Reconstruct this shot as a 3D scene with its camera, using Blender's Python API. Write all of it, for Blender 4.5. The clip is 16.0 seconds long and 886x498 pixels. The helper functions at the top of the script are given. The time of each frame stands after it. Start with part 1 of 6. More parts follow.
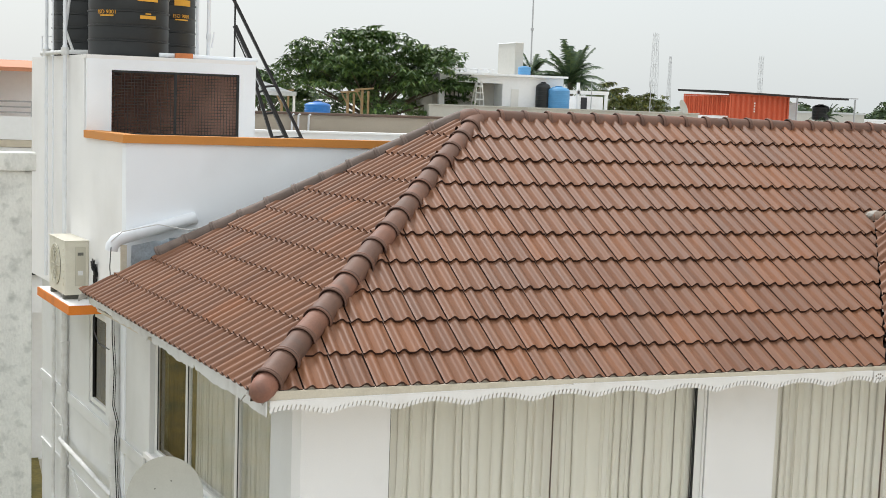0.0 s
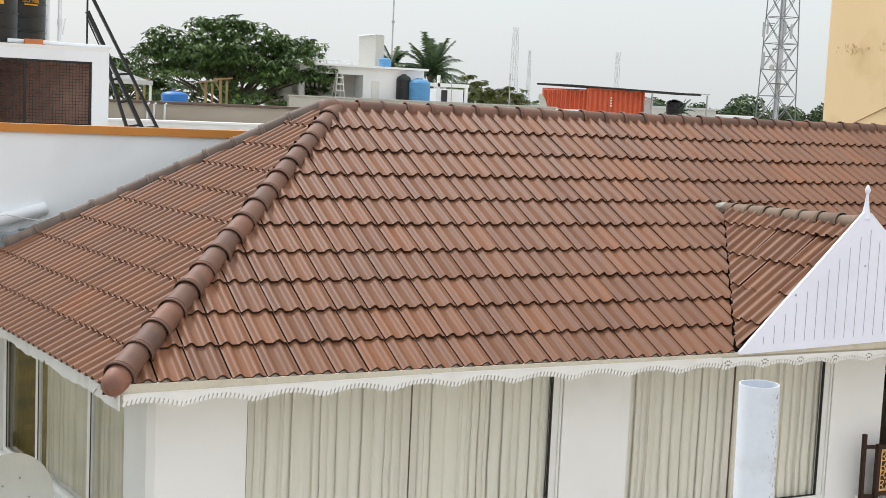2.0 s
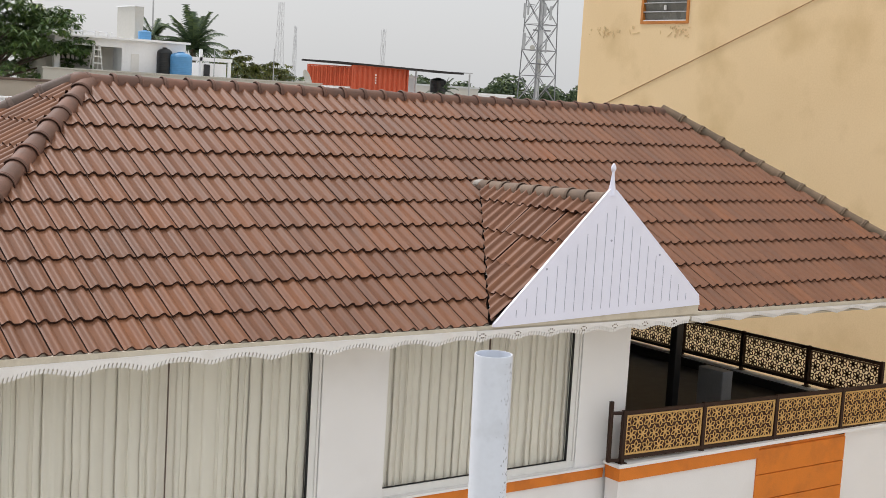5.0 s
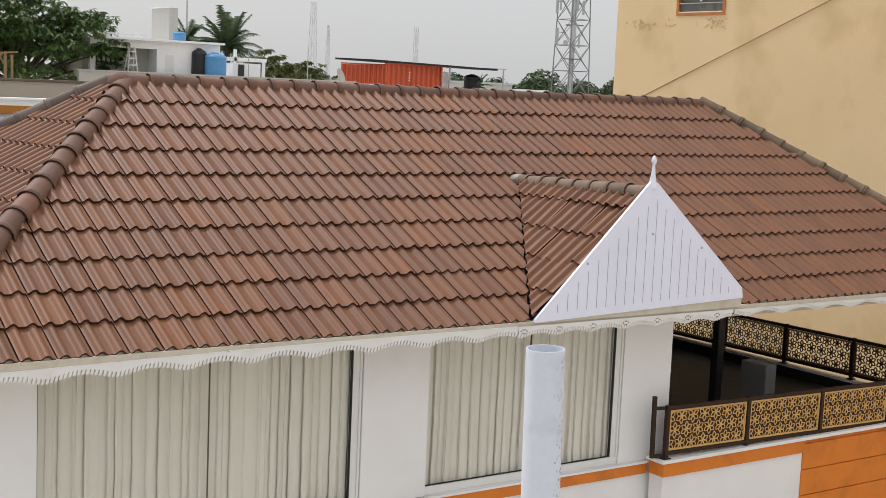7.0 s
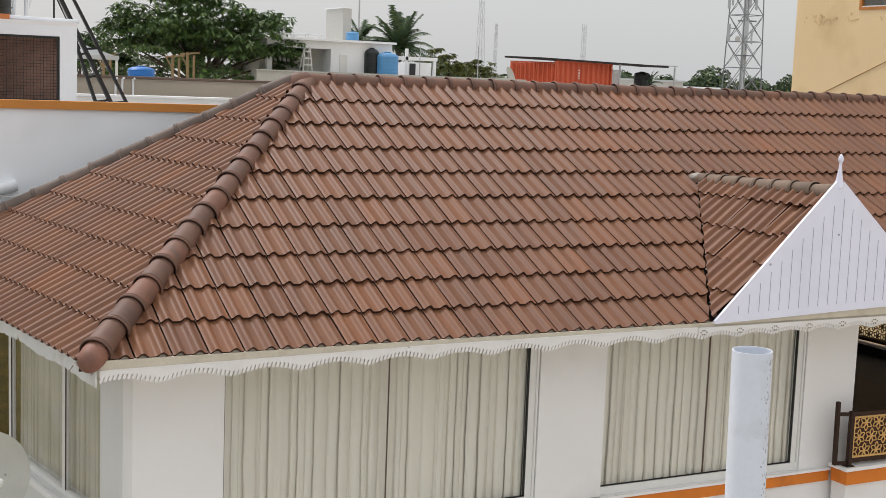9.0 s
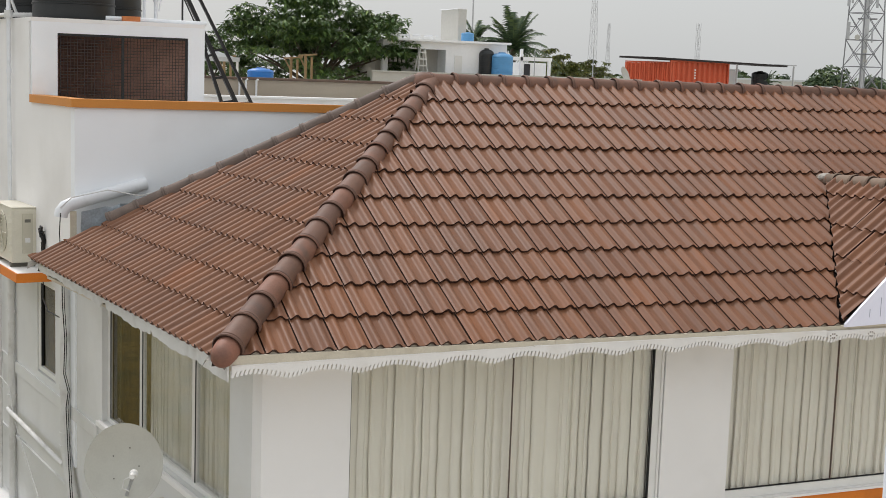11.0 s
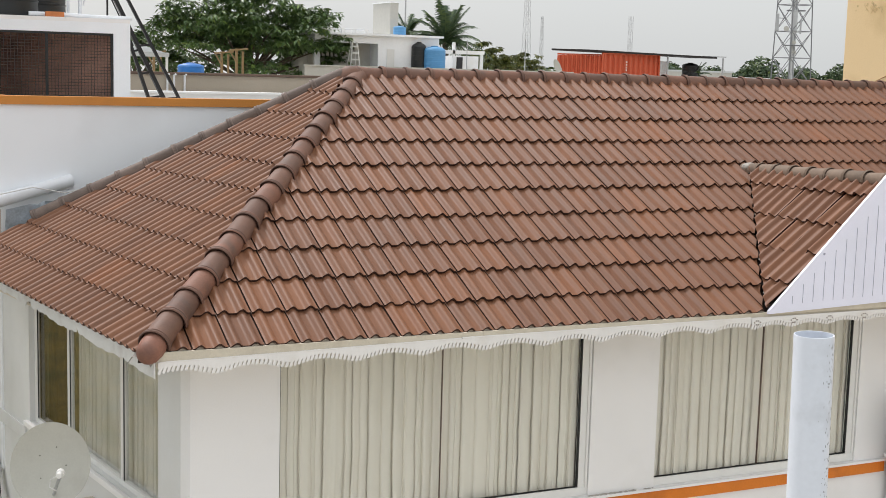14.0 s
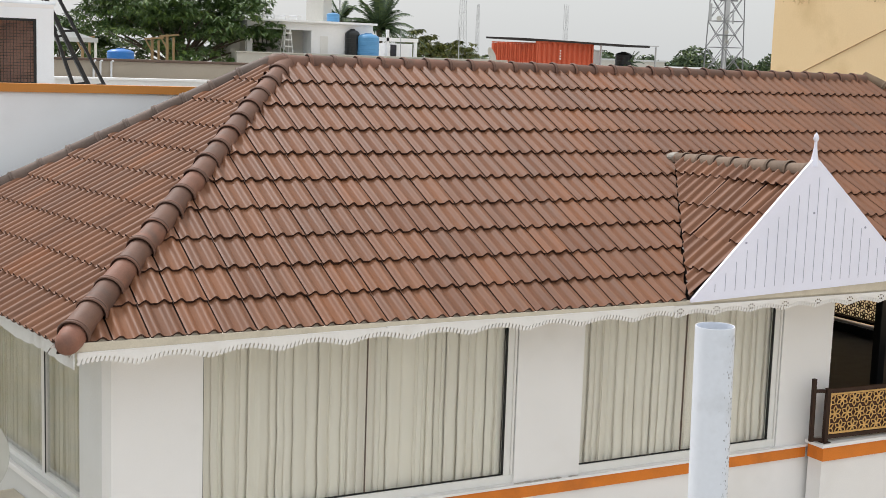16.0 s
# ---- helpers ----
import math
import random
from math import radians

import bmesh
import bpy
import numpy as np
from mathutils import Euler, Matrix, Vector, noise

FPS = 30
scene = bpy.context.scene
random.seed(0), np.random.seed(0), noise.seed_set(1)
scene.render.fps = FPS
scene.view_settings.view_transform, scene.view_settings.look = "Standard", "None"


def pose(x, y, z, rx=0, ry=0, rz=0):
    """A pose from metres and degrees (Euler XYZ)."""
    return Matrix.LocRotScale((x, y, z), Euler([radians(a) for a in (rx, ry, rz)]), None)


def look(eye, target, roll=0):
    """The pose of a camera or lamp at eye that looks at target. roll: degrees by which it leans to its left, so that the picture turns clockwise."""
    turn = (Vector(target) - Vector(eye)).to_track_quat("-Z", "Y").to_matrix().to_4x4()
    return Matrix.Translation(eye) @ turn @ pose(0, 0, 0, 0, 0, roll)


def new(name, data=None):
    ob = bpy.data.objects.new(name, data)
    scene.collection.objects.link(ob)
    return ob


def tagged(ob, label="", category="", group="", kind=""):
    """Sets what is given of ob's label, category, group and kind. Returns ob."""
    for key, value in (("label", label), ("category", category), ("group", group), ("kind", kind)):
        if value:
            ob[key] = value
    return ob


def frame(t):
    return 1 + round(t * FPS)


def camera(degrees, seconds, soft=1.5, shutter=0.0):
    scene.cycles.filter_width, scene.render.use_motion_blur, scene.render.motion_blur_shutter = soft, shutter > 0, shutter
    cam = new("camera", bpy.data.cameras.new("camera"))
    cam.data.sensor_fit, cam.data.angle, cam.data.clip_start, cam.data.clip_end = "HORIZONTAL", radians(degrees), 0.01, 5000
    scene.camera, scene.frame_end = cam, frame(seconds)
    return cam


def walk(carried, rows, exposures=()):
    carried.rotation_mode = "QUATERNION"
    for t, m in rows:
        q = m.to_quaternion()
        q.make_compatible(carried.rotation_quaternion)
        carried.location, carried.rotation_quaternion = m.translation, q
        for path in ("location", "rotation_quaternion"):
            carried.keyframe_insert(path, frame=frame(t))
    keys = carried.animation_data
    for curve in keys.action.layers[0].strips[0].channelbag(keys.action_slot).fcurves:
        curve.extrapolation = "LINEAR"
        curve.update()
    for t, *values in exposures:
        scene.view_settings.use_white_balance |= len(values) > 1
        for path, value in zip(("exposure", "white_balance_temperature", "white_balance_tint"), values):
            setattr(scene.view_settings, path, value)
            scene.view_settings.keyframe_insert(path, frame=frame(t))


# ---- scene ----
cam = camera(37.00, 16.0, soft=0.5)
PATH = [
    (0, (-2.1542, -10.1488, 7.9129), (1.2663, -0.8130, 6.8438), 1.999),
    (0.5, (-2.1348, -10.1551, 7.9034), (1.5440, -0.9160, 6.8521), 2.318),
    (1, (-2.1196, -10.1367, 7.8893), (1.9110, -1.0513, 6.7895), 2.584),
    (1.5, (-2.1125, -10.1285, 7.8904), (2.1440, -1.1457, 6.7988), 2.648),
    (2, (-2.1204, -10.1468, 7.8943), (2.2607, -1.2232, 6.8101), 2.602),
    (2.5, (-2.1106, -10.1491, 7.8949), (2.4925, -1.3382, 6.8087), 2.953),
    (3, (-2.1060, -10.1627, 7.8921), (2.7621, -1.4975, 6.7898), 3.274),
    (3.5, (-2.1365, -10.2161, 7.9090), (3.0258, -1.7205, 6.8247), 3.445),
    (4, (-2.1254, -10.2198, 7.9060), (3.2597, -1.8672, 6.7947), 3.594),
    (4.5, (-2.1161, -10.2548, 7.9093), (3.5599, -2.1036, 6.7514), 3.590),
    (4.7, (-2.0978, -10.2555, 7.9083), (3.7524, -2.2289, 6.7466), 3.651),
    (6.8, (-2.0572, -10.1583, 7.8784), (3.8085, -2.1482, 6.6820), 2.694),
    (7, (-2.0652, -10.1497, 7.8779), (3.5955, -1.9942, 6.6757), 2.522),
    (7.5, (-2.0910, -10.1194, 7.8697), (3.1289, -1.6845, 6.6031), 2.479),
    (8, (-2.1181, -10.1076, 7.8750), (2.7785, -1.4847, 6.5829), 2.234),
    (8.2, (-2.1267, -10.1009, 7.8717), (2.6761, -1.4230, 6.5962), 2.189),
    (10.3, (-2.2622, -10.0727, 7.8708), (1.9440, -1.0894, 6.6022), 2.065),
    (10.5, (-2.2728, -10.0664, 7.8688), (1.8069, -1.0209, 6.6292), 1.964),
    (11, (-2.3081, -10.0440, 7.8555), (1.5361, -0.9031, 6.5646), 1.980),
    (11.5, (-2.3399, -10.0479, 7.8712), (1.3956, -0.8601, 6.5945), 1.703),
    (12, (-2.3437, -10.0623, 7.8536), (1.2610, -0.8216, 6.5823), 1.151),
    (12.5, (-2.3278, -10.0736, 7.8654), (1.2693, -0.8418, 6.5108), 1.155),
    (13, (-2.2955, -10.0892, 7.8576), (1.4375, -0.9157, 6.4749), 1.273),
    (13.5, (-2.2603, -10.0989, 7.8542), (1.6919, -1.0148, 6.4904), 1.473),
    (14, (-2.2423, -10.1127, 7.8534), (2.0329, -1.1699, 6.5310), 1.571),
    (14.5, (-2.2325, -10.1230, 7.8552), (2.2626, -1.2909, 6.5182), 1.745),
    (15, (-2.2013, -10.1309, 7.8585), (2.3850, -1.3642, 6.4058), 1.762),
    (15.5, (-2.1845, -10.1463, 7.8638), (2.4212, -1.3891, 6.4150), 1.808),
    (16, (-2.1447, -10.1507, 7.8704), (2.5549, -1.4357, 6.4692), 1.950),
]
walk(cam, [(t, look(eye, target, roll)) for t, eye, target, roll in PATH], exposures=[(0.0, 0.02, 6500, 11), (1.0, 0.02, 6500, 11), (2.5, 0.02, 6500, 13), (3.5, -0.15, 6560, 14), (4.5, -0.17, 6620, 16), (7.0, -0.30, 6640, 16), (8.2, -0.30, 6640, 16), (10.3, -0.34, 6640, 14), (11.5, -0.32, 6620, 14), (12.2, -0.18, 6600, 13), (13.5, -0.16, 6600, 14), (14.5, -0.12, 6620, 14), (16.0, -0.12, 6620, 14)])

# ---- light: a bright overcast sky with a soft, high sun ----
SUN_ELEV, SUN_AZ = 52.0, 346.0          # degrees; azimuth clockwise from +y
world = bpy.data.worlds.new("overcast_sky")
scene.world = world
world.use_nodes = True
wn, wl = world.node_tree.nodes, world.node_tree.links
wn.clear()
sky = wn.new("ShaderNodeTexSky")
sky.sky_type, sky.sun_disc = "NISHITA", False
sky.sun_elevation, sky.sun_rotation = radians(SUN_ELEV), radians(SUN_AZ)
sky.air_density, sky.dust_density, sky.altitude = 1.0, 4.0, 300.0
bg_sky, bg_cloud, add, wout = (wn.new(k) for k in ("ShaderNodeBackground", "ShaderNodeBackground", "ShaderNodeAddShader", "ShaderNodeOutputWorld"))
bg_sky.inputs[1].default_value = 0.02
cloud_co, cloud_noise, cloud_ramp = wn.new("ShaderNodeTexCoord"), wn.new("ShaderNodeTexNoise"), wn.new("ShaderNodeValToRGB")
cloud_noise.inputs["Scale"].default_value = 1.6
cloud_noise.inputs["Detail"].default_value = 3.0
cloud_ramp.color_ramp.elements[0].position, cloud_ramp.color_ramp.elements[0].color = 0.25, (0.70, 0.76, 0.77, 1)
cloud_ramp.color_ramp.elements[1].position, cloud_ramp.color_ramp.elements[1].color = 0.8, (0.80, 0.835, 0.83, 1)
cloud_xyz, cloud_up, cloud_rise = wn.new("ShaderNodeSeparateXYZ"), wn.new("ShaderNodeMath"), wn.new("ShaderNodeMath")
cloud_up.operation, cloud_up.inputs[1].default_value = "MAXIMUM", 0.0
cloud_rise.operation, cloud_rise.inputs[1].default_value, cloud_rise.inputs[2].default_value = "MULTIPLY_ADD", 0.78, 0.88      # an overcast sky brightens towards the zenith
wl.new(cloud_co.outputs["Generated"], cloud_xyz.inputs[0])
wl.new(cloud_xyz.outputs["Z"], cloud_up.inputs[0])
wl.new(cloud_up.outputs[0], cloud_rise.inputs[0])
wl.new(cloud_rise.outputs[0], bg_cloud.inputs[1])
wl.new(cloud_co.outputs["Generated"], cloud_noise.inputs["Vector"])
wl.new(cloud_noise.outputs[0], cloud_ramp.inputs[0])
wl.new(cloud_ramp.outputs[0], bg_cloud.inputs[0])
wl.new(sky.outputs[0], bg_sky.inputs[0])
wl.new(bg_sky.outputs[0], add.inputs[0])
wl.new(bg_cloud.outputs[0], add.inputs[1])
wl.new(add.outputs[0], wout.inputs[0])
sun_data = bpy.data.lights.new("sun", "SUN")
sun_data.energy, sun_data.angle, sun_data.color = 2.4, radians(9), (1.0, 0.975, 0.945)
sun = new("sun", sun_data)
_e, _a = radians(SUN_ELEV), radians(SUN_AZ)
SUN_DIR = Vector((math.sin(_a) * math.cos(_e), math.cos(_a) * math.cos(_e), math.sin(_e)))
sun.matrix_world = look(SUN_DIR * 60, (0, 0, 0))

# ---- materials ----


def mat(name, col, rough=0.6, var=0.12, scale=3.0, fine=60.0, bump=0.15, metal=0.0, hue=None, stretch=(1, 1, 1), spec=0.4, stain=None, stain_amt=0.0, stain_scale=1.2, fine_dist=0.002, rnd=0.0, rnd_col=None):
    """A surface with variation at two scales, fine relief, and optional stains and piece-to-piece change."""
    m = bpy.data.materials.new(name)
    m.use_nodes = True
    n, l = m.node_tree.nodes, m.node_tree.links
    bs = n["Principled BSDF"]
    co, mp = n.new("ShaderNodeTexCoord"), n.new("ShaderNodeMapping")
    mp.inputs["Scale"].default_value = stretch
    l.new(co.outputs["Object"], mp.inputs["Vector"])
    vec = mp.outputs[0]
    info = geo = None
    if rnd:
        info, geo = n.new("ShaderNodeObjectInfo"), n.new("ShaderNodeNewGeometry")
        s1, s2, fr = n.new("ShaderNodeMath"), n.new("ShaderNodeVectorMath"), n.new("ShaderNodeMath")
        s1.operation, fr.operation, s2.operation = "ADD", "FRACT", "ADD"
        l.new(info.outputs["Random"], s1.inputs[0])
        l.new(geo.outputs["Random Per Island"], s1.inputs[1])
        l.new(s1.outputs[0], fr.inputs[0])
        sc = n.new("ShaderNodeMath")
        sc.operation = "MULTIPLY"
        sc.inputs[1].default_value = 37.0
        l.new(fr.outputs[0], sc.inputs[0])
        l.new(vec, s2.inputs[0])
        l.new(sc.outputs[0], s2.inputs[1])
        vec = s2.outputs[0]
    big, small = n.new("ShaderNodeTexNoise"), n.new("ShaderNodeTexNoise")
    for tex, s, d in ((big, scale, 4.0), (small, fine, 3.0)):
        tex.inputs["Scale"].default_value, tex.inputs["Detail"].default_value = s, d
        l.new(vec, tex.inputs["Vector"])
    mul = n.new("ShaderNodeMath")
    mul.operation = "MULTIPLY_ADD"
    mul.inputs[1].default_value, mul.inputs[2].default_value = 0.6, 0.2
    l.new(big.outputs[0], mul.inputs[0])
    ad = n.new("ShaderNodeMath")
    ad.operation = "MULTIPLY_ADD"
    ad.inputs[1].default_value = 0.4
    l.new(small.outputs[0], ad.inputs[0])
    l.new(mul.outputs[0], ad.inputs[2])
    ramp = n.new("ShaderNodeValToRGB")
    lo = [c * (1 - var) for c in col]
    hi = [min(1, c * (1 + var)) for c in col]
    if hue:
        hi = list(hue)
    ramp.color_ramp.elements[0].position, ramp.color_ramp.elements[0].color = 0.42, (*lo, 1)
    ramp.color_ramp.elements[1].position, ramp.color_ramp.elements[1].color = 0.80, (*hi, 1)
    l.new(ad.outputs[0], ramp.inputs[0])
    out = ramp.outputs[0]
    if rnd:
        mx = n.new("ShaderNodeMix")
        mx.data_type, mx.blend_type = "RGBA", "MULTIPLY"
        r2 = n.new("ShaderNodeValToRGB")
        els = r2.color_ramp.elements
        pal = rnd_col or [(0.0, (1 - rnd,) * 3), (1.0, (1 + rnd,) * 3)]
        els[0].position, els[0].color = pal[0][0], (*pal[0][1], 1)
        els[1].position, els[1].color = pal[-1][0], (*pal[-1][1], 1)
        for p_, c_ in pal[1:-1]:
            e_ = els.new(p_)
            e_.color = (*c_, 1)
        l.new(fr.outputs[0], r2.inputs[0])
        mx.inputs[0].default_value = 1.0
        l.new(out, mx.inputs[6])
        l.new(r2.outputs[0], mx.inputs[7])
        out = mx.outputs[2]
    if stain:
        st, sr, mx = n.new("ShaderNodeTexNoise"), n.new("ShaderNodeValToRGB"), n.new("ShaderNodeMix")
        st.inputs["Scale"].default_value, st.inputs["Detail"].default_value = stain_scale, 6.0
        l.new(vec if rnd else co.outputs["Object"], st.inputs["Vector"])
        sr.color_ramp.elements[0].position, sr.color_ramp.elements[0].color = 0.52, (0, 0, 0, 1)
        sr.color_ramp.elements[1].position, sr.color_ramp.elements[1].color = 0.72, (stain_amt,) * 3 + (1,)
        l.new(st.outputs[0], sr.inputs[0])
        mx.data_type = "RGBA"
        l.new(sr.outputs[0], mx.inputs[0])
        l.new(out, mx.inputs[6])
        mx.inputs[7].default_value = (*stain, 1)
        out = mx.outputs[2]
    l.new(out, bs.inputs["Base Color"])
    rr = n.new("ShaderNodeMapRange")
    rr.inputs[3].default_value, rr.inputs[4].default_value = max(0.03, rough - 0.1), min(1, rough + 0.12)
    l.new(big.outputs[0], rr.inputs[0])
    l.new(rr.outputs[0], bs.inputs["Roughness"])
    bs.inputs["Metallic"].default_value = metal
    bs.inputs["Specular IOR Level"].default_value = spec
    if bump:
        bp = n.new("ShaderNodeBump")
        bp.inputs["Strength"].default_value, bp.inputs["Distance"].default_value = bump, fine_dist
        l.new(ad.outputs[0], bp.inputs["Height"])
        l.new(bp.outputs[0], bs.inputs["Normal"])
    return m


TILE_TONES = [(0.0, (0.86, 0.83, 0.82)), (0.2, (0.93, 0.93, 0.95)), (0.6, (1.0, 1.0, 1.0)), (0.85, (1.06, 1.03, 0.98)), (0.95, (1.07, 1.02, 0.95)), (0.985, (1.12, 1.03, 0.90)), (1.0, (1.18, 1.0, 0.80))]
M_TILE = mat("roof_tile_clay", (0.186, 0.082, 0.043), 0.52, 0.20, 12, 75, 0.4, stretch=(1, 0.09, 1), spec=0.26, rnd=0.2, rnd_col=TILE_TONES, stain=(0.15, 0.085, 0.06), stain_amt=0.45, stain_scale=5)
# gap shade under lips and in joints is put into this edge colour
M_TILE_EDGE_SHADE = mat("shade_dark_tile_edge", (0.045, 0.020, 0.013), 0.8, 0.3, 20, 90, 0.3)
M_CAP = mat("ridge_cap_clay", (0.158, 0.083, 0.058), 0.62, 0.25, 5, 70, 0.4, rnd=0.2, rnd_col=[(0, (0.78, 0.78, 0.8)), (0.6, (1, 1, 1)), (1, (1.25, 1.1, 1.05))], stain=(0.09, 0.07, 0.06), stain_amt=0.6, stain_scale=4)
M_CAP_PALE = mat("mossy_pale_ridge_cap", (0.185, 0.135, 0.10), 0.8, 0.25, 5, 70, 0.4, rnd=0.2, stain=(0.12, 0.08, 0.06), stain_amt=0.5, stain_scale=4)
M_CAP_GREY = mat("grey_weathered_ridge_cap", (0.150, 0.112, 0.094), 0.7, 0.3, 5, 70, 0.4, rnd=0.2, stain=(0.10, 0.08, 0.07), stain_amt=0.6, stain_scale=4)
M_CAP_OLIVE = mat("olive_weathered_ridge_cap", (0.165, 0.115, 0.075), 0.75, 0.3, 5, 70, 0.4, rnd=0.2, stain=(0.09, 0.075, 0.05), stain_amt=0.6, stain_scale=4)
M_CAP_END = mat("hip_end_terracotta", (0.235, 0.105, 0.072), 0.6, 0.22, 6, 60, 0.3, stain=(0.12, 0.07, 0.055), stain_amt=0.5, stain_scale=7)
M_DECK = mat("dark_roof_deck", (0.022, 0.013, 0.010), 0.9, 0.2, 6, 60, 0.2)
M_MORTAR = mat("cement_mortar", (0.33, 0.31, 0.28), 0.9, 0.3, 12, 90, 0.7)
M_WHITE = mat("white_wall_paint", (0.85, 0.84, 0.835), 0.62, 0.035, 1.3, 90, 0.2, stain=(0.60, 0.585, 0.55), stain_amt=0.30, stain_scale=0.9)
# rear block's front: bluish skylight is mixed into the weathered white
M_WHITE_COOL = mat("weathered_white_bluish_skylight", (0.87, 0.895, 0.93), 0.62, 0.035, 1.1, 70, 0.2, stain=(0.60, 0.62, 0.63), stain_amt=0.3, stain_scale=0.6)
# aged, stained white; the side wall's shade also greys this colour
M_WHITE_OLD_SHADE = mat("aged_white_in_side_shade", (0.69, 0.695, 0.685), 0.7, 0.05, 1.1, 70, 0.3, stain=(0.50, 0.50, 0.47), stain_amt=0.4, stain_scale=0.8)
M_FASCIA = mat("white_fascia_paint", (0.80, 0.78, 0.76), 0.45, 0.05, 4, 80, 0.15, stain=(0.62, 0.56, 0.48), stain_amt=0.35, stain_scale=3)
M_CREAM = mat("cream_eave_board", (0.58, 0.52, 0.42), 0.6, 0.12, 3, 60, 0.2, stain=(0.38, 0.31, 0.22), stain_amt=0.5, stain_scale=3.5)
# bluish skylight on the white gable is put into this lavender tone
M_GABLE = mat("skylit_lavender_gable_board", (0.83, 0.84, 0.97), 0.42, 0.03, 4, 60, 0.12, stain=(0.62, 0.63, 0.72), stain_amt=0.3, stain_scale=2)
M_GROOVE = mat("shaded_board_joint", (0.36, 0.37, 0.46), 0.8, 0.1, 8, 60, 0.1)
M_ORANGE = mat("orange_wall_paint", (0.70, 0.20, 0.02), 0.55, 0.10, 3, 60, 0.2, stain=(0.40, 0.11, 0.02), stain_amt=0.5, stain_scale=2.5)
M_COPING = mat("ochre_orange_coping_paint", (0.58, 0.235, 0.05), 0.6, 0.10, 2, 60, 0.2)
M_FRAME = mat("white_window_frame", (0.76, 0.755, 0.73), 0.35, 0.04, 6, 80, 0.08)
M_GASKET = mat("black_window_gasket", (0.012, 0.012, 0.012), 0.6, 0.2, 8, 60, 0.1)
M_CURTAIN = mat("cream_curtain_cloth", (0.78, 0.745, 0.68), 0.9, 0.06, 2, 240, 0.2, stretch=(1, 1, 0.2), stain=(0.68, 0.63, 0.55), stain_amt=0.35, stain_scale=1.6)
# curtain cloth greyed: shade behind the side window is in its colour
M_CURTAIN_SIDE = mat("shade_greyed_curtain_cloth", (0.64, 0.625, 0.59), 0.9, 0.12, 2, 240, 0.2, stretch=(1, 1, 0.2), stain=(0.40, 0.38, 0.28), stain_amt=0.5, stain_scale=1.6)
M_ROOM = mat("pale_room_paint", (0.62, 0.60, 0.54), 0.9, 0.1, 2, 40, 0.1)
M_PVC = mat("white_pvc_pipe", (0.78, 0.80, 0.83), 0.32, 0.03, 4, 50, 0.06, stain=(0.55, 0.57, 0.58), stain_amt=0.35, stain_scale=6)
M_VENT = mat("bluish_white_pvc", (0.66, 0.70, 0.77), 0.4, 0.04, 3, 60, 0.08, stain=(0.45, 0.47, 0.50), stain_amt=0.45, stain_scale=8)
M_PVC_OLD = mat("weathered_grey_white_pvc", (0.68, 0.68, 0.67), 0.5, 0.08, 4, 50, 0.1, stain=(0.45, 0.43, 0.40), stain_amt=0.5, stain_scale=5)
M_CABLE = mat("black_cable", (0.015, 0.015, 0.016), 0.5, 0.2, 9, 60, 0.1)
M_DARKSTEEL = mat("dark_brown_steel", (0.034, 0.016, 0.010), 0.6, 0.25, 6, 60, 0.15, spec=0.25)
M_BLACKSTEEL = mat("black_painted_steel", (0.014, 0.014, 0.015), 0.4, 0.25, 6, 60, 0.15)
M_GOLD = mat("gold_cut_metal", (0.66, 0.40, 0.145), 0.42, 0.14, 6, 60, 0.1, metal=0.15)
# near-black: shade under the terrace roof is put into this colour
M_TERRACE_SHADE = mat("shade_dark_terrace", (0.022, 0.020, 0.019), 0.6, 0.35, 6, 120, 0.1)
M_AC = mat("ivory_painted_steel", (0.66, 0.63, 0.53), 0.45, 0.06, 4, 60, 0.1, stain=(0.42, 0.38, 0.30), stain_amt=0.45, stain_scale=4)
# the service panel's recess shade is put into this darker ivory
M_AC_PANEL = mat("shaded_ivory_panel", (0.52, 0.49, 0.40), 0.5, 0.06, 4, 60, 0.1)
M_AC_DARK = mat("ac_fan_opening", (0.14, 0.135, 0.115), 0.7, 0.2, 10, 60, 0.1)
M_FOIL = mat("torn_grey_sheet", (0.44, 0.48, 0.52), 0.4, 0.3, 5, 40, 0.4, metal=0.3)
M_DISH = mat("grey_dish_paint", (0.47, 0.462, 0.41), 0.5, 0.06, 3, 60, 0.1, stain=(0.40, 0.38, 0.34), stain_amt=0.4, stain_scale=5)
M_TANK_BLACK = mat("black_tank_plastic", (0.018, 0.020, 0.021), 0.42, 0.25, 3, 40, 0.1, stain=(0.055, 0.055, 0.052), stain_amt=0.4, stain_scale=2)
M_TANK_BLUE = mat("blue_tank_plastic", (0.025, 0.17, 0.50), 0.4, 0.12, 3, 40, 0.08)
M_TANK_LIGHTBLUE = mat("light_blue_tank_plastic", (0.10, 0.30, 0.55), 0.45, 0.12, 3, 40, 0.08)
M_LETTER = mat("amber_tank_lettering", (0.72, 0.36, 0.04), 0.5, 0.05, 6, 60, 0.05)
# the tank room's inner shade is put into this dark brown
M_ROOM_SHADE = mat("shade_dark_brown_wall", (0.10, 0.065, 0.05), 0.85, 0.4, 1.5, 40, 0.1)
M_MESH_BACK = mat("reddish_brown_sheet", (0.52, 0.31, 0.24), 0.75, 0.5, 1.2, 40, 0.1)
M_BRICK = mat("orange_brick", (0.50, 0.17, 0.06), 0.8, 0.2, 9, 60, 0.3)
M_BEIGE = mat("beige_rendered_parapet", (0.43, 0.38, 0.31), 0.8, 0.08, 0.8, 40, 0.2, stain=(0.33, 0.29, 0.23), stain_amt=0.4, stain_scale=0.7)
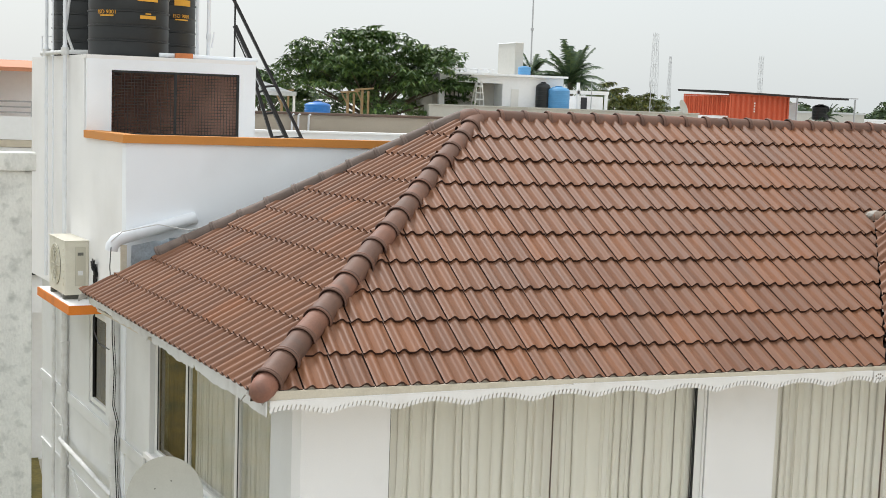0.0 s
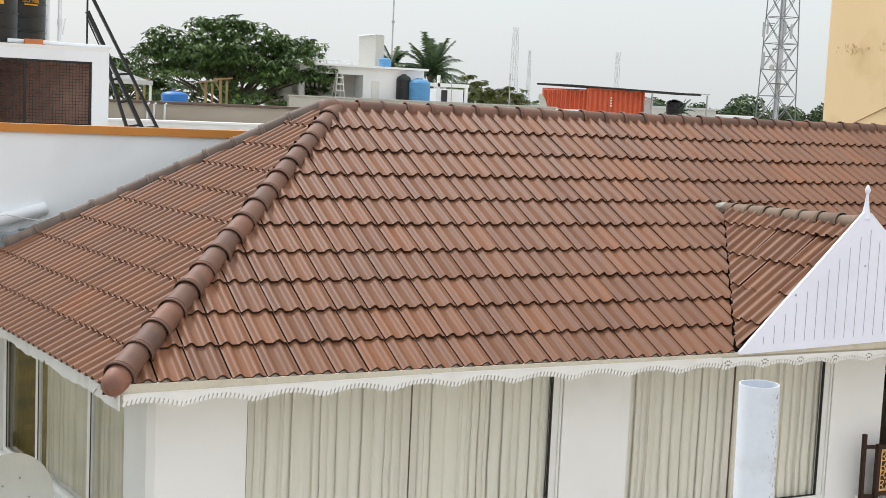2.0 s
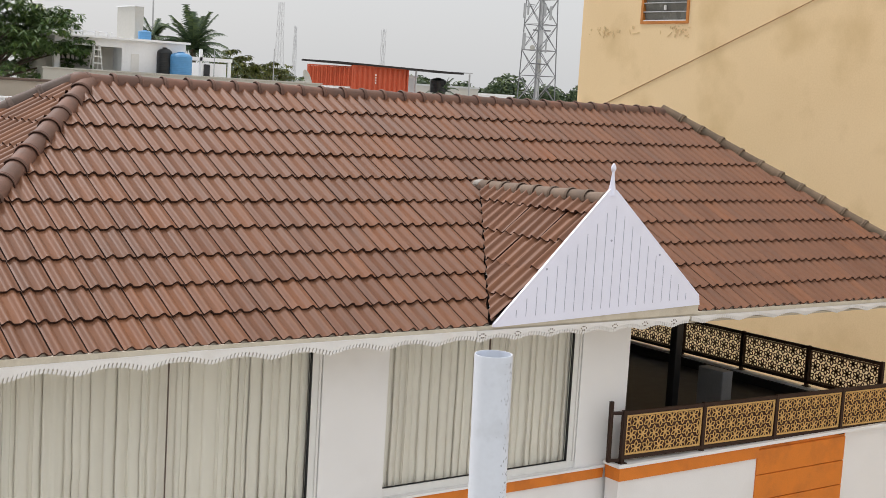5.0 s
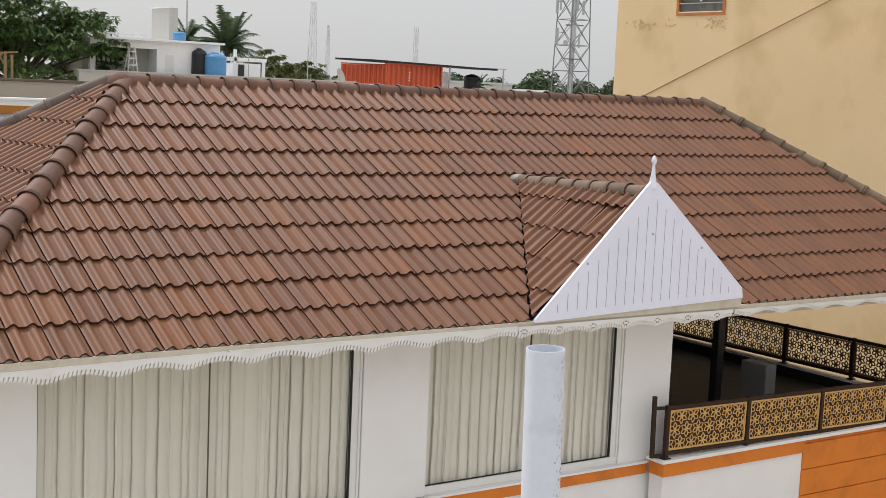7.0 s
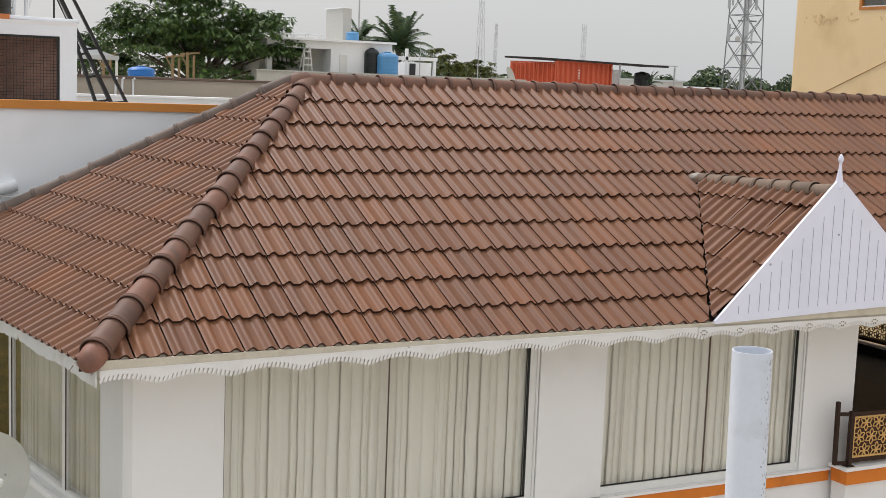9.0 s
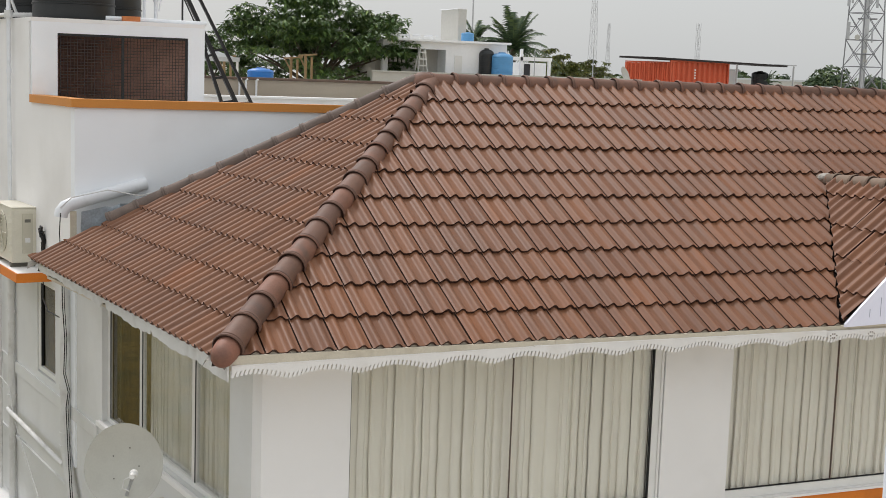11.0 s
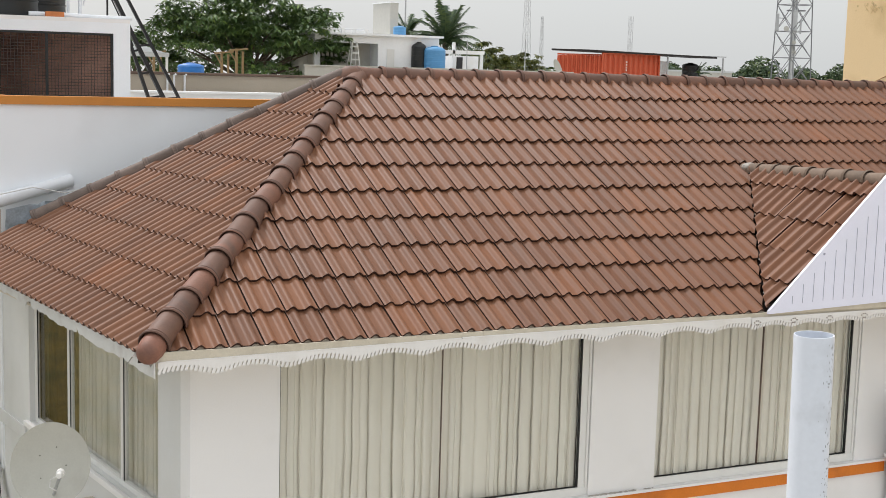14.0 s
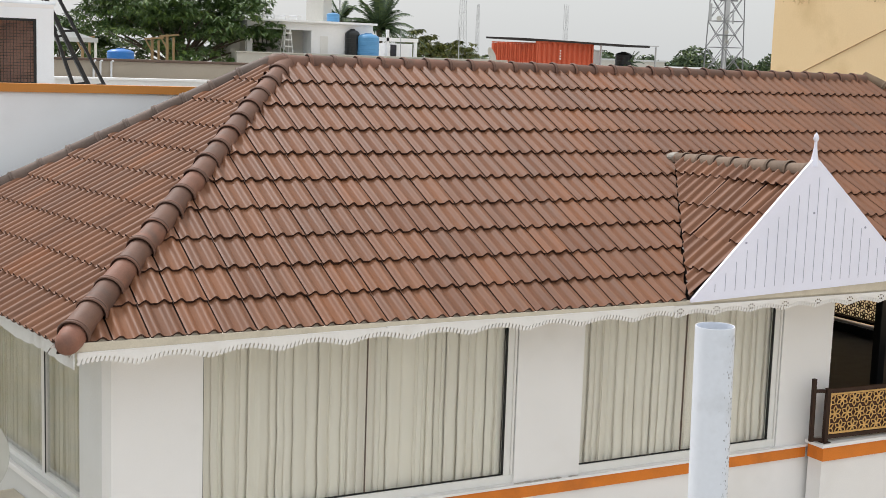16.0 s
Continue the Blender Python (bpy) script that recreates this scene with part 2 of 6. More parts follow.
M_BROWN = mat("brown_coping", (0.13, 0.09, 0.07), 0.8, 0.2, 2, 40, 0.2)
M_CONCRETE = mat("grey_lime_washed_concrete", (0.66, 0.66, 0.62), 0.9, 0.14, 5, 40, 1.0, stain=(0.40, 0.41, 0.38), stain_amt=0.85, stain_scale=7.0, fine_dist=0.02, stretch=(1, 1, 0.6))
M_FARWHITE = mat("far_white_wall", (0.89, 0.90, 0.91), 0.75, 0.05, 0.4, 10, 0.1, stain=(0.58, 0.59, 0.58), stain_amt=0.35, stain_scale=0.3)
M_FARGREY = mat("far_grey_render", (0.50, 0.49, 0.45), 0.8, 0.08, 0.4, 10, 0.1, stain=(0.38, 0.37, 0.33), stain_amt=0.4, stain_scale=0.4)
M_FARDARK = mat("far_dark_opening", (0.035, 0.035, 0.04), 0.6, 0.2, 1, 10, 0.05)
M_YELLOW = mat("ochre_yellow_render", (0.80, 0.585, 0.32), 0.8, 0.07, 0.35, 30, 0.10, hue=(0.86, 0.65, 0.385), stain=(0.60, 0.42, 0.20), stain_amt=0.55, stain_scale=0.8)
M_STAIN = mat("brown_water_stain", (0.56, 0.41, 0.22), 0.85, 0.35, 9, 60, 0.3)
M_WOOD = mat("varnished_orange_wood", (0.46, 0.17, 0.035), 0.45, 0.25, 4, 60, 0.2)
M_CONTAINER = mat("orange_red_container_paint", (0.55, 0.105, 0.045), 0.55, 0.12, 0.5, 12, 0.1, stain=(0.40, 0.085, 0.04), stain_amt=0.5, stain_scale=0.5)
M_TOWER = mat("dark_grey_tower_steel", (0.20, 0.205, 0.215), 0.5, 0.12, 3, 40, 0.1)
# distance haze on the far masts is put into this paler steel
M_HAZE = mat("pale_hazy_steel", (0.52, 0.53, 0.54), 0.6, 0.08, 3, 40, 0.1)
M_SHED = mat("dark_shed_sheet", (0.02, 0.016, 0.015), 0.6, 0.2, 1, 12, 0.1)
M_GALV = mat("galvanised_steel", (0.42, 0.43, 0.44), 0.45, 0.12, 3, 40, 0.1, metal=0.4)
M_BARK = mat("brown_grey_bark", (0.085, 0.066, 0.05), 0.9, 0.35, 6, 40, 0.6)
LEAFTONES = [(0, (0.55, 0.6, 0.6)), (0.5, (1, 1, 1)), (0.85, (1.45, 1.3, 1.0)), (1, (1.9, 1.6, 1.0))]
M_LEAF = mat("dark_green_leaf", (0.075, 0.135, 0.042), 0.42, 0.3, 3, 20, 0.0, rnd=0.4, rnd_col=LEAFTONES)
M_LEAF_FAR = mat("far_green_leaf", (0.060, 0.095, 0.045), 0.6, 0.3, 1, 8, 0.0, rnd=0.4, rnd_col=LEAFTONES)
M_LEAF_YEL = mat("yellow_green_leaf", (0.105, 0.125, 0.032), 0.55, 0.3, 3, 20, 0.0, rnd=0.4, rnd_col=LEAFTONES)
M_PALM = mat("palm_frond", (0.050, 0.085, 0.040), 0.5, 0.3, 3, 20, 0.0, rnd=0.4, rnd_col=LEAFTONES)
M_GROUND = mat("dusty_ground", (0.44, 0.41, 0.36), 0.95, 0.2, 0.15, 3, 0.3, stain=(0.20, 0.19, 0.12), stain_amt=0.4, stain_scale=0.03)
M_LAWN = mat("olive_grass_plot", (0.085, 0.095, 0.028), 0.9, 0.5, 1.4, 14, 0.4, hue=(0.22, 0.17, 0.05), stain=(0.04, 0.06, 0.02), stain_amt=0.8, stain_scale=0.8)
M_GRASS = mat("grass_blades", (0.09, 0.13, 0.025), 0.7, 0.4, 6, 40, 0.0, rnd=0.4, rnd_col=LEAFTONES)
M_REDTILE = mat("far_orange_roof", (0.52, 0.22, 0.12), 0.7, 0.15, 1, 20, 0.2)
M_CYAN = mat("grey_tarpaulin", (0.50, 0.52, 0.52), 0.6, 0.1, 1, 20, 0.1)
M_BAMBOO = mat("bamboo_pole", (0.25, 0.17, 0.085), 0.7, 0.2, 4, 40, 0.2)


def glass(name, tint, rough=0.02):
    """Thin clear glass: mirrors more towards a glancing view."""
    m = bpy.data.materials.new(name)
    m.use_nodes = True
    n, l = m.node_tree.nodes, m.node_tree.links
    n.clear()
    o, mix, tr, gl, lw, pw, ma = (n.new(k) for k in ("ShaderNodeOutputMaterial", "ShaderNodeMixShader", "ShaderNodeBsdfTransparent", "ShaderNodeBsdfGlossy", "ShaderNodeLayerWeight", "ShaderNodeMath", "ShaderNodeMath"))
    tr.inputs[0].default_value = (*tint, 1)
    gl.inputs["Roughness"].default_value = rough
    lw.inputs[0].default_value = 0.5
    pw.operation, pw.inputs[1].default_value = "POWER", 4.0
    ma.operation, ma.inputs[1].default_value, ma.inputs[2].default_value = "MULTIPLY_ADD", 0.75, 0.035
    l.new(lw.outputs["Facing"], pw.inputs[0])
    l.new(pw.outputs[0], ma.inputs[0])
    l.new(ma.outputs[0], mix.inputs[0])
    l.new(tr.outputs[0], mix.inputs[1])
    l.new(gl.outputs[0], mix.inputs[2])
    l.new(mix.outputs[0], o.inputs[0])
    return m


M_GLASS = glass("clear_window_glass", (0.985, 0.99, 0.98))
M_GLASS_BROWN = glass("brown_tinted_glass", (0.62, 0.56, 0.36))

# ---- geometry helpers ----


def world_of(o):
    return (world_of(o.parent) @ o.matrix_parent_inverse if o.parent else Matrix()) @ o.matrix_basis


def mesh_of(name, bm, material, smooth=False):
    me = bpy.data.meshes.new(name)
    bmesh.ops.recalc_face_normals(bm, faces=bm.faces[:])
    bm.to_mesh(me)
    bm.free()
    for mt in (material if isinstance(material, (list, tuple)) else (material,)):
        me.materials.append(mt)
    if smooth:
        for p_ in me.polygons:
            p_.use_smooth = True
        me.set_sharp_from_angle(angle=radians(40))
    return me


def part(name, bm, material, parent, label="", smooth=False, at=None):
    """One mesh, built in world coordinates (or in the frame at), under a thing or a part."""
    ob = new(name, mesh_of(name, bm, material, smooth))
    if at is not None:
        ob.matrix_basis = at
    if parent is not None:
        ob.parent = parent
        ob.matrix_parent_inverse = world_of(parent).inverted()
    return tagged(ob, label)


def thing(name, label, category, at=(0, 0, 0), group="", kind=""):
    ob = new(name)
    ob.empty_display_size = 0.2
    ob.location = at
    return tagged(ob, label, category, group, kind)


def single(name, bm, material, label, category, group="", kind="", smooth=False):
    return tagged(part(name, bm, material, None, label, smooth), label, category, group, kind)


def box(bm, a, b, bevel=0.0):
    cx = [(a[i] + b[i]) / 2 for i in range(3)]
    sz = [abs(b[i] - a[i]) for i in range(3)]
    r = bmesh.ops.create_cube(bm, size=1.0, matrix=Matrix.Translation(cx) @ Matrix.Diagonal((*sz, 1)))
    if bevel:
        es = {e for v in r["verts"] for e in v.link_edges}
        bmesh.ops.bevel(bm, geom=list(es), offset=bevel, segments=2, affect="EDGES", profile=0.6)
    return bm


def mbox(bm, m, size, bevel=0.0):
    """A box of that size centred in the frame m."""
    r = bmesh.ops.create_cube(bm, size=1.0, matrix=m @ Matrix.Diagonal((*size, 1)))
    if bevel:
        es = {e for v in r["verts"] for e in v.link_edges}
        bmesh.ops.bevel(bm, geom=list(es), offset=bevel, segments=2, affect="EDGES", profile=0.6)
    return bm


def frame_from(p, q, up=(0, 0, 1)):
    p, q = Vector(p), Vector(q)
    z = (q - p).normalized()
    x = Vector(up).cross(z)
    if x.length < 1e-4:
        x = Vector((1, 0, 0)).cross(z)
    x.normalize()
    y = z.cross(x)
    m = Matrix((x, y, z)).transposed().to_4x4()
    m.translation = (p + q) / 2
    return m


def bar(bm, p, q, w, d=None, up=(0, 0, 1), bevel=0.0):
    """A square bar from p to q."""
    return mbox(bm, frame_from(p, q, up), (w, d or w, (Vector(q) - Vector(p)).length), bevel)


def rod(bm, p, q, r, r2=None, seg=10):
    bmesh.ops.create_cone(bm, cap_ends=True, segments=seg, radius1=r, radius2=r if r2 is None else r2, depth=(Vector(q) - Vector(p)).length, matrix=frame_from(p, q))
    return bm


def tube(bm, pts, r, seg=8, radii=None):
    """A round tube along points, with closed ends."""
    pts = [Vector(p) for p in pts]
    rings, side = [], None
    for i, p in enumerate(pts):
        d = (pts[min(i + 1, len(pts) - 1)] - pts[max(i - 1, 0)]).normalized()
        x = d.cross(Vector((0, 0, 1)) if abs(d.z) < 0.9 else Vector((1, 0, 0))) if side is None else side - d * side.dot(d)
        x.normalize()
        side, y = x, d.cross(x)
        rr = radii[i] if radii else r
        rings.append([bm.verts.new(p + (x * math.cos(2 * math.pi * k / seg) + y * math.sin(2 * math.pi * k / seg)) * rr) for k in range(seg)])
    for a, b in zip(rings, rings[1:]):
        for k in range(seg):
            bm.faces.new((a[k], a[(k + 1) % seg], b[(k + 1) % seg], b[k]))
    bm.faces.new(rings[0][::-1])
    bm.faces.new(rings[-1])
    return bm


def prism(bm, poly, z0, z1):
    """An upright prism over a plan polygon; z0 and z1 may be lists by corner."""
    n = len(poly)
    z0 = z0 if isinstance(z0, (list, tuple)) else [z0] * n
    z1 = z1 if isinstance(z1, (list, tuple)) else [z1] * n
    lo = [bm.verts.new((*p, z)) for p, z in zip(poly, z0)]
    hi = [bm.verts.new((*p, z)) for p, z in zip(poly, z1)]
    bm.faces.new(lo[::-1])
    bm.faces.new(hi)
    for i in range(n):
        j = (i + 1) % n
        bm.faces.new((lo[i], lo[j], hi[j], hi[i]))
    return bm


def slab_poly(bm, pts, n, thick):
    """A flat polygon in space given depth along -n."""
    n = Vector(n).normalized()
    a = [bm.verts.new(Vector(p)) for p in pts]
    b = [bm.verts.new(Vector(p) - n * thick) for p in pts]
    bm.faces.new(a)
    bm.faces.new(b[::-1])
    for i in range(len(pts)):
        j = (i + 1) % len(pts)
        bm.faces.new((a[i], b[i], b[j], a[j]))
    return bm


def lathe(bm, profile, centre=(0, 0, 0), seg=32, axis=None):
    """A turned shape from (radius, height) pairs."""
    m = axis or Matrix.Translation(centre)
    rings = [[bm.verts.new(m @ Vector((r * math.cos(2 * math.pi * k / seg), r * math.sin(2 * math.pi * k / seg), z))) for k in range(seg)] for r, z in profile]
    for a, b in zip(rings, rings[1:]):
        for k in range(seg):
            bm.faces.new((a[k], a[(k + 1) % seg], b[(k + 1) % seg], b[k]))
    if profile[0][0] > 1e-5:
        bm.faces.new(rings[0][::-1])
    if profile[-1][0] > 1e-5:
        bm.faces.new(rings[-1])
    bmesh.ops.remove_doubles(bm, verts=bm.verts[:], dist=1e-5)
    return bm


def B():
    return bmesh.new()

# ---- ground ----
b = B()
bmesh.ops.create_grid(b, x_segments=40, y_segments=40, size=1600, matrix=Matrix.Translation((150, 500, 0)))
single("ground", b, M_GROUND, "dusty brown ground with patches of green", "ground", kind="structure")

# ---- the tiled house ----
EAVE = 5.6
SKEW = Vector((-0.153, 0.98823, 0.0))            # direction of the side walls, running back
OUT = Vector((-0.98823, -0.153, 0.0))            # outward from the side wall
C0 = Vector((0.558, 0.60, 0.0))                 # front corner of the walls


def side(a, z, out=0.0):
    """A point on the side wall: a metres back from the front corner."""
    return C0 + SKEW * a + OUT * out + Vector((0, 0, z))


def sidebox(bm, a0, a1, z0, z1, o0, o1, bevel=0.0):
    c = side((a0 + a1) / 2, (z0 + z1) / 2, (o0 + o1) / 2)
    m = Matrix((SKEW, -OUT, Vector((0, 0, 1)))).transposed().to_4x4()
    m.translation = c
    return mbox(bm, m, (abs(a1 - a0), abs(o1 - o0), z1 - z0), bevel)


house = thing("house", "white two-storey house under a brown clay-tiled hip roof", "house", (0.558, 0.6, 0))

part("wall_pier", prism(B(), [(0.558, 0.6), (1.35, 0.6), (1.35, 0.8), (0.527, 0.8)], 3.77, 5.42), M_WHITE, house)
part("wall_pier", box(B(), (4.53, 0.6, 3.77), (5.30, 0.8, 5.42)), M_WHITE, house)
part("wall_pier", box(B(), (7.92, 0.6, 3.77), (8.65, 0.8, 5.42)), M_WHITE, house)
part("wall_front_below", prism(B(), [(0.558, 0.6), (8.65, 0.6), (8.65, 0.8), (0.527, 0.8)], 0.0, 3.77), M_WHITE, house)
part("lintel", box(B(), (1.35, 0.6, 5.40), (4.53, 0.8, 5.42)), M_WHITE, house)
part("lintel", box(B(), (5.30, 0.6, 5.40), (7.92, 0.8, 5.42)), M_WHITE, house)
part("wall_side_below", sidebox(B(), 0.205, 10.15, 0.0, 3.82, -0.2, 0), M_WHITE_OLD_SHADE, house)
part("wall_pier", sidebox(B(), 0.205, 0.70, 3.82, 5.42, -0.2, 0), M_WHITE_OLD_SHADE, house)
part("wall_pier", sidebox(B(), 4.46, 6.41, 3.82, 5.42, -0.2, 0), M_WHITE_OLD_SHADE, house)
part("wall_pier", sidebox(B(), 7.28, 10.15, 3.82, 5.188, -0.2, 0), M_WHITE_OLD_SHADE, house)
part("lintel", sidebox(B(), 6.41, 7.28, 5.06, 5.188, -0.2, 0), M_WHITE_OLD_SHADE, house)
part("lintel", sidebox(B(), 0.70, 4.46, 5.24, 5.42, -0.2, 0), M_WHITE_OLD_SHADE, house)
b = B()
box(b, (8.48, 0.8, 0.0), (8.65, 5.97, 5.42))
part("wall_terrace_side", b, M_WHITE, house)
b = B()
box(b, (0.25, 4.2, 3.72), (8.48, 4.4, 5.42))
part("wall_inner", b, M_ROOM, house)
b = B()
prism(b, [(0.56, 0.81), (8.47, 0.81), (8.47, 6.0), (-0.2, 6.0)], 3.60, 3.72)
part("floor_slab", b, M_ROOM, house)
b = B()
prism(b, [(0.22, 0.30), (14.5, 0.30), (13.6, 5.4), (-0.68, 5.4)], 5.425, 5.455)
prism(b, [(0.14, 0.03), (14.5, 0.03), (14.5, 0.298), (0.1, 0.298)], 5.500, 5.512)
part("soffit", b, M_CREAM, house)

# roof planes
HIP_L, HIP_B = Vector((-0.007, 0.0, EAVE)), Vector((-0.85, 5.71, EAVE))
RIDGE_L, RIDGE_R = Vector((3.431, 4.357, 7.82)), Vector((12.654, 4.357, 7.82))
HIP_R = Vector((14.63, 0.0, EAVE))
GL, GR, GZ, GTOP = 6.12, 9.07, 5.63, 6.88       # the gablet: foot left, foot right, foot height, ridge height
GM = (GL + GR) / 2
VALLEY = Vector((GM + 0.035, 2.24, 6.80))
COURSES = [0.012, 0.447, 0.897, 1.352, 1.822, 2.307, 2.797, 3.287, 3.802, 4.325, 4.90]
PITCH, TILE_H, LIP = 0.30, 0.037, 0.024


def roll(u):
    """The double roll of one tile, across its width."""
    u %= PITCH
    best = 0.0
    for peak, half in ((0.060, 0.054), (0.224, 0.056)):
        d = min(abs(u - peak), abs(u - peak + PITCH), abs(u - peak - PITCH)) / half
        if d < 1.0:
            best = max(best, (0.5 + 0.5 * math.cos(math.pi * d)) ** 0.8)
    return TILE_H * best


def tile_verts(u0, v0, g, rise=1.0, lip=LIP, nx=22):
    rows = []
    for v, w in ((g + 0.055, -0.004), (0.0, lip), (0.002, lip - 0.020), (0.07, lip - 0.030)):
        row = [(u0 + 0.007 + i / nx * (PITCH - 0.014), v0 + v, w + rise * roll(i / nx * PITCH)) for i in range(nx + 1)]
        if len(rows) < 2:
            row = [(u0 + 0.007, v0 + v, w - (0.012 if rows else 0.03))] + row + [(u0 + PITCH - 0.007, v0 + v, w - (0.012 if rows else 0.03))]
        else:
            row = [row[0]] + row + [row[-1]]
        rows.append(row)
    return rows


def add_tile(bm, u0, v0, g, rise=1.0, lip=LIP):
    vs = [[bm.verts.new(p) for p in r] for r in tile_verts(u0, v0, g, rise, lip)]
    made = []
    for r, s in zip(vs, vs[1:]):
        for i in range(len(r) - 1):
            if r is vs[0] or 0 < i < len(r) - 2:
                f_ = bm.faces.new((r[i], s[i], s[i + 1], r[i + 1]))
                # rim and joint faces take the shade-dark colour
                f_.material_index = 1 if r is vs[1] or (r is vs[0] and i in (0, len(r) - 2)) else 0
                made.append(f_)
    return made


def plane_frame(origin, u, n):
    u, n = Vector(u).normalized(), Vector(n).normalized()
    v = n.cross(u)
    m = Matrix((u, v, n)).transposed().to_4x4()
    m.translation = origin
    return m


def smooth_tiles(me):
    for p_ in me.polygons:
        p_.use_smooth = True
    me.set_sharp_from_angle(angle=radians(50))


def tile_mesh(rise=1.0, lip=LIP):
    bm = B()
    add_tile(bm, 0.0, 0.0, 0.48, rise, lip)
    me = mesh_of("tile", bm, [M_TILE, M_TILE_EDGE_SHADE])
    smooth_tiles(me)
    return me



def inside(poly, u, v):
    """Whether a uv point lies within a convex anticlockwise polygon."""
    return all((q[0] - p[0]) * (v - p[1]) - (q[1] - p[1]) * (u - p[0]) > -1e-6 for p, q in zip(poly, poly[1:] + poly[:1]))


def clip_piece(bm, edges):
    for p, q in edges:
        nrm = Vector((q[1] - p[1], -(q[0] - p[0]), 0))
        bmesh.ops.bisect_plane(bm, geom=bm.verts[:] + bm.edges[:] + bm.faces[:], plane_co=(*p, 0), plane_no=nrm, clear_outer=True)


def tile_slope(deck, frame_m, poly, courses, u_start, u_end, joint, hole=None, single_until=1e9, most=300, cut_all=False, rise=1.0, lip=LIP):
    """Lays tiles in the frame of a slope: whole ones as pieces, cut ones and the rest joined."""
    rng, whole = random.Random(5), tile_mesh(rise, lip)
    verts, faces, mats, count = [], [], [], 0
    edges = list(zip(poly, poly[1:] + poly[:1]))
    tri = None
    if hole:
        tri = list(zip(hole, hole[1:] + hole[:1]))
    for k in range(len(courses) - 1):
        v0, g = courses[k], courses[k + 1] - courses[k]
        n0 = int(math.floor((u_start - joint) / PITCH)) - 1
        u = joint + n0 * PITCH
        while u < u_end + PITCH:
            cs = [(u, v0 + 0.05), (u + PITCH, v0 + 0.05), (u + PITCH, v0 + g), (u, v0 + g)]
            ins = [inside(poly, *c) for c in cs]
            hin = [inside(hole, *c) for c in cs] if hole else [False] * 4
            apex_in = bool(hole) and u < hole[2][0] < u + PITCH and v0 < hole[2][1] < v0 + g + 0.05
            hole_low = bool(hole) and any(u < hole[i][0] < u + PITCH and v0 - 0.1 < hole[i][1] < v0 + g for i in (0, 1))
            if not any(ins) and not any(inside(poly, u + PITCH * f, v0 + g * h) for f in (0.25, 0.5, 0.75) for h in (0.1, 0.5, 0.9)):
                u += PITCH
                continue
            if all(hin):
                u += PITCH
                continue
            if all(ins) and not any(hin) and not apex_in and not hole_low and u < single_until and count < most:
                ob = new("tile", whole)
                wob = Matrix.Rotation(rng.uniform(-0.004, 0.004), 4, "Z") @ Matrix.Rotation(rng.uniform(-0.006, 0.006), 4, "X")
                ob.matrix_basis = frame_m @ Matrix.Translation((u, v0, rng.uniform(-0.0015, 0.0025))) @ wob @ Matrix.Diagonal((1, g / 0.48, 1, 1))
                ob.parent, ob.matrix_parent_inverse = deck, world_of(deck).inverted()
                count += 1
            else:
                cuts = []
                if any(hin) or apex_in or hole_low:
                    (l0, l1), (r0, r1) = (hole[2], hole[0]), (hole[1], hole[2])
                    cuts = [[(l1, l0)], [(l0, l1), (r1, r0)]]
                else:
                    cuts = [[]]
                for extra in cuts:
                    t_ = B()
                    add_tile(t_, u, v0, g, rise, lip)
                    if not all(ins):
                        clip_piece(t_, edges if cut_all else edges[1:])
                    clip_piece(t_, extra)
                    base = len(verts)
                    t_.verts.index_update()
                    verts += [v_.co.copy() for v_ in t_.verts]
                    faces += [[base + v_.index for v_ in f_.verts] for f_ in t_.faces]
                    mats += [f_.material_index for f_ in t_.faces]
                    t_.free()
            u += PITCH
    me = bpy.data.meshes.new("cut_tiles")
    me.from_pydata([tuple(v_) for v_ in verts], [], faces)
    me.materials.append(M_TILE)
    me.materials.append(M_TILE_EDGE_SHADE)
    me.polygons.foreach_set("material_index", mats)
    smooth_tiles(me)
    ob = tagged(new("cut_tiles", me), kind="stuff")
    ob.matrix_basis = frame_m
    ob.parent, ob.matrix_parent_inverse = deck, world_of(deck).inverted()
    return count


def uv_of(frame_m, p):
    q = frame_m.inverted() @ Vector(p)
    return (q.x, q.y)


n_front = (HIP_R - HIP_L).cross(RIDGE_L - HIP_L).normalized()
F_FRONT = plane_frame(HIP_L, HIP_R - HIP_L, n_front)
n_left = (HIP_L - HIP_B).cross(RIDGE_L - HIP_B).normalized()
F_LEFT = plane_frame(HIP_B, HIP_L - HIP_B, n_left)

b = B()
slab_poly(b, [q_ - n_front * 0.03 for q_ in (HIP_L, HIP_R, RIDGE_R, RIDGE_L)], n_front, 0.04)
roof_front = part("roof_front_slope", b, M_DECK, house)
b = B()
slab_poly(b, [q_ - n_left * 0.03 for q_ in (HIP_B.lerp(RIDGE_L, 0.03), HIP_L.lerp(RIDGE_L, 0.03), RIDGE_L)], n_left, 0.04)
roof_left = part("roof_side_slope", b, M_DECK, house)
b = B()
slab_poly(b, [RIDGE_L, RIDGE_R, Vector((13.3, 5.97, 7.0)), Vector((4.6, 5.97, 7.0))][::-1], (0, -0.45, -0.9), 0.04)
part("roof_back_slope", b, M_TILE, house)
b = B()
slab_poly(b, [RIDGE_R, HIP_R, Vector((15.0, 5.97, 5.6))], (0.9, 0.1, 0.45), 0.04)
part("roof_end_slope", b, M_TILE, house)

# boards and lace under the eave


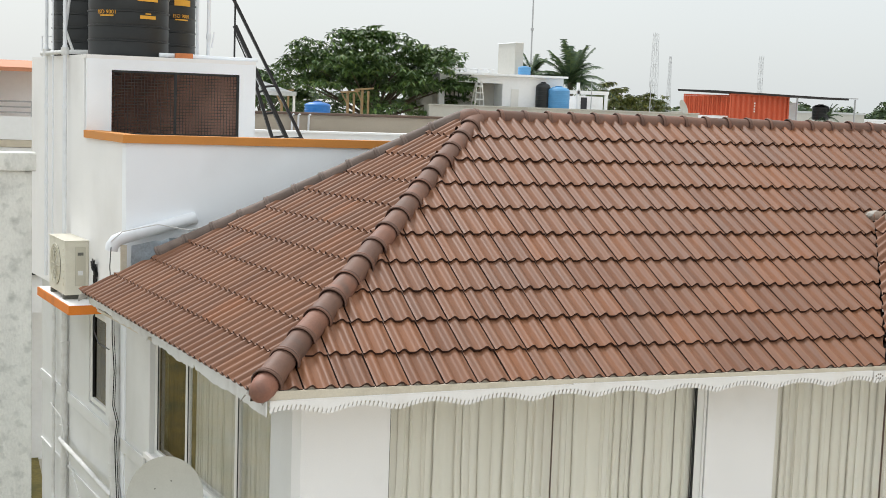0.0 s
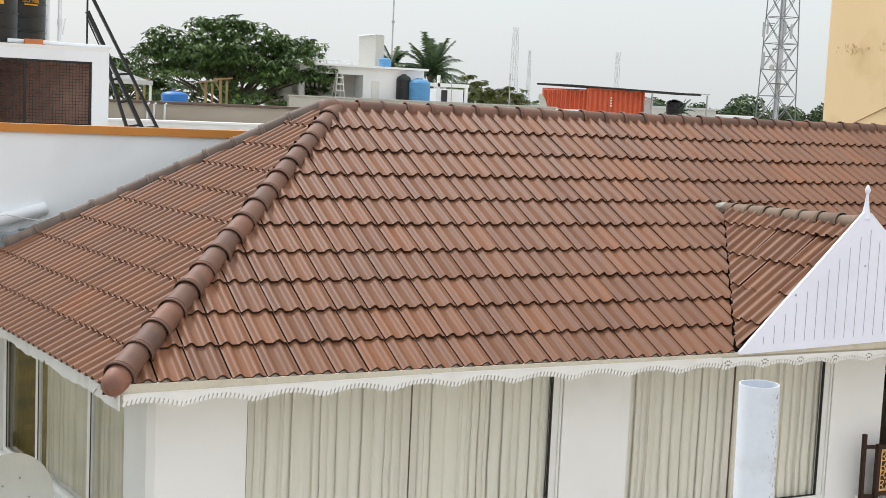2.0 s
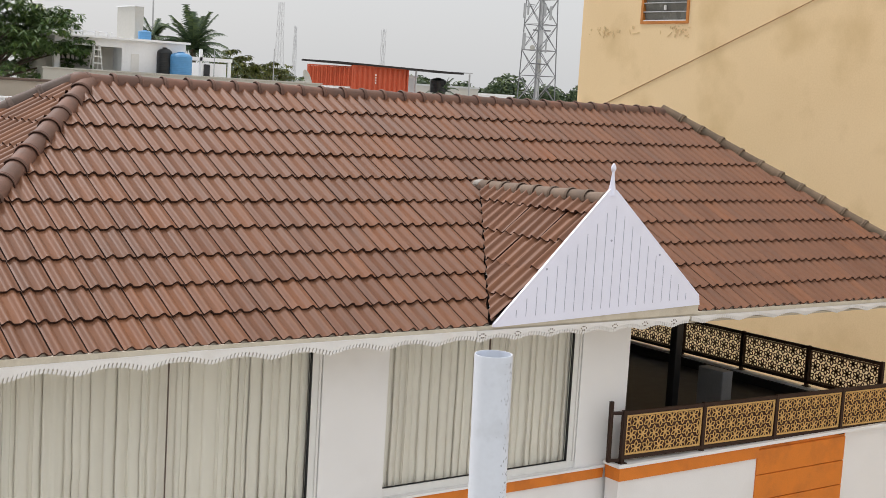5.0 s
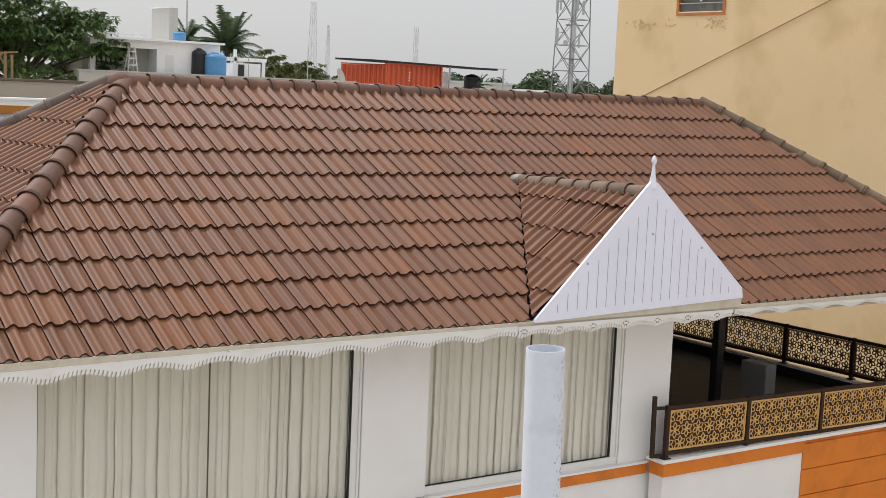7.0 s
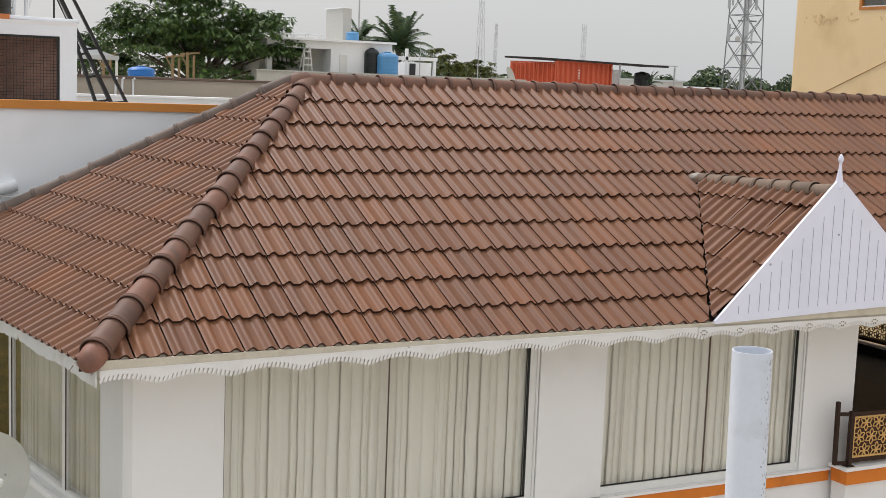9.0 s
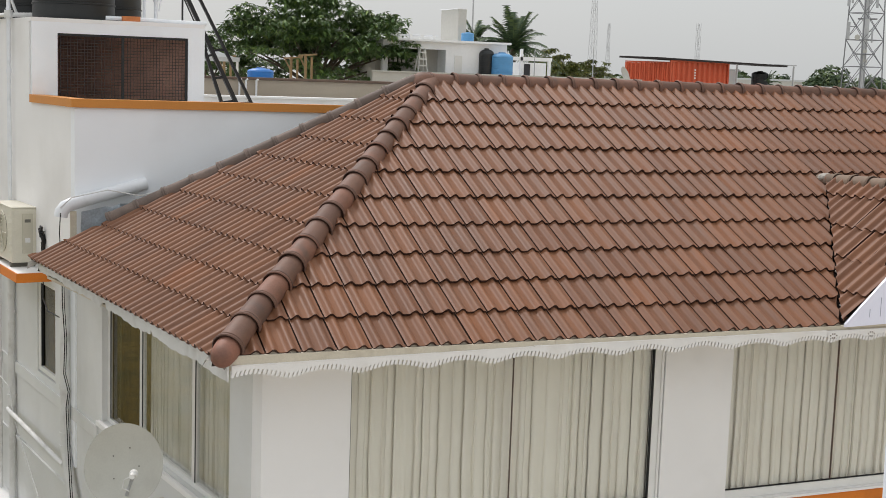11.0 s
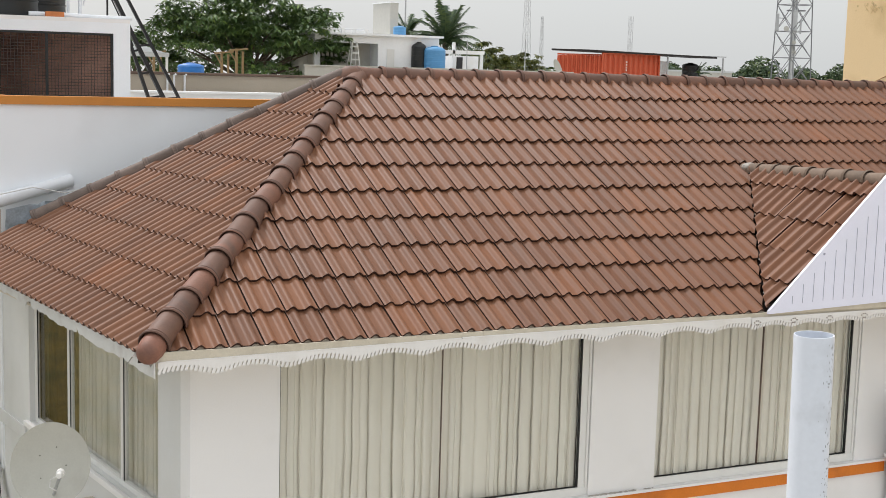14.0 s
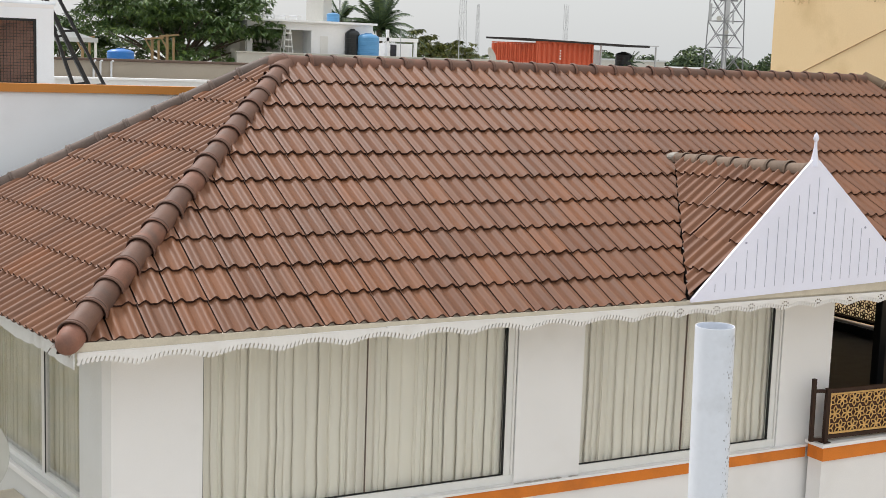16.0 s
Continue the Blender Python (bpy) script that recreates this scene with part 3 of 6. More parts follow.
def lace(bm, p, q, top, depth_hi, depth_lo, wave, tooth, thick=0.018, damage=None, phase=0.0):
    """A board with a scalloped, toothed lower edge from p to q."""
    p, q = Vector(p), Vector(q)
    d, length = (q - p).normalized(), (q - p).length
    nrm = Vector((d.y, -d.x, 0)) * thick
    n = int(length / tooth)
    for i in range(n):
        s = (i + 0.5) * tooth
        c = 0.5 - 0.5 * math.cos(2 * math.pi * (s - phase) / wave)
        low = top - (depth_lo + (depth_hi - depth_lo) * (c ** 0.65))
        if damage and damage(s):
            continue
        root = low + 0.042
        a, e = i * tooth, (i + 1) * tooth
        m_, lean = tooth * 0.17, -0.011
        outline = [(a, top), (a, root), (a + m_, root), (a + m_ + lean, low + 0.006), (a + m_ * 2 + lean, low), (e - m_ * 2 + lean, low), (e - m_ + lean, low + 0.006), (e - m_, root), (e, root), (e, top)]
        fr = [bm.verts.new(p + d * s_ + nrm / 2 + Vector((0, 0, z_ - p.z))) for s_, z_ in outline]
        bk = [bm.verts.new(p + d * s_ - nrm / 2 + Vector((0, 0, z_ - p.z))) for s_, z_ in outline]
        bm.faces.new(fr)
        bm.faces.new(bk[::-1])
        for k in range(1, len(outline) - 2):
            bm.faces.new((fr[k], bk[k], bk[k + 1], fr[k + 1]))
    return bm


def sag(bm, below=9.0):
    """Lets the eave boards sink a little towards the front corner."""
    for v in bm.verts:
        if v.co.z < below:
            v.co.z -= 0.012 * max(0.0, 3.0 - v.co.x)
    return bm


b = B()
box(b, (0.125, -0.0135, 5.535), (3.0, 0.03, 5.620), 0.004)
box(b, (3.0, -0.0135, 5.535), (14.6, 0.03, 5.620), 0.004)
sag(b, 5.58)
part("eave_board", b, M_CREAM, house, "cream-painted board under the tiles")
b = B()
for i in range(48):
    for du in (0.060, 0.224):
        x_ = 0.12 + 0.3 * i + du
        box(b, (x_ - 0.036, 0.012, 5.606), (x_ + 0.036, 0.03, 5.636))
tagged(part("eave_filler", b, M_BEIGE, house), kind="stuff")
b = B()
lace(b, (0.14, -0.024, 0.0), (5.90, -0.024, 0.0), 5.575, 0.072, 0.122, 0.60, 0.036, phase=0.48)
box(b, (0.14, -0.035, 5.575), (2.78, -0.0145, 5.581))
box(b, (2.79, -0.036, 5.575), (5.90, -0.0145, 5.585))
sag(b)
tagged(tagged(part("lace_fascia", b, M_FASCIA, house), "white scalloped fascia board", kind="stuff"), "white scalloped fascia with toothed lower edge", kind="stuff")
b = B()
lace(b, (5.91, -0.024, 0.0), (8.95, -0.024, 0.0), 5.580, 0.078, 0.116, 0.45, 0.035, phase=0.05)
for i in range(7):
    xx = 5.975 + 0.45 * i
    for dx, dz in ((-0.036, 0.006), (0.036, 0.006), (-0.012, 0.022), (0.012, 0.022), (-0.012, -0.016), (0.012, -0.016)):
        rod(b, (xx + dx, -0.0345, 5.527 + dz), (xx + dx, -0.0328, 5.527 + dz), 0.008, seg=8)
for f_ in b.faces:
    if len(f_.verts) == 8 or (f_.calc_center_median().y < -0.0329 and f_.calc_area() < 0.0006 and abs(f_.calc_center_median().z - 5.527) < 0.04):
        f_.material_index = 1
tagged(part("lace_fascia", b, [M_FASCIA, M_BROWN], house), "white scalloped fascia with pierced flowers", kind="stuff")
b = B()
lace(b, (8.96, -0.024, 0.0), (14.6, -0.024, 0.0), 5.575, 0.042, 0.088, 0.60, 0.036, phase=0.21)
tagged(part("lace_fascia", b, M_FASCIA, house), "white scalloped fascia board", kind="stuff")
# side eave
sd = (HIP_B - HIP_L).normalized()
b = B()
p0, p1 = HIP_L + Vector((0.15, 0.0, 0)), HIP_B + Vector((0.14, 0.02, 0))
bar(b, p0 + Vector((0, 0, -0.03)), p1 + Vector((0, 0, -0.03)), 0.03, 0.07, up=(0, 0, 1))
part("eave_board", b, M_CREAM, house)
b = B()
rngd = random.Random(3)
q0, q1 = HIP_B + Vector((0.112, 0.02, 0)), HIP_L + Vector((0.122, -0.02, 0))
n_, cols = 130, []
for i in range(n_ + 1):
    f = i / n_
    c = q0.lerp(q1, f)
    low = 5.49 - 0.055 * f - 0.012 * math.sin(f * 34) - 0.012 * abs(math.sin(f * 71)) + rngd.uniform(-0.006, 0.006)
    if 0.42 < f < 0.45 or 0.68 < f < 0.69:
        low += 0.05
    cols.append([b.verts.new((c.x + dx, c.y, z)) for dx, z in ((-0.006, low), (-0.006, 5.583), (0.006, 5.583), (0.006, low))])
for p_, q_ in zip(cols, cols[1:]):
    for k in range(4):
        b.faces.new((p_[k], p_[(k + 1) % 4], q_[(k + 1) % 4], q_[k]))
b.faces.new(cols[0])
b.faces.new(cols[-1][::-1])
part("fascia_board", b, M_PVC_OLD, house, "chipped grey-white fascia board")

# the gablet on the front slope
gab = B()
slab_poly(gab, [(GL - 0.02, -0.045, GZ - 0.02), (GR - 0.02, -0.045, GZ + 0.076), (GR - 0.04, -0.045, GZ + 0.19), (GM + 0.05, -0.045, GTOP + 0.12), (GM - 0.05, -0.045, GTOP + 0.12), (GL - 0.02, -0.045, GZ + 0.01)], (0, -1, 0), 0.03)
gablet = part("gablet", gab, M_GABLE, house, "white boarded triangular gable with bluish skylight in its colour")
part("gablet_trim", slab_poly(B(), [(GL + 0.03, -0.03, 5.60), (GR - 0.02, -0.03, 5.60), (GR - 0.02, -0.03, 5.76), (GL + 0.03, -0.03, 5.64)], (0, -1, 0), 0.02), M_CREAM, house, "cream strip below the gable boards")
b = B()
for i in range(1, 23):
    x_ = GL + (GR - GL) * i / 23.0
    top_ = min(GZ + 0.03 + (x_ - GL) / (GM - GL) * (GTOP - GZ), GZ + 0.1 + (GR - x_) / (GR - GM) * (GTOP - GZ)) - 0.10
    if top_ > GZ + 0.12:
        box(b, (x_ - 0.0028, -0.0475, GZ + 0.06 + 0.095 * (i / 23.0)), (x_ + 0.0028, -0.0445, top_))
tagged(part("board_joints", b, M_GROOVE, gablet), kind="stuff")
b = B()
lathe(b, [(0.05, 0.0), (0.042, 0.05), (0.028, 0.12), (0.017, 0.2), (0.014, 0.25), (0.022, 0.258), (0.03, 0.285), (0.022, 0.315), (0.006, 0.34), (0.0, 0.343)], (GM, -0.02, GTOP + 0.06), 14)
part("finial", b, M_GABLE, gablet, smooth=True)
for q_ in ((GL + 0.62, GZ + 0.55), (GM + 0.02, GTOP - 0.42), (GR - 0.72, GZ + 0.66)):
    part("bolt", rod(B(), (q_[0], -0.052, q_[1]), (q_[0], -0.044, q_[1]), 0.012, seg=8), M_GROOVE, gablet)

# dormer slopes
FL, FRt, GRID = Vector((GL, 0.0, EAVE + 0.015)), Vector((GR, 0.0, EAVE + 0.015)), Vector((GM, 0.0, GTOP - 0.02))
n_dl = (GRID - FL).cross(VALLEY - FL)
n_dl = n_dl if n_dl.z > 0 else -n_dl
n_dr = (GRID - FRt).cross(VALLEY - FRt)
n_dr = n_dr if n_dr.z > 0 else -n_dr
b = B()
slab_poly(b, [q_ - n_dl.normalized() * 0.02 for q_ in (FL, GRID, VALLEY)], n_dl, 0.03)
dorm_l = part("dormer_slope", b, M_DECK, house)
b = B()
slab_poly(b, [FRt, VALLEY, GRID], n_dr, 0.04)
part("dormer_slope", b, M_TILE, house)
F_DORM = plane_frame(Vector((GL, 3.0, EAVE + 0.015)), Vector((0, -1, 0)), n_dl)
dpoly = [uv_of(F_DORM, FL), uv_of(F_DORM, GRID), uv_of(F_DORM, VALLEY)]
area2 = sum(p[0] * q[1] - p[1] * q[0] for p, q in zip(dpoly, dpoly[1:] + dpoly[:1]))
dpoly = dpoly if area2 > 0 else dpoly[::-1]

fpoly = [uv_of(F_FRONT, p) for p in (HIP_L, HIP_R, RIDGE_R, RIDGE_L)]
lpoly = [uv_of(F_LEFT, p) for p in (HIP_B, HIP_L, RIDGE_L)]
lscale = lpoly[2][1] / fpoly[3][1]

# caps along hips and ridges


def cap_piece(r=0.105, length=0.36, seg=12):
    """One half-round cap lying along +z with a raised collar at its lower end; the open side faces -y."""
    bm = B()
    prof = [(0.003, r * 1.0), (0.0, r * 1.10), (0.008, r * 1.17), (0.020, r * 1.17), (0.028, r * 1.07), (0.034, r * 1.07), (0.042, r * 1.13), (0.054, r * 1.12), (0.064, r * 1.02), (length + 0.05, r * 0.92)]
    rings = []
    for z, rr in prof:
        rings.append([bm.verts.new((rr * math.cos(radians(-18 + 216 * k / seg)), rr * math.sin(radians(-18 + 216 * k / seg)), z)) for k in range(seg + 1)])
    for a, c in zip(rings, rings[1:]):
        for k in range(seg):
            # the collar's lower face carries painted gap shade too
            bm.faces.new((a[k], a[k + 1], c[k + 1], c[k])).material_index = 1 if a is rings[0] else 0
    return bm


CAP_MESH = mesh_of("cap", cap_piece(), [M_CAP, M_TILE_EDGE_SHADE], True)
CAP_MESH_PALE = mesh_of("cap", cap_piece(), [M_CAP_PALE, M_TILE_EDGE_SHADE], True)
CAP_MESH_GREY = mesh_of("cap", cap_piece(), [M_CAP_GREY, M_TILE_EDGE_SHADE], True)
CAP_MESH_OLIVE = mesh_of("cap", cap_piece(), [M_CAP_OLIVE, M_TILE_EDGE_SHADE], True)


def cap_run(parent, p, q, step, lift, scale=1.0, name="cap", mesh=CAP_MESH):
    """Caps from p up to q; each collar lies at the lower end."""
    p, q = Vector(p), Vector(q)
    d, length = (q - p).normalized(), (q - p).length
    n = max(1, round(length / step))
    rng = random.Random(int(length * 100))
    for i in range(n):
        z = d
        x = d.cross(Vector((0, 0, 1))).normalized()
        y = z.cross(x)
        y = y if y.z > 0 else -y
        x = y.cross(z)
        m = Matrix((x, y, z)).transposed().to_4x4()
        m.translation = p + d * (length * i / n) + Vector((0, 0, lift + rng.uniform(-0.004, 0.004)))
        ob = new(name, mesh)
        ob.matrix_basis = m @ Matrix.Rotation(rng.uniform(-0.02, 0.02), 4, "Y") @ Matrix.Rotation(rng.uniform(-0.012, 0.012), 4, "X") @ Matrix.Diagonal((scale, scale, (length / n) / 0.36, 1))
        ob.parent, ob.matrix_parent_inverse = parent, world_of(parent).inverted()


def strip(bm, p, q, w, h, lift=0.0):
    """A mortar bed with a rounded top along a hip."""
    p, q = Vector(p), Vector(q)
    n = 40
    d = (q - p).normalized()
    x = d.cross(Vector((0, 0, 1))).normalized()
    rng = random.Random(9)
    rows = []
    for i in range(n + 1):
        c = p + (q - p) * (i / n)
        ww = w * rng.uniform(0.85, 1.2)
        rows.append([bm.verts.new(c + x * (s * ww) + Vector((0, 0, lift + (h if abs(s) < 0.9 else -0.05)))) for s in (-1, -0.6, 0.6, 1)])
    for a, c in zip(rows, rows[1:]):
        for k in range(3):
            bm.faces.new((a[k], a[k + 1], c[k + 1], c[k]))
    return bm


tip = HIP_L + Vector((0.0, -0.07, 0.03))
caps_hip = part("hip_ridge", strip(B(), HIP_L, RIDGE_L, 0.10, 0.02, -0.03), M_MORTAR, house)
O_HIP = HIP_L + Vector((0.055, -0.05, 0.02))
cap_run(caps_hip, O_HIP + (RIDGE_L - tip).normalized() * 0.13 + Vector((0, 0, 0.045)), RIDGE_L + Vector((0.10, 0.0, 0.0)), 0.34, -0.045, 1.1)
caps_back = part("hip_ridge", strip(B(), HIP_B, RIDGE_L, 0.09, 0.02, -0.04), M_MORTAR, house)
cap_run(caps_back, HIP_B + (RIDGE_L - HIP_B) * 0.20, HIP_B + (RIDGE_L - HIP_B) * 0.97, 0.34, 0.03, 0.8, mesh=CAP_MESH_GREY)
caps_top = part("top_ridge", strip(B(), RIDGE_L, RIDGE_R, 0.10, 0.02, -0.03), M_MORTAR, house)
cap_run(caps_top, RIDGE_L + Vector((0.05, 0, 0)), RIDGE_R + Vector((0.05, 0, 0)), 0.305, -0.035, 1.02)
caps_right = part("hip_ridge", strip(B(), HIP_R, RIDGE_R, 0.09, 0.02, -0.04), M_MORTAR, house)
cap_run(caps_right, HIP_R, RIDGE_R + Vector((0.05, 0, 0)), 0.34, 0.02, 0.86, mesh=CAP_MESH_OLIVE)
caps_dorm = part("dormer_ridge", strip(B(), GRID, VALLEY, 0.07, 0.02, -0.05), M_MORTAR, house)
cap_run(caps_dorm, GRID + Vector((0, 0.02, 0)), VALLEY + Vector((0, 0.12, 0.0)), 0.31, 0.02, 0.82, mesh=CAP_MESH_PALE)
# rounded terracotta end of the hip
b = B()
d_ = (RIDGE_L - tip).normalized()
ax = frame_from(tip, tip + d_)
ax.translation = O_HIP + d_ * 0.16
lathe(b, [(0.0, -0.215), (0.04, -0.212), (0.076, -0.188), (0.097, -0.14), (0.105, -0.06), (0.108, 0.08)], seg=20, axis=ax)
part("hip_end", b, M_CAP_END, caps_hip, "round-nosed terracotta hip end", smooth=True)
# knuckle where the hips meet the ridge
b = B()
lathe(b, [(0.16, -0.10), (0.155, 0.02), (0.12, 0.10), (0.06, 0.135), (0.0, 0.14)], tuple(RIDGE_L + Vector((0, 0, -0.06))), 18)
part("ridge_knuckle", b, M_CAP, caps_top, smooth=True)
b = B()
lathe(b, [(0.13, -0.10), (0.125, 0.02), (0.10, 0.07), (0.0, 0.10)], tuple(RIDGE_R + Vector((0.05, 0, -0.05))), 14)
part("ridge_knuckle", b, M_CAP, caps_top, smooth=True)
# mortar in the dormer valley
b = B()
rngv = random.Random(4)
for i in range(26):
    c = FL.lerp(VALLEY, 0.03 + i / 26 * 0.93) + Vector((-0.01, 0, 0.035))
    if rngv.random() < (0.8 if i < 9 else 0.35):
        r_ = bmesh.ops.create_icosphere(b, subdivisions=1, radius=rngv.uniform(0.02, 0.045), matrix=Matrix.Translation(c) @ Matrix.Diagonal((0.7, 1.2, 0.5, 1)))
c = VALLEY + Vector((0, 0.06, 0.05))
bmesh.ops.create_icosphere(b, subdivisions=2, radius=0.1, matrix=Matrix.Translation(c) @ Matrix.Diagonal((1, 1, 0.6, 1)))
tagged(part("valley_mortar", b, M_MORTAR, house, "lumpy grey cement in the valley"), "lumpy grey cement in the valley", kind="stuff")

# ---- windows and curtains of the house ----


def frame_rect(bm, to, a0, a1, z0, z1, wl, wr, wb, wt, d0, d1):
    """Four bars of a window frame; to(bm, a0, a1, z0, z1, d0, d1) lays one bar."""
    to(bm, a0, a0 + wl, z0 + wb, z1 - wt, d0, d1)
    to(bm, a1 - wr, a1, z0 + wb, z1 - wt, d0, d1)
    to(bm, a0, a1, z0, z0 + wb, d0, d1)
    to(bm, a0, a1, z1 - wt, z1, d0, d1)
    return bm


def front_bar(bm, a0, a1, z0, z1, d0, d1):
    return box(bm, (a0, 0.6 + d0, z0), (a1, 0.6 + d1, z1), 0.004)


def side_bar(bm, a0, a1, z0, z1, d0, d1):
    return sidebox(bm, a0, a1, z0, z1, -d1, -d0, 0.004)


def curtain(name, pt, a0, a1, z0, z1, period, amp, seed, label, group, cloth=None):
    """A pleated hanging cloth; pt(a, z, depth) gives the place."""
    rng = random.Random(seed)
    bm = B()
    ph, n = rng.uniform(0, 6), int((a1 - a0) / 0.012)
    knots = [(a0 + (a1 - a0) * i / 24, rng.uniform(0.6, 1.5), rng.uniform(0.3, 1.3)) for i in range(25)]
    depth, acc = [], ph
    for i in range(n + 1):
        a = a0 + (a1 - a0) * i / n
        k = min(23, int((a - a0) / (a1 - a0) * 24))
        acc += math.pi * 0.012 / (period * knots[k][1])
        s = math.sin(acc)
        depth.append(amp * (1.1 - 2.0 * abs(s) ** 0.3 * (0.55 + 0.45 * knots[k][2])))
    rows = []
    zs = [z0 + (z1 - z0) * j / 7 for j in range(8)]
    sway = [rng.uniform(-0.012, 0.012) for _ in zs]
    for j, z in enumerate(zs):
        f = 1.0 - 0.35 * (j / 7)
        rows.append([bm.verts.new(pt(a0 + (a1 - a0) * i / n + 0.8 * depth[i] * f + sway[j] * math.sin(i * 0.07 + j) * (1 - j / 7), z, depth[i] * f)) for i in range(n + 1)])
    for r, s in zip(rows, rows[1:]):
        for i in range(n):
            bm.faces.new((r[i], r[i + 1], s[i + 1], s[i]))
    ob = single(name, bm, cloth or M_CURTAIN, label, "curtain", group, smooth=True)
    for p_ in ob.data.polygons:
        p_.use_smooth = True
    return ob


def front_window(x0, x1, z0, z1, mull):
    w = part("window_frame", frame_rect(B(), front_bar, x0, x1, z0, z1, 0.012, 0.105, 0.085, 0.06, 0.025, 0.085), M_FRAME, house, "white sliding window frame")
    part("outer_track", front_bar(B(), x1 - 0.035, x1 - 0.012, z0 + 0.09, z1 - 0.06, 0.008, 0.0245), M_FRAME, w)
    b = B()
    front_bar(b, x1 - 0.118, x1 - 0.1055, z0 + 0.088, z1 - 0.06, 0.028, 0.06)
    part("gasket", b, M_GASKET, w)
    part("gasket", front_bar(B(), x0 + 0.012, x1 - 0.1225, z0 + 0.0855, z0 + 0.097, 0.033, 0.055), M_GASKET, w)
    part("gasket", front_bar(B(), x0 + 0.0125, x0 + 0.0185, z0 + 0.098, z1 - 0.062, 0.033, 0.045), M_GASKET, w)
    edges = [x0 + 0.019] + mull + [x1 - 0.1225]
    for p, q in zip(edges, edges[1:]):
        pane = part("pane", box(B(), (p + 0.004, 0.647, z0 + 0.098), (q - 0.004, 0.653, z1 - 0.062)), M_GLASS, w)
        pane.visible_shadow = False
    for m_ in mull:
        part("meeting_stile", front_bar(B(), m_ - 0.0015, m_ + 0.0015, z0 + 0.098, z1 - 0.062, 0.037, 0.06), M_BROWN, w)
    return w


front_window(1.35, 4.53, 3.77, 5.40, [2.93])
front_window(5.30, 7.92, 3.77, 5.40, [6.62])
fp = lambda a, z, d: Vector((a, 0.735 + d, z))
curtain("curtain", fp, 1.34, 2.96, 3.76, 5.40, 0.105, 0.046, 11, "pale cream pleated curtain behind the glass", "curtains of the front windows")
curtain("curtain", fp, 2.93, 4.45, 3.76, 5.40, 0.12, 0.048, 12, "pale cream pleated curtain behind the glass", "curtains of the front windows")
curtain("curtain", fp, 5.29, 6.66, 3.76, 5.40, 0.10, 0.046, 13, "pale cream pleated curtain behind the glass", "curtains of the front windows")
curtain("curtain", fp, 6.60, 7.85, 3.76, 5.40, 0.11, 0.046, 14, "pale cream pleated curtain behind the glass", "curtains of the front windows")

sw = part("window_frame", frame_rect(B(), side_bar, 0.70, 4.46, 3.82, 5.24, 0.06, 0.09, 0.05, 0.05, 0.06, 0.12), M_FRAME, house, "white sliding side window frame")
for a in (1.76, 3.31):
    part("mullion", side_bar(B(), a - 0.035, a + 0.035, 3.87, 5.19, 0.062, 0.118), M_FRAME, sw)
    part("gasket", side_bar(B(), a - 0.0425, a - 0.0355, 3.87, 5.19, 0.065, 0.076), M_GASKET, sw)
part("gasket", side_bar(B(), 4.359, 4.3685, 3.87, 5.19, 0.065, 0.076), M_GASKET, sw)
for a0, a1, m_ in ((0.76, 1.714, M_GLASS), (1.796, 3.264, M_GLASS), (3.346, 4.357, M_GLASS_BROWN)):
    pane = part("pane", sidebox(B(), a0 + 0.003, a1 - 0.003, 3.872, 5.188, -0.093, -0.087), m_, sw)
    pane.visible_shadow = False
sp = lambda a, z, d: side(a, z, -0.185 - d)
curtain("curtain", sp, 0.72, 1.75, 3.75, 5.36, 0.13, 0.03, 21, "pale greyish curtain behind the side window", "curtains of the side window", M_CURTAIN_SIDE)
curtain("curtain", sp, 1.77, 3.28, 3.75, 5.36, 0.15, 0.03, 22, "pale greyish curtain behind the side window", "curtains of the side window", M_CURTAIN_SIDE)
# an added folded olive-brown sheet coloured like the reflections in the tinted pane
ob = curtain("curtain", lambda a, z, d: side(a, z, -0.22 - d), 3.33, 4.40, 3.75, 5.36, 0.2, 0.05, 23, "added olive-brown sheet standing in for reflections on tinted glass", "")
ob.data.materials.clear()
M_OLIVE = mat("olive_brown_fill", (0.20, 0.16, 0.06), 0.9, 0.6, 7, 60, 0.2, stretch=(1, 1, 0.3), stain=(0.06, 0.07, 0.03), stain_amt=0.8, stain_scale=5)
ob.data.materials.append(M_OLIVE)
fw = part("window_frame", frame_rect(B(), side_bar, 6.41, 7.28, 3.84, 5.06, 0.08, 0.08, 0.06, 0.05, 0.02, 0.09), M_FRAME, house, "white narrow window frame")
part("gasket", side_bar(B(), 7.19, 7.199, 3.90, 5.01, 0.03, 0.08), M_GASKET, fw)
part("pane", sidebox(B(), 6.492, 7.188, 3.902, 5.008, -0.062, -0.056), M_GLASS_BROWN, fw).visible_shadow = False
part("backing", sidebox(B(), 6.411, 7.279, 3.841, 5.059, -0.17, -0.15), M_OLIVE, fw)
part("sill_ledge", sidebox(B(), 0.0, 2.4, 3.46, 3.54, 0.004, 0.42, 0.01), M_CREAM, house, "tan projecting ledge below the side window")
part("sill", sidebox(B(), 0.60, 4.55, 3.76, 3.82, 0.003, 0.05, 0.006), M_WHITE, house)
for z0, z1, a0 in ((3.57, 3.735, 4.60), (2.64, 2.675, 5.6)):
    part("string_course", sidebox(B(), a0, 10.15, z0, z1, 0.002, 0.028, 0.006), M_WHITE_OLD_SHADE, house)
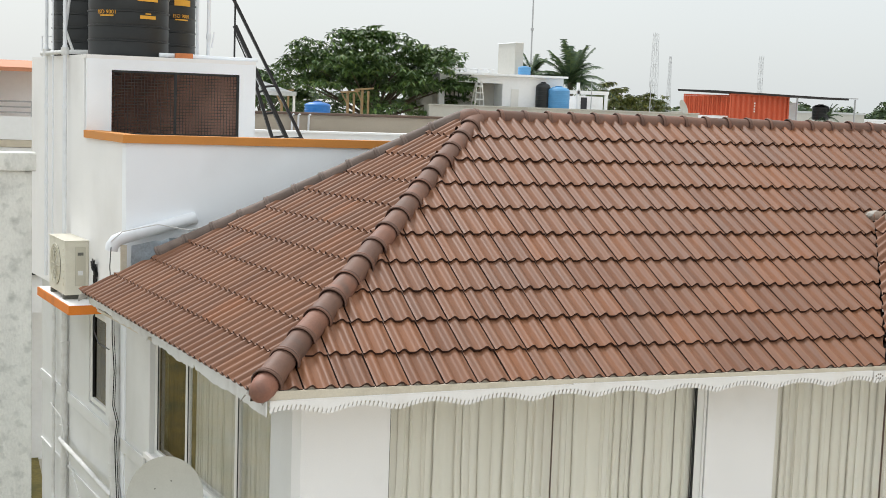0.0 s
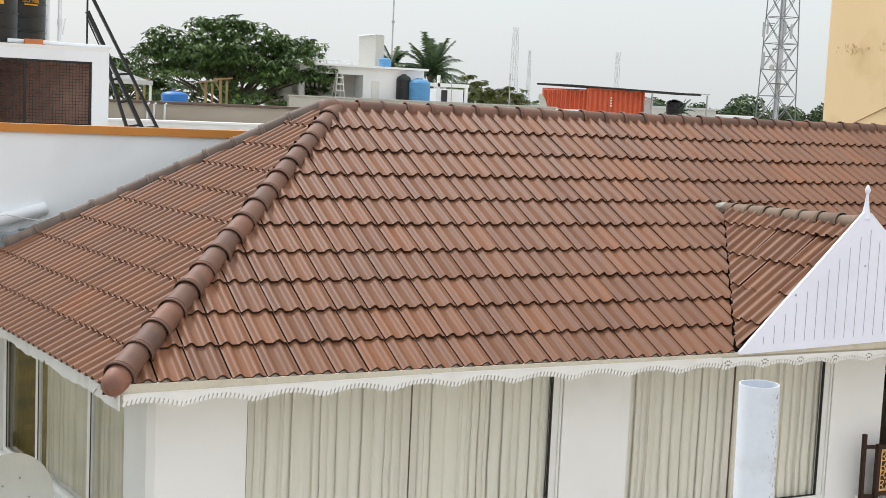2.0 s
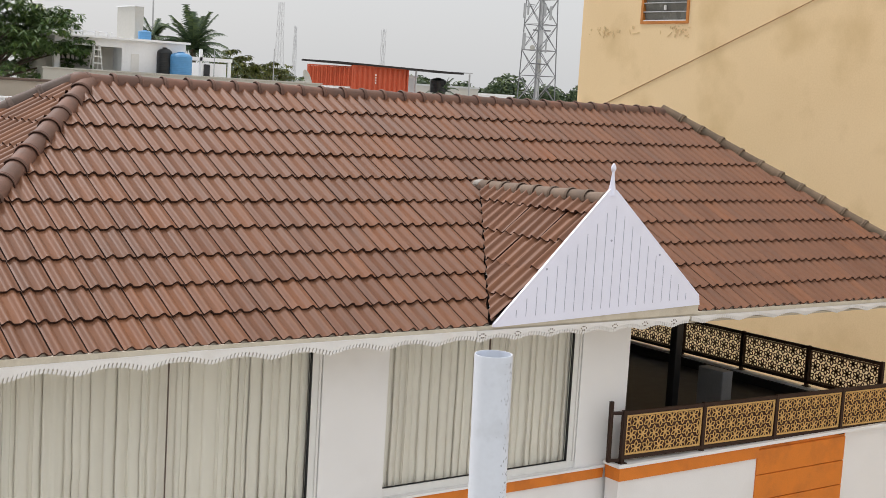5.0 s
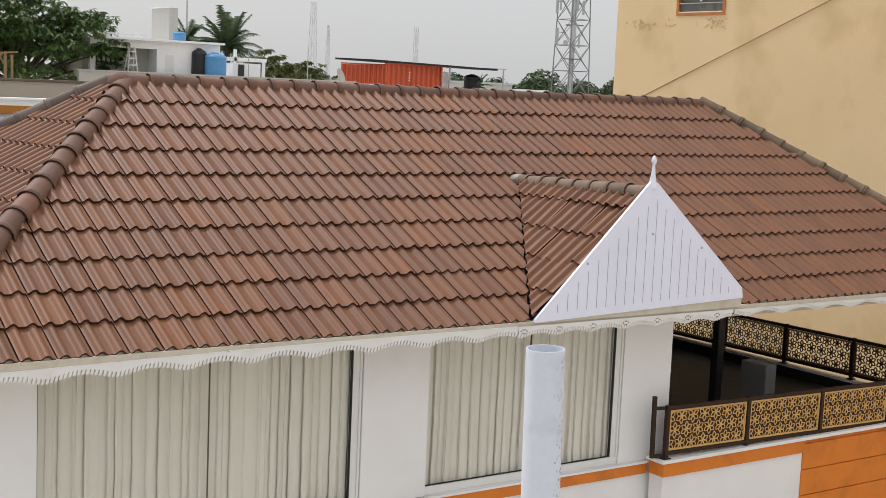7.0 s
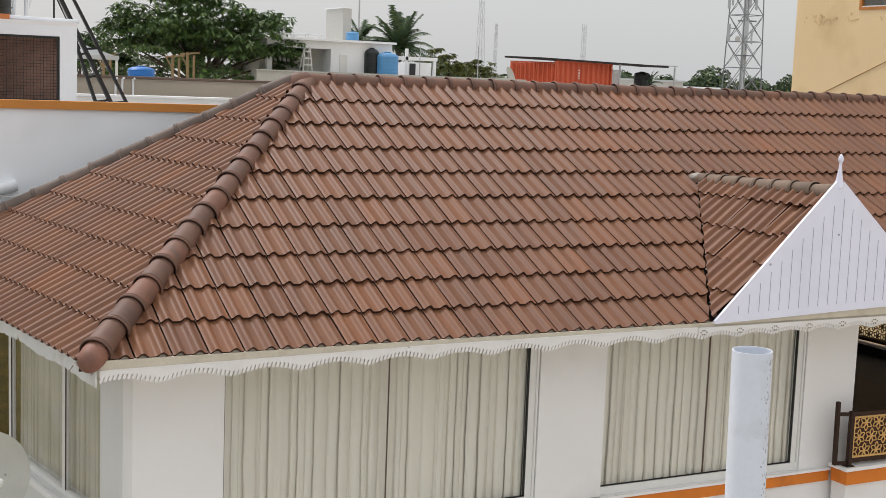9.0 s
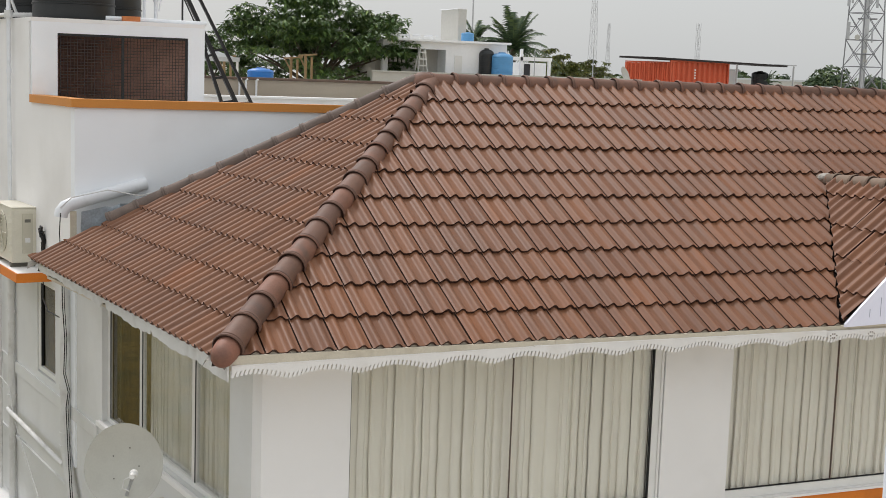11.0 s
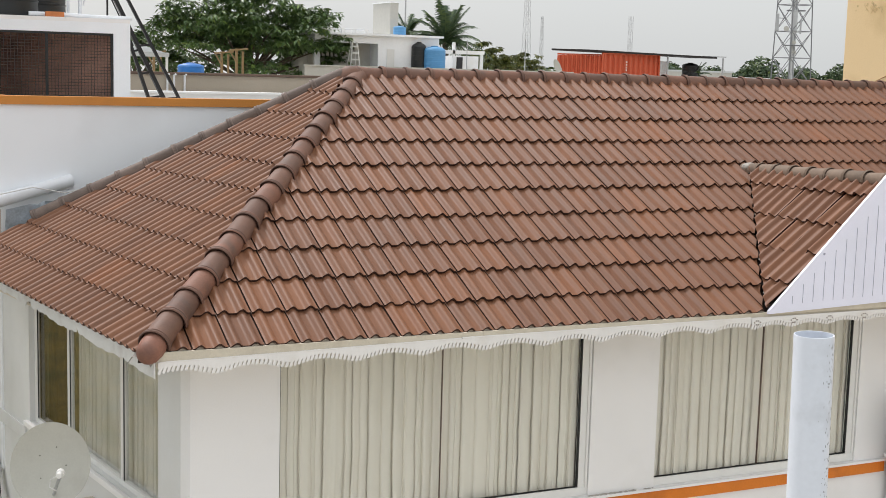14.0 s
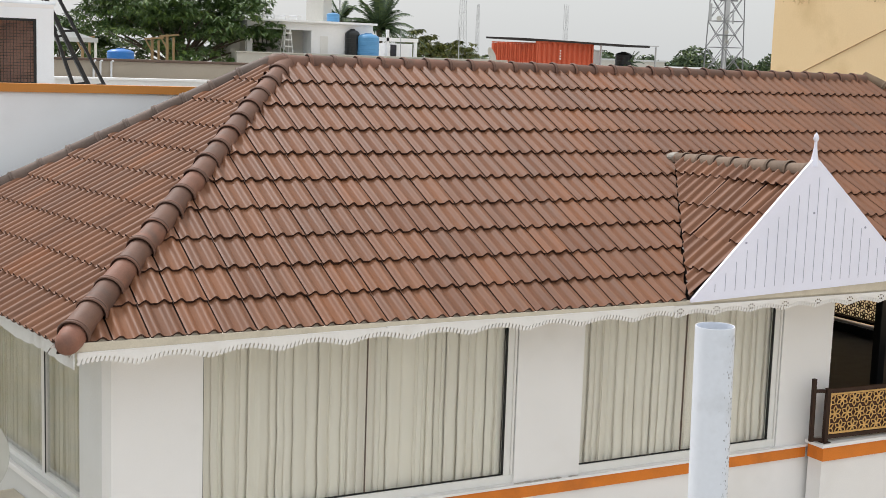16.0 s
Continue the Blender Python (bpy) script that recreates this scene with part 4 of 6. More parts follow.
# bands below the front windows
part("ledge", box(B(), (0.55, 0.545, 3.742), (8.36, 0.598, 3.768), 0.005), M_WHITE, house)
part("band", box(B(), (0.55, 0.57, 3.618), (8.34, 0.598, 3.739), 0.004), M_ORANGE, house, "orange painted band below the windows")
b = B()
rngp = random.Random(8)
for i in range(26):
    x_ = 4.52 + 0.75 * rngp.random()
    bmesh.ops.create_icosphere(b, subdivisions=1, radius=rngp.uniform(0.006, 0.02), matrix=Matrix.Translation((x_, 0.575, 3.772)) @ Matrix.Diagonal((2, 1, 0.5, 1)))
tagged(part("cement_crumbs", b, M_MORTAR, house), kind="stuff")

# ---- terrace beside the rooms ----
terrace = thing("terrace", "open terrace with dark floor, white kerb and orange walls", "terrace", (11, 2, 0), kind="structure")
part("floor", box(B(), (8.69, 0.55, 3.62), (13.60, 5.97, 3.79)), M_TERRACE_SHADE, terrace)
# back wall and kerb core share the floor's painted shade
part("back_wall", box(B(), (8.69, 5.80, 3.80), (13.60, 5.97, 5.3)), M_TERRACE_SHADE, terrace)
part("kerb_top", box(B(), (8.30, 0.27, 3.795), (13.6, 0.549, 3.835), 0.006), M_WHITE, terrace)
part("band", box(B(), (8.34, 0.30, 3.635), (10.72, 0.54, 3.793), 0.004), M_ORANGE, terrace)
part("parapet_wall", box(B(), (8.36, 0.33, 0.0), (10.72, 0.54, 3.633)), M_WHITE, terrace)
orange_wall = part("orange_wall", box(B(), (10.722, 0.335, 0.0), (12.45, 0.54, 3.793)), M_ORANGE, terrace)
for k in range(8):
    z1 = 3.735 - k * 0.33
    part("panel", box(B(), (10.716, 0.312, z1 - 0.318), (12.44, 0.334, z1), 0.004), M_ORANGE, orange_wall)
part("parapet_wall", box(B(), (12.455, 0.36, 0.0), (13.6, 0.54, 3.793)), M_WHITE, terrace)
part("side_kerb", box(B(), (13.46, 0.55, 3.80), (13.60, 5.79, 3.925)), M_TERRACE_SHADE, terrace)
part("side_kerb_top", box(B(), (13.50, 0.55, 3.927), (13.60, 5.79, 3.97), 0.006), M_WHITE, terrace)


def jali(w, h, rib=0.0048):
    """A pierced metal panel with a border and flowers of pointed petals, in its x-z plane, centred."""
    bm = B()
    th, bw = 0.006, 0.02
    for a, c in (((-w / 2, -h / 2), (w / 2, -h / 2 + bw)), ((-w / 2, h / 2 - bw), (w / 2, h / 2)), ((-w / 2, -h / 2 + bw), (-w / 2 + bw, h / 2 - bw)), ((w / 2 - bw, -h / 2 + bw), (w / 2, h / 2 - bw))):
        box(bm, (a[0], -th, a[1]), (c[0], th, c[1]))
    R = 0.092

    def petal(cx, cz, ang):
        """Outline of one petal as a ribbon, kept within the panel."""
        n = 5
        for s in (-1, 1):
            prev = None
            for i in range(n + 1):
                f = i / n
                px, pz = R * f, s * 0.27 * R * math.sin(math.pi * f)
                p = (cx + px * math.cos(ang) - pz * math.sin(ang), cz + px * math.sin(ang) + pz * math.cos(ang))
                if prev and all(abs(q[0]) < w / 2 - 0.006 and abs(q[1]) < h / 2 - 0.006 for q in (prev, p)):
                    d = Vector((p[0] - prev[0], 0, p[1] - prev[1]))
                    nr = Vector((-d.z, 0, d.x)).normalized() * rib
                    q4 = [Vector((prev[0], 0, prev[1])) + nr, Vector((prev[0], 0, prev[1])) - nr, Vector((p[0], 0, p[1])) - nr, Vector((p[0], 0, p[1])) + nr]
                    fr = [bm.verts.new(q + Vector((0, -th * 0.7, 0))) for q in q4]
                    bk = [bm.verts.new(q + Vector((0, th * 0.7, 0))) for q in q4]
                    bm.faces.new(fr)
                    bm.faces.new(bk[::-1])
                    for k in range(4):
                        bm.faces.new((fr[k], bk[k], bk[(k + 1) % 4], fr[(k + 1) % 4]))
                prev = p

    row, z = 0, -h / 2 - R
    while z < h / 2 + R:
        x = -w / 2 - R + (R if row % 2 else 0)
        while x < w / 2 + R:
            for k in range(6):
                petal(x, z, math.pi / 6 + k * math.pi / 3)
            x += 2 * R
        z += R * math.sqrt(3)
        row += 1
    return bm


def railing(name, label, p, q, n, height, group, panel_material, lean=0.0):
    """Posts, rails and pierced panels from p to q."""
    p, q = Vector(p), Vector(q)
    d = (q - p) / n
    u = d.normalized()
    t = thing(name, label, "railing", tuple(p), group)
    pw, L = 0.05, d.length
    mesh = mesh_of("panel", jali(L - 0.07, height - 0.10, 0.0048 if lean else 0.0085), panel_material)
    ang = math.atan2(d.y, d.x)
    slope = math.atan2(d.z, Vector((d.x, d.y)).length)
    for i in range(n + 1):
        a = p + d * i
        part("post", bar(B(), a + Vector((0, 0, -0.04)), a + Vector((0, 0, height + 0.012)), pw, bevel=0.004), M_DARKSTEEL, t)
        part("foot", mbox(B(), Matrix.Translation(a + Vector((0, 0, -0.035))) @ Matrix.Rotation(ang, 4, "Z"), (0.10, 0.09, 0.012)), M_DARKSTEEL, t)
        if i < n:
            s, e = a + u * pw / 2, a + d - u * pw / 2
            for zz, hh in ((0.025, 0.042), (height - 0.02, 0.045)):
                part("rail", bar(B(), s + Vector((0, 0, zz)), e + Vector((0, 0, zz)), 0.04, hh), M_DARKSTEEL, t)
            ob = new("panel", mesh)
            m = Matrix.Translation((s + e) / 2 + Vector((0, 0, height / 2))) @ Matrix.Rotation(ang, 4, "Z") @ Matrix.Rotation(-slope, 4, "Y")
            ob.matrix_basis = m
            ob.parent, ob.matrix_parent_inverse = t, world_of(t).inverted()
            tagged(ob, "gold flower-pattern cut panel")
            part("backing", mbox(B(), m @ Matrix.Translation((0, 0.018, 0)), (L - 0.075, 0.006, height - 0.11)), M_RAILBACK, t) if lean else None
    return t


M_RAILBACK = mat("dark_brown_backing_sheet", (0.06, 0.022, 0.012), 0.6, 0.2, 5, 50, 0.1)
# far panels: backlight is put into this darker copy of the gold
M_JALI_DARK = mat("backlit_dark_cut_metal", (0.10, 0.045, 0.025), 0.5, 0.2, 5, 50, 0.1)
rail_f = railing("terrace_railing", "dark brown steel railing with gold flower-cut panels", (8.40, 0.35, 3.875), (13.66, 0.35, 3.79), 4, 0.565, "terrace railings", M_GOLD, 1.0)
part("end_post", bar(B(), (8.245, 0.40, 3.85), (8.235, 0.40, 4.56), 0.04), M_DARKSTEEL, rail_f)
part("end_rail", bar(B(), (8.26, 0.40, 4.42), (8.37, 0.36, 4.42), 0.035), M_DARKSTEEL, rail_f)
part("end_rail", bar(B(), (8.26, 0.40, 3.87), (8.37, 0.36, 3.87), 0.035), M_DARKSTEEL, rail_f)
rail_b = railing("terrace_railing", "dark steel railing with pierced panels against the light", (13.53, 5.6, 3.99), (13.53, 0.62, 4.03), 4, 0.55, "terrace railings", M_JALI_DARK)
b = B()
bar(b, (11.05, 2.15, 3.79), (11.05, 2.15, 5.42), 0.12, bevel=0.01)
single("terrace_post", b, M_BLACKSTEEL, "black square steel post carrying the roof", "post")
b = B()
box(b, (11.36, 1.55, 3.795), (11.56, 2.0, 4.42), 0.02)
single("storage_box", b, M_TOWER, "dark cabinet standing in the terrace shade", "box")

# ---- standing pipe near the camera ----
M_CHIP = mat("dark_scraped_marks", (0.24, 0.25, 0.26), 0.8, 0.3, 8, 60, 0.1)
b = B()
pipe_c0, pipe_c1 = Vector((0.690, -6.83, 6.0)), Vector((0.667, -6.83, 7.045))
ax = frame_from(pipe_c0, pipe_c1)
ax.translation = pipe_c1
lathe(b, [(0.065, -7.04), (0.065, -0.004), (0.064, 0.0), (0.0605, 0.0), (0.06, -0.01), (0.06, -0.6)], seg=40, axis=ax)
vent = tagged(part("vent_pipe", b, M_VENT, None, smooth=True), "open white plastic vent pipe with scraped paint", "pipe")
b = B()
rngp = random.Random(15)
for i in range(190):
    a_, z_ = radians(rngp.gauss(24, 13)), -0.02 - rngp.random() * 0.9
    p_ = ax @ Vector((0.0651 * math.cos(a_ ), 0.0651 * math.sin(a_), z_))
    q_ = Matrix.Translation(p_) @ ax.to_quaternion().to_matrix().to_4x4() @ Matrix.Rotation(a_, 4, "Z")
    mbox(b, q_, (0.0008, rngp.uniform(0.0008, 0.0026), rngp.uniform(0.0015, 0.008)))
tagged(part("paint_chips", b, M_CHIP, vent), "grey scraped paint marks", kind="stuff")

# ---- rear part of the house: terrace wall and tank room ----
E0 = Vector((-0.30, 6.0, 0))
USK, UOUT = Vector((-0.177, 0.984, 0)), Vector((-0.984, -0.177, 0))


def up_side(a, z, out=0.0):
    return E0 + USK * a + UOUT * out + Vector((0, 0, z))


def upbox(bm, a0, a1, z0, z1, o0, o1, bevel=0.0):
    m = Matrix((USK, -UOUT, Vector((0, 0, 1)))).transposed().to_4x4()
    m.translation = up_side((a0 + a1) / 2, (z0 + z1) / 2, (o0 + o1) / 2)
    return mbox(bm, m, (abs(a1 - a0), abs(o1 - o0), z1 - z0), bevel)


TY, TB = 7.74, 10.72
aT, aB = (TY - 6.0) / 0.984, (TB - 6.0) / 0.984
TXL, TXB = -0.30 - 0.18 * (TY - 6.0), -0.30 - 0.18 * (TB - 6.0)
annex = thing("tank_house", "white flat-roofed rear block with orange coping and tank room", "building", (0.5, 8, 0))
part("front_wall", prism(B(), [(-0.30, 6.0), (13.4, 6.0), (13.4, 6.15), (-0.327, 6.15)], 3.0, 7.35), M_WHITE_COOL, annex)
part("side_wall", upbox(B(), 0.155, aB, 5.19, 7.35, -0.15, 0.0), M_WHITE, annex)
part("floor", prism(B(), [(-0.2, 6.16), (13.3, 6.16), (13.3, 10.7), (-0.9, 10.7)], 6.9, 7.0), M_FARGREY, annex)
part("coping", prism(B(), [(-0.34, 5.965), (13.4, 5.965), (13.4, 6.18), (-0.385, 6.18)], 7.352, 7.45), M_COPING, annex, "orange-painted coping")
part("coping", upbox(B(), 0.185, aT - 0.002, 7.352, 7.45, -0.18, 0.035), M_COPING, annex)
# tank room
room = part("tank_room_front", frame_rect(B(), lambda bm, a0, a1, z0, z1, d0, d1: box(bm, (a0, TY + d0, z0), (a1, TY + d1, z1)), TXL, 1.61, 7.0, 8.38, 0.32, 0.22, 0.40, 0.14, 0.0, 0.12), M_WHITE_COOL, annex)
part("tank_room_side", upbox(B(), aT + 0.125, aB, 7.35, 8.38, -0.12, 0.0), M_WHITE, annex)
part("tank_room_wall", box(B(), (1.49, TY + 0.121, 7.0), (1.61, TB, 8.38)), M_WHITE_COOL, annex)
part("tank_room_back", box(B(), (TXB + 0.13, TB - 0.12, 7.0), (1.489, TB, 8.38)), M_ROOM_SHADE, annex)
part("tank_room_roof", prism(B(), [(TXL, TY), (1.61, TY), (1.61, TB), (TXB, TB)], 8.3805, 8.43), M_WHITE, annex)
# sheet added aslant so that daylight fades across the room
part("tank_room_sheet", prism(B(), [(1.47, TY + 0.13), (1.485, TY + 0.16), (-0.66, TB - 0.13), (-0.70, TB - 0.13)], 7.05, 8.36), M_MESH_BACK, annex, "reddish brown sheet added aslant for a daylight gradient")
gate = part("mesh_gate", frame_rect(B(), lambda bm, a0, a1, z0, z1, d0, d1: box(bm, (a0, TY + d0, z0), (a1, TY + d1, z1)), -0.327, 1.387, 7.40, 8.24, 0.03, 0.03, 0.025, 0.03, 0.02, 0.05), M_BLACKSTEEL, annex, "black-framed rusty mesh gate")
part("gate_stile", box(B(), (0.52, TY + 0.02, 7.425), (0.555, TY + 0.05, 8.21)), M_BLACKSTEEL, gate)
for x0, x1 in ((-0.297, 0.52), (0.555, 1.357)):
    b = B()
    nx, nz = int((x1 - x0) / 0.042), 19
    for i in range(1, nx):
        xx = x0 + (x1 - x0) * i / nx
        box(b, (xx - 0.003, TY + 0.032, 7.425), (xx + 0.003, TY + 0.038, 8.21))
    for j in range(1, nz):
        zz = 7.425 + 0.785 * j / nz
        box(b, (x0, TY + 0.038, zz - 0.003), (x1, TY + 0.044, zz + 0.003))
    tagged(part("wire_mesh", b, M_BLACKSTEEL, gate), kind="stuff")

# tanks


def water_tank(at, r, h, material, label, letters=False, ribs=6, dome=True, face=-100):
    t = thing("water_tank", label, "water tank", at, "rooftop water tanks")
    prof = [(r * 0.95, 0.0), (r * 0.985, 0.02)]
    zb = 0.02
    for i in range(ribs):
        z0, z1 = 0.03 + (h * 0.8) * i / ribs, 0.03 + (h * 0.8) * (i + 1) / ribs
        prof += [(r * 0.995, z0 + 0.01), (r, (z0 + z1) / 2), (r * 0.995, z1 - 0.03), (r * 1.018, z1 - 0.022), (r * 1.018, z1 - 0.006), (r * 0.99, z1)]
    z0 = 0.03 + h * 0.8
    prof += [(r * 0.98, z0 + 0.01), (r * 0.9, z0 + h * 0.07), (r * 0.6, z0 + h * 0.14), (r * 0.33, z0 + h * 0.16), (r * 0.33, z0 + h * 0.2), (0.0, z0 + h * 0.205)]
    part("body", lathe(B(), prof, at, 40), material, t, smooth=True)
    return t


def words(text, size, radius, centre, ang, z, parent, label=""):
    """Raised writing laid round an upright cylinder."""
    cu = bpy.data.curves.new("writing", "FONT")
    cu.body, cu.size, cu.align_x, cu.resolution_u, cu.extrude = text, size, "CENTER", 2, 0.002
    tmp = new("writing_source", cu)
    dg = bpy.context.evaluated_depsgraph_get()
    me = bpy.data.meshes.new_from_object(tmp.evaluated_get(dg))
    bpy.data.objects.remove(tmp)
    for v in me.vertices:
        th = radians(ang) + v.co.x / radius
        rr = radius + 0.004 + v.co.z
        v.co = Vector(centre) + Vector((rr * math.cos(th), rr * math.sin(th), z + v.co.y))
    me.materials.clear()
    me.materials.append(M_LETTER)
    ob = new("writing", me)
    ob.parent, ob.matrix_parent_inverse = parent, world_of(parent).inverted()
    return tagged(ob, label)


def curved_bar(parent, radius, centre, ang, width, z0, z1, name="emblem"):
    bm = B()
    n = 6
    ring = []
    for i in range(n + 1):
        th = radians(ang) + (i / n - 0.5) * width / radius
        ring.append([bm.verts.new(Vector(centre) + Vector((rr * math.cos(th), rr * math.sin(th), z))) for rr, z in ((radius + 0.001, z0), (radius + 0.005, z0), (radius + 0.005, z1), (radius + 0.001, z1))])
    for p, q in zip(ring, ring[1:]):
        for k in range(4):
            bm.faces.new((p[k], p[(k + 1) % 4], q[(k + 1) % 4], q[k]))
    bm.faces.new(ring[0])
    bm.faces.new(ring[-1][::-1])
    return part(name, bm, M_LETTER, parent)


T1, T2, T0 = Vector((0.0, 8.46, 8.43)), Vector((0.56, 9.45, 8.43)), Vector((-0.42, 9.75, 8.43))
t1 = water_tank(T1, 0.535, 1.45, M_TANK_BLACK, "ribbed black plastic water tank with amber lettering")
t2 = water_tank(T2, 0.50, 1.45, M_TANK_BLACK, "ribbed black plastic water tank with amber lettering")
t0 = water_tank(T0, 0.50, 1.45, M_TANK_BLACK, "ribbed black plastic water tank standing behind another")
words("ISO 9001", 0.075, 0.547, T1, -128, 0.55, t1)
words("ISO 9001", 0.075, 0.512, T2, -62, 0.60, t2)
for ang, w_, z_, h_ in ((-128, 0.20, 0.52, 0.018), (-69, 0.23, 0.50, 0.045), (-69, 0.08, 0.56, 0.016), (-128, 0.24, 0.73, 0.085), (-69, 0.30, 0.73, 0.10)):
    curved_bar(t1, 0.545, T1, ang, w_, z_, z_ + h_)
for ang, w_, z_, h_ in ((-62, 0.22, 0.565, 0.018), (-60, 0.28, 0.77, 0.085)):
    curved_bar(t2, 0.51, T2, ang, w_, z_, z_ + h_)
b = B()
box(b, (0.55, 7.86, 8.432), (0.78, 7.97, 8.50), 0.005)
single("brick", b, M_BRICK, "loose orange brick on the tank room roof", "brick")
b = B()
tube(b, [(0.35, 8.0, 8.47), (0.8, 8.02, 8.47), (1.2, 7.95, 8.455), (1.66, 7.86, 8.45)], 0.028, 10)
single("roof_pipe", b, M_PVC, "white plastic pipe lying on the roof edge", "pipe", smooth=True)
b = B()
tube(b, [(1.06, 8.3, 8.43), (1.06, 8.3, 9.6)], 0.026, 10)
tube(b, [(0.94, 8.5, 8.43), (0.94, 8.5, 9.7)], 0.022, 8)
rod(b, (1.06, 8.3, 8.72), (1.06, 8.3, 8.80), 0.036, seg=10)
rod(b, (1.10, 8.28, 8.60), (1.13, 8.26, 8.82), 0.012, seg=6)
single("standing_pipe", b, M_PVC, "white plastic riser pipes beside the tanks", "pipe", smooth=True)
# low white guard rail behind the tanks
guard = thing("guard_rail", "low white wire guard rail on the tank room roof", "railing", (-0.9, 10.4, 8.43))
for x_ in (-1.02, -0.94, -0.86):
    part("upright", rod(B(), (x_, 10.4, 8.43), (x_, 10.4, 8.74), 0.008, seg=6), M_PVC, guard)
for z_ in (8.53, 8.63, 8.74):
    part("wire", rod(B(), (-1.02, 10.4, z_), (-0.86, 10.4, z_), 0.006, seg=6), M_PVC, guard)
# riser pipes up the side wall
for n_, (a_, r_, zt) in enumerate(((2.63, 0.028, 9.8), (3.65, 0.024, 9.6), (3.28, 0.012, 9.2))):
    b = B()
    p_ = up_side(a_, 0, 0.06)
    tube(b, [p_ + Vector((0, 0, 5.3)), p_ + Vector((0, 0, zt))], r_, 12)
    if n_ < 2:
        for zz in (5.6, 6.6, 7.7, 8.5):
            rod(b, p_ + Vector((0, 0, zz)), p_ + Vector((0, 0, zz + 0.06)), r_ * 1.25, seg=12)
    single("riser_pipe", b, M_PVC, "white plastic riser pipe up the side wall", "pipe", "riser pipes", smooth=True)
b = B()
pa, pb = up_side(2.63, 8.47, 0.06), up_side(3.65, 8.47, 0.06)
tube(b, [pa + Vector((0.5, 0, 0.02)), pa, pb, pb + SKEW * 0.3], 0.03, 10)
tube(b, [pa + Vector((0.12, 0.1, 0.0)), pa + Vector((0.02, 0.2, 0.3)), pa + Vector((0.1, 0.3, 0.9))], 0.02, 8)
for s in (0, 1):
    rod(b, (pb if s else pa) + Vector((0, 0, -0.04)), (pb if s else pa) + Vector((0, 0, 0.06)), 0.055, seg=10)
single("pipe_manifold", b, M_PVC_OLD, "cluster of white pipe joints at the roof edge", "pipe", smooth=True)

# black steel stair frame on the upper terrace
stair = thing("steel_stair", "black steel stair frame standing on the upper terrace", "stair", (2.1, 8.34, 7.0))
SY = 8.34


def sp3(px, pz, dy=0.0):
    return Vector((px, SY + dy, pz))


for p_, q_, w_ in (((1.43, 10.0), (1.43, 8.45), 0.03), ((1.32, 9.45), (2.42, 7.38), 0.055), ((1.43, 8.93), (2.20, 7.38), 0.075), ((1.66, 8.35), (1.99, 7.38), 0.06), ((1.42, 8.85), (1.78, 8.1), 0.022)):
    part("stringer", bar(B(), sp3(*p_), sp3(*q_), w_, w_ * 0.7), M_BLACKSTEEL, stair)
for z_ in (8.12, 7.40):
    f = (9.45 - z_) / (9.45 - 7.38)
    g = (8.93 - z_) / (8.93 - 7.38)
    part("tread", bar(B(), sp3(1.32 + 1.10 * f, z_), sp3(1.43 + 0.77 * g, z_ - 0.02), 0.03), M_BLACKSTEEL, stair)
for z_ in (8.05, 7.75, 7.42):
    g, k = (8.93 - z_) / 1.55, (8.35 - z_) / 0.97
    part("tread", bar(B(), sp3(1.43 + 0.77 * g, z_), sp3(1.66 + 0.33 * k, z_ - 0.03), 0.03), M_BLACKSTEEL, stair)
for x_ in (1.43, 1.99, 2.20, 2.42):
    part("leg", bar(B(), sp3(x_, 7.0), sp3(x_, 7.40 if x_ > 1.5 else 8.46), 0.04), M_BLACKSTEEL, stair)

# ---- air conditioner on its ledge ----
part("ac_ledge", sidebox(B(), 6.585, 8.42, 5.192, 5.24, -0.05, 0.42), M_WHITE, annex)
part("ac_ledge_edge", sidebox(B(), 6.568, 8.42, 5.12, 5.236, 0.421, 0.437), M_ORANGE, annex)
part("ac_ledge_edge", sidebox(B(), 6.566, 6.583, 5.12, 5.236, -0.05, 0.42), M_ORANGE, annex)
part("ac_ledge_underside", sidebox(B(), 6.585, 8.42, 5.12, 5.191, 0.003, 0.42), M_WHITE, annex)
ac = thing("air_conditioner", "ivory outdoor air-conditioning unit on a white ledge", "air conditioner", tuple(side(7.5, 5.24, 0.2)))
A0, A1, O0, O1, Z0, Z1 = 7.07, 7.98, 0.06, 0.37, 5.30, 6.00
part("body", sidebox(B(), A0, A1, Z0, Z1, O0, O1, 0.012), M_AC, ac)
part("top_cover", sidebox(B(), A0 - 0.008, A1 + 0.008, Z1 + 0.001, Z1 + 0.016, O0 - 0.008, O1 + 0.008, 0.004), M_AC, ac)
part("service_panel", sidebox(B(), A0 - 0.014, A0 - 0.001, 5.42, 5.93, O0 + 0.045, O0 + 0.18, 0.003), M_AC_PANEL, ac)
part("handle_slot", sidebox(B(), A0 - 0.018, A0 - 0.0145, 5.82, 5.86, O0 + 0.075, O0 + 0.15), M_AC_DARK, ac)
part("name_plate", sidebox(B(), A0 - 0.017, A0 - 0.0145, 5.56, 5.62, O0 + 0.08, O0 + 0.145), M_PVC_OLD, ac)
m = Matrix((SKEW, Vector((0, 0, 1)), OUT)).transposed().to_4x4()
m.translation = side(7.58, 5.66, O1)
part("fan_opening", lathe(B(), [(0.27, -0.002), (0.27, 0.004), (0.0, 0.004)], seg=32, axis=m), M_AC_DARK, ac)
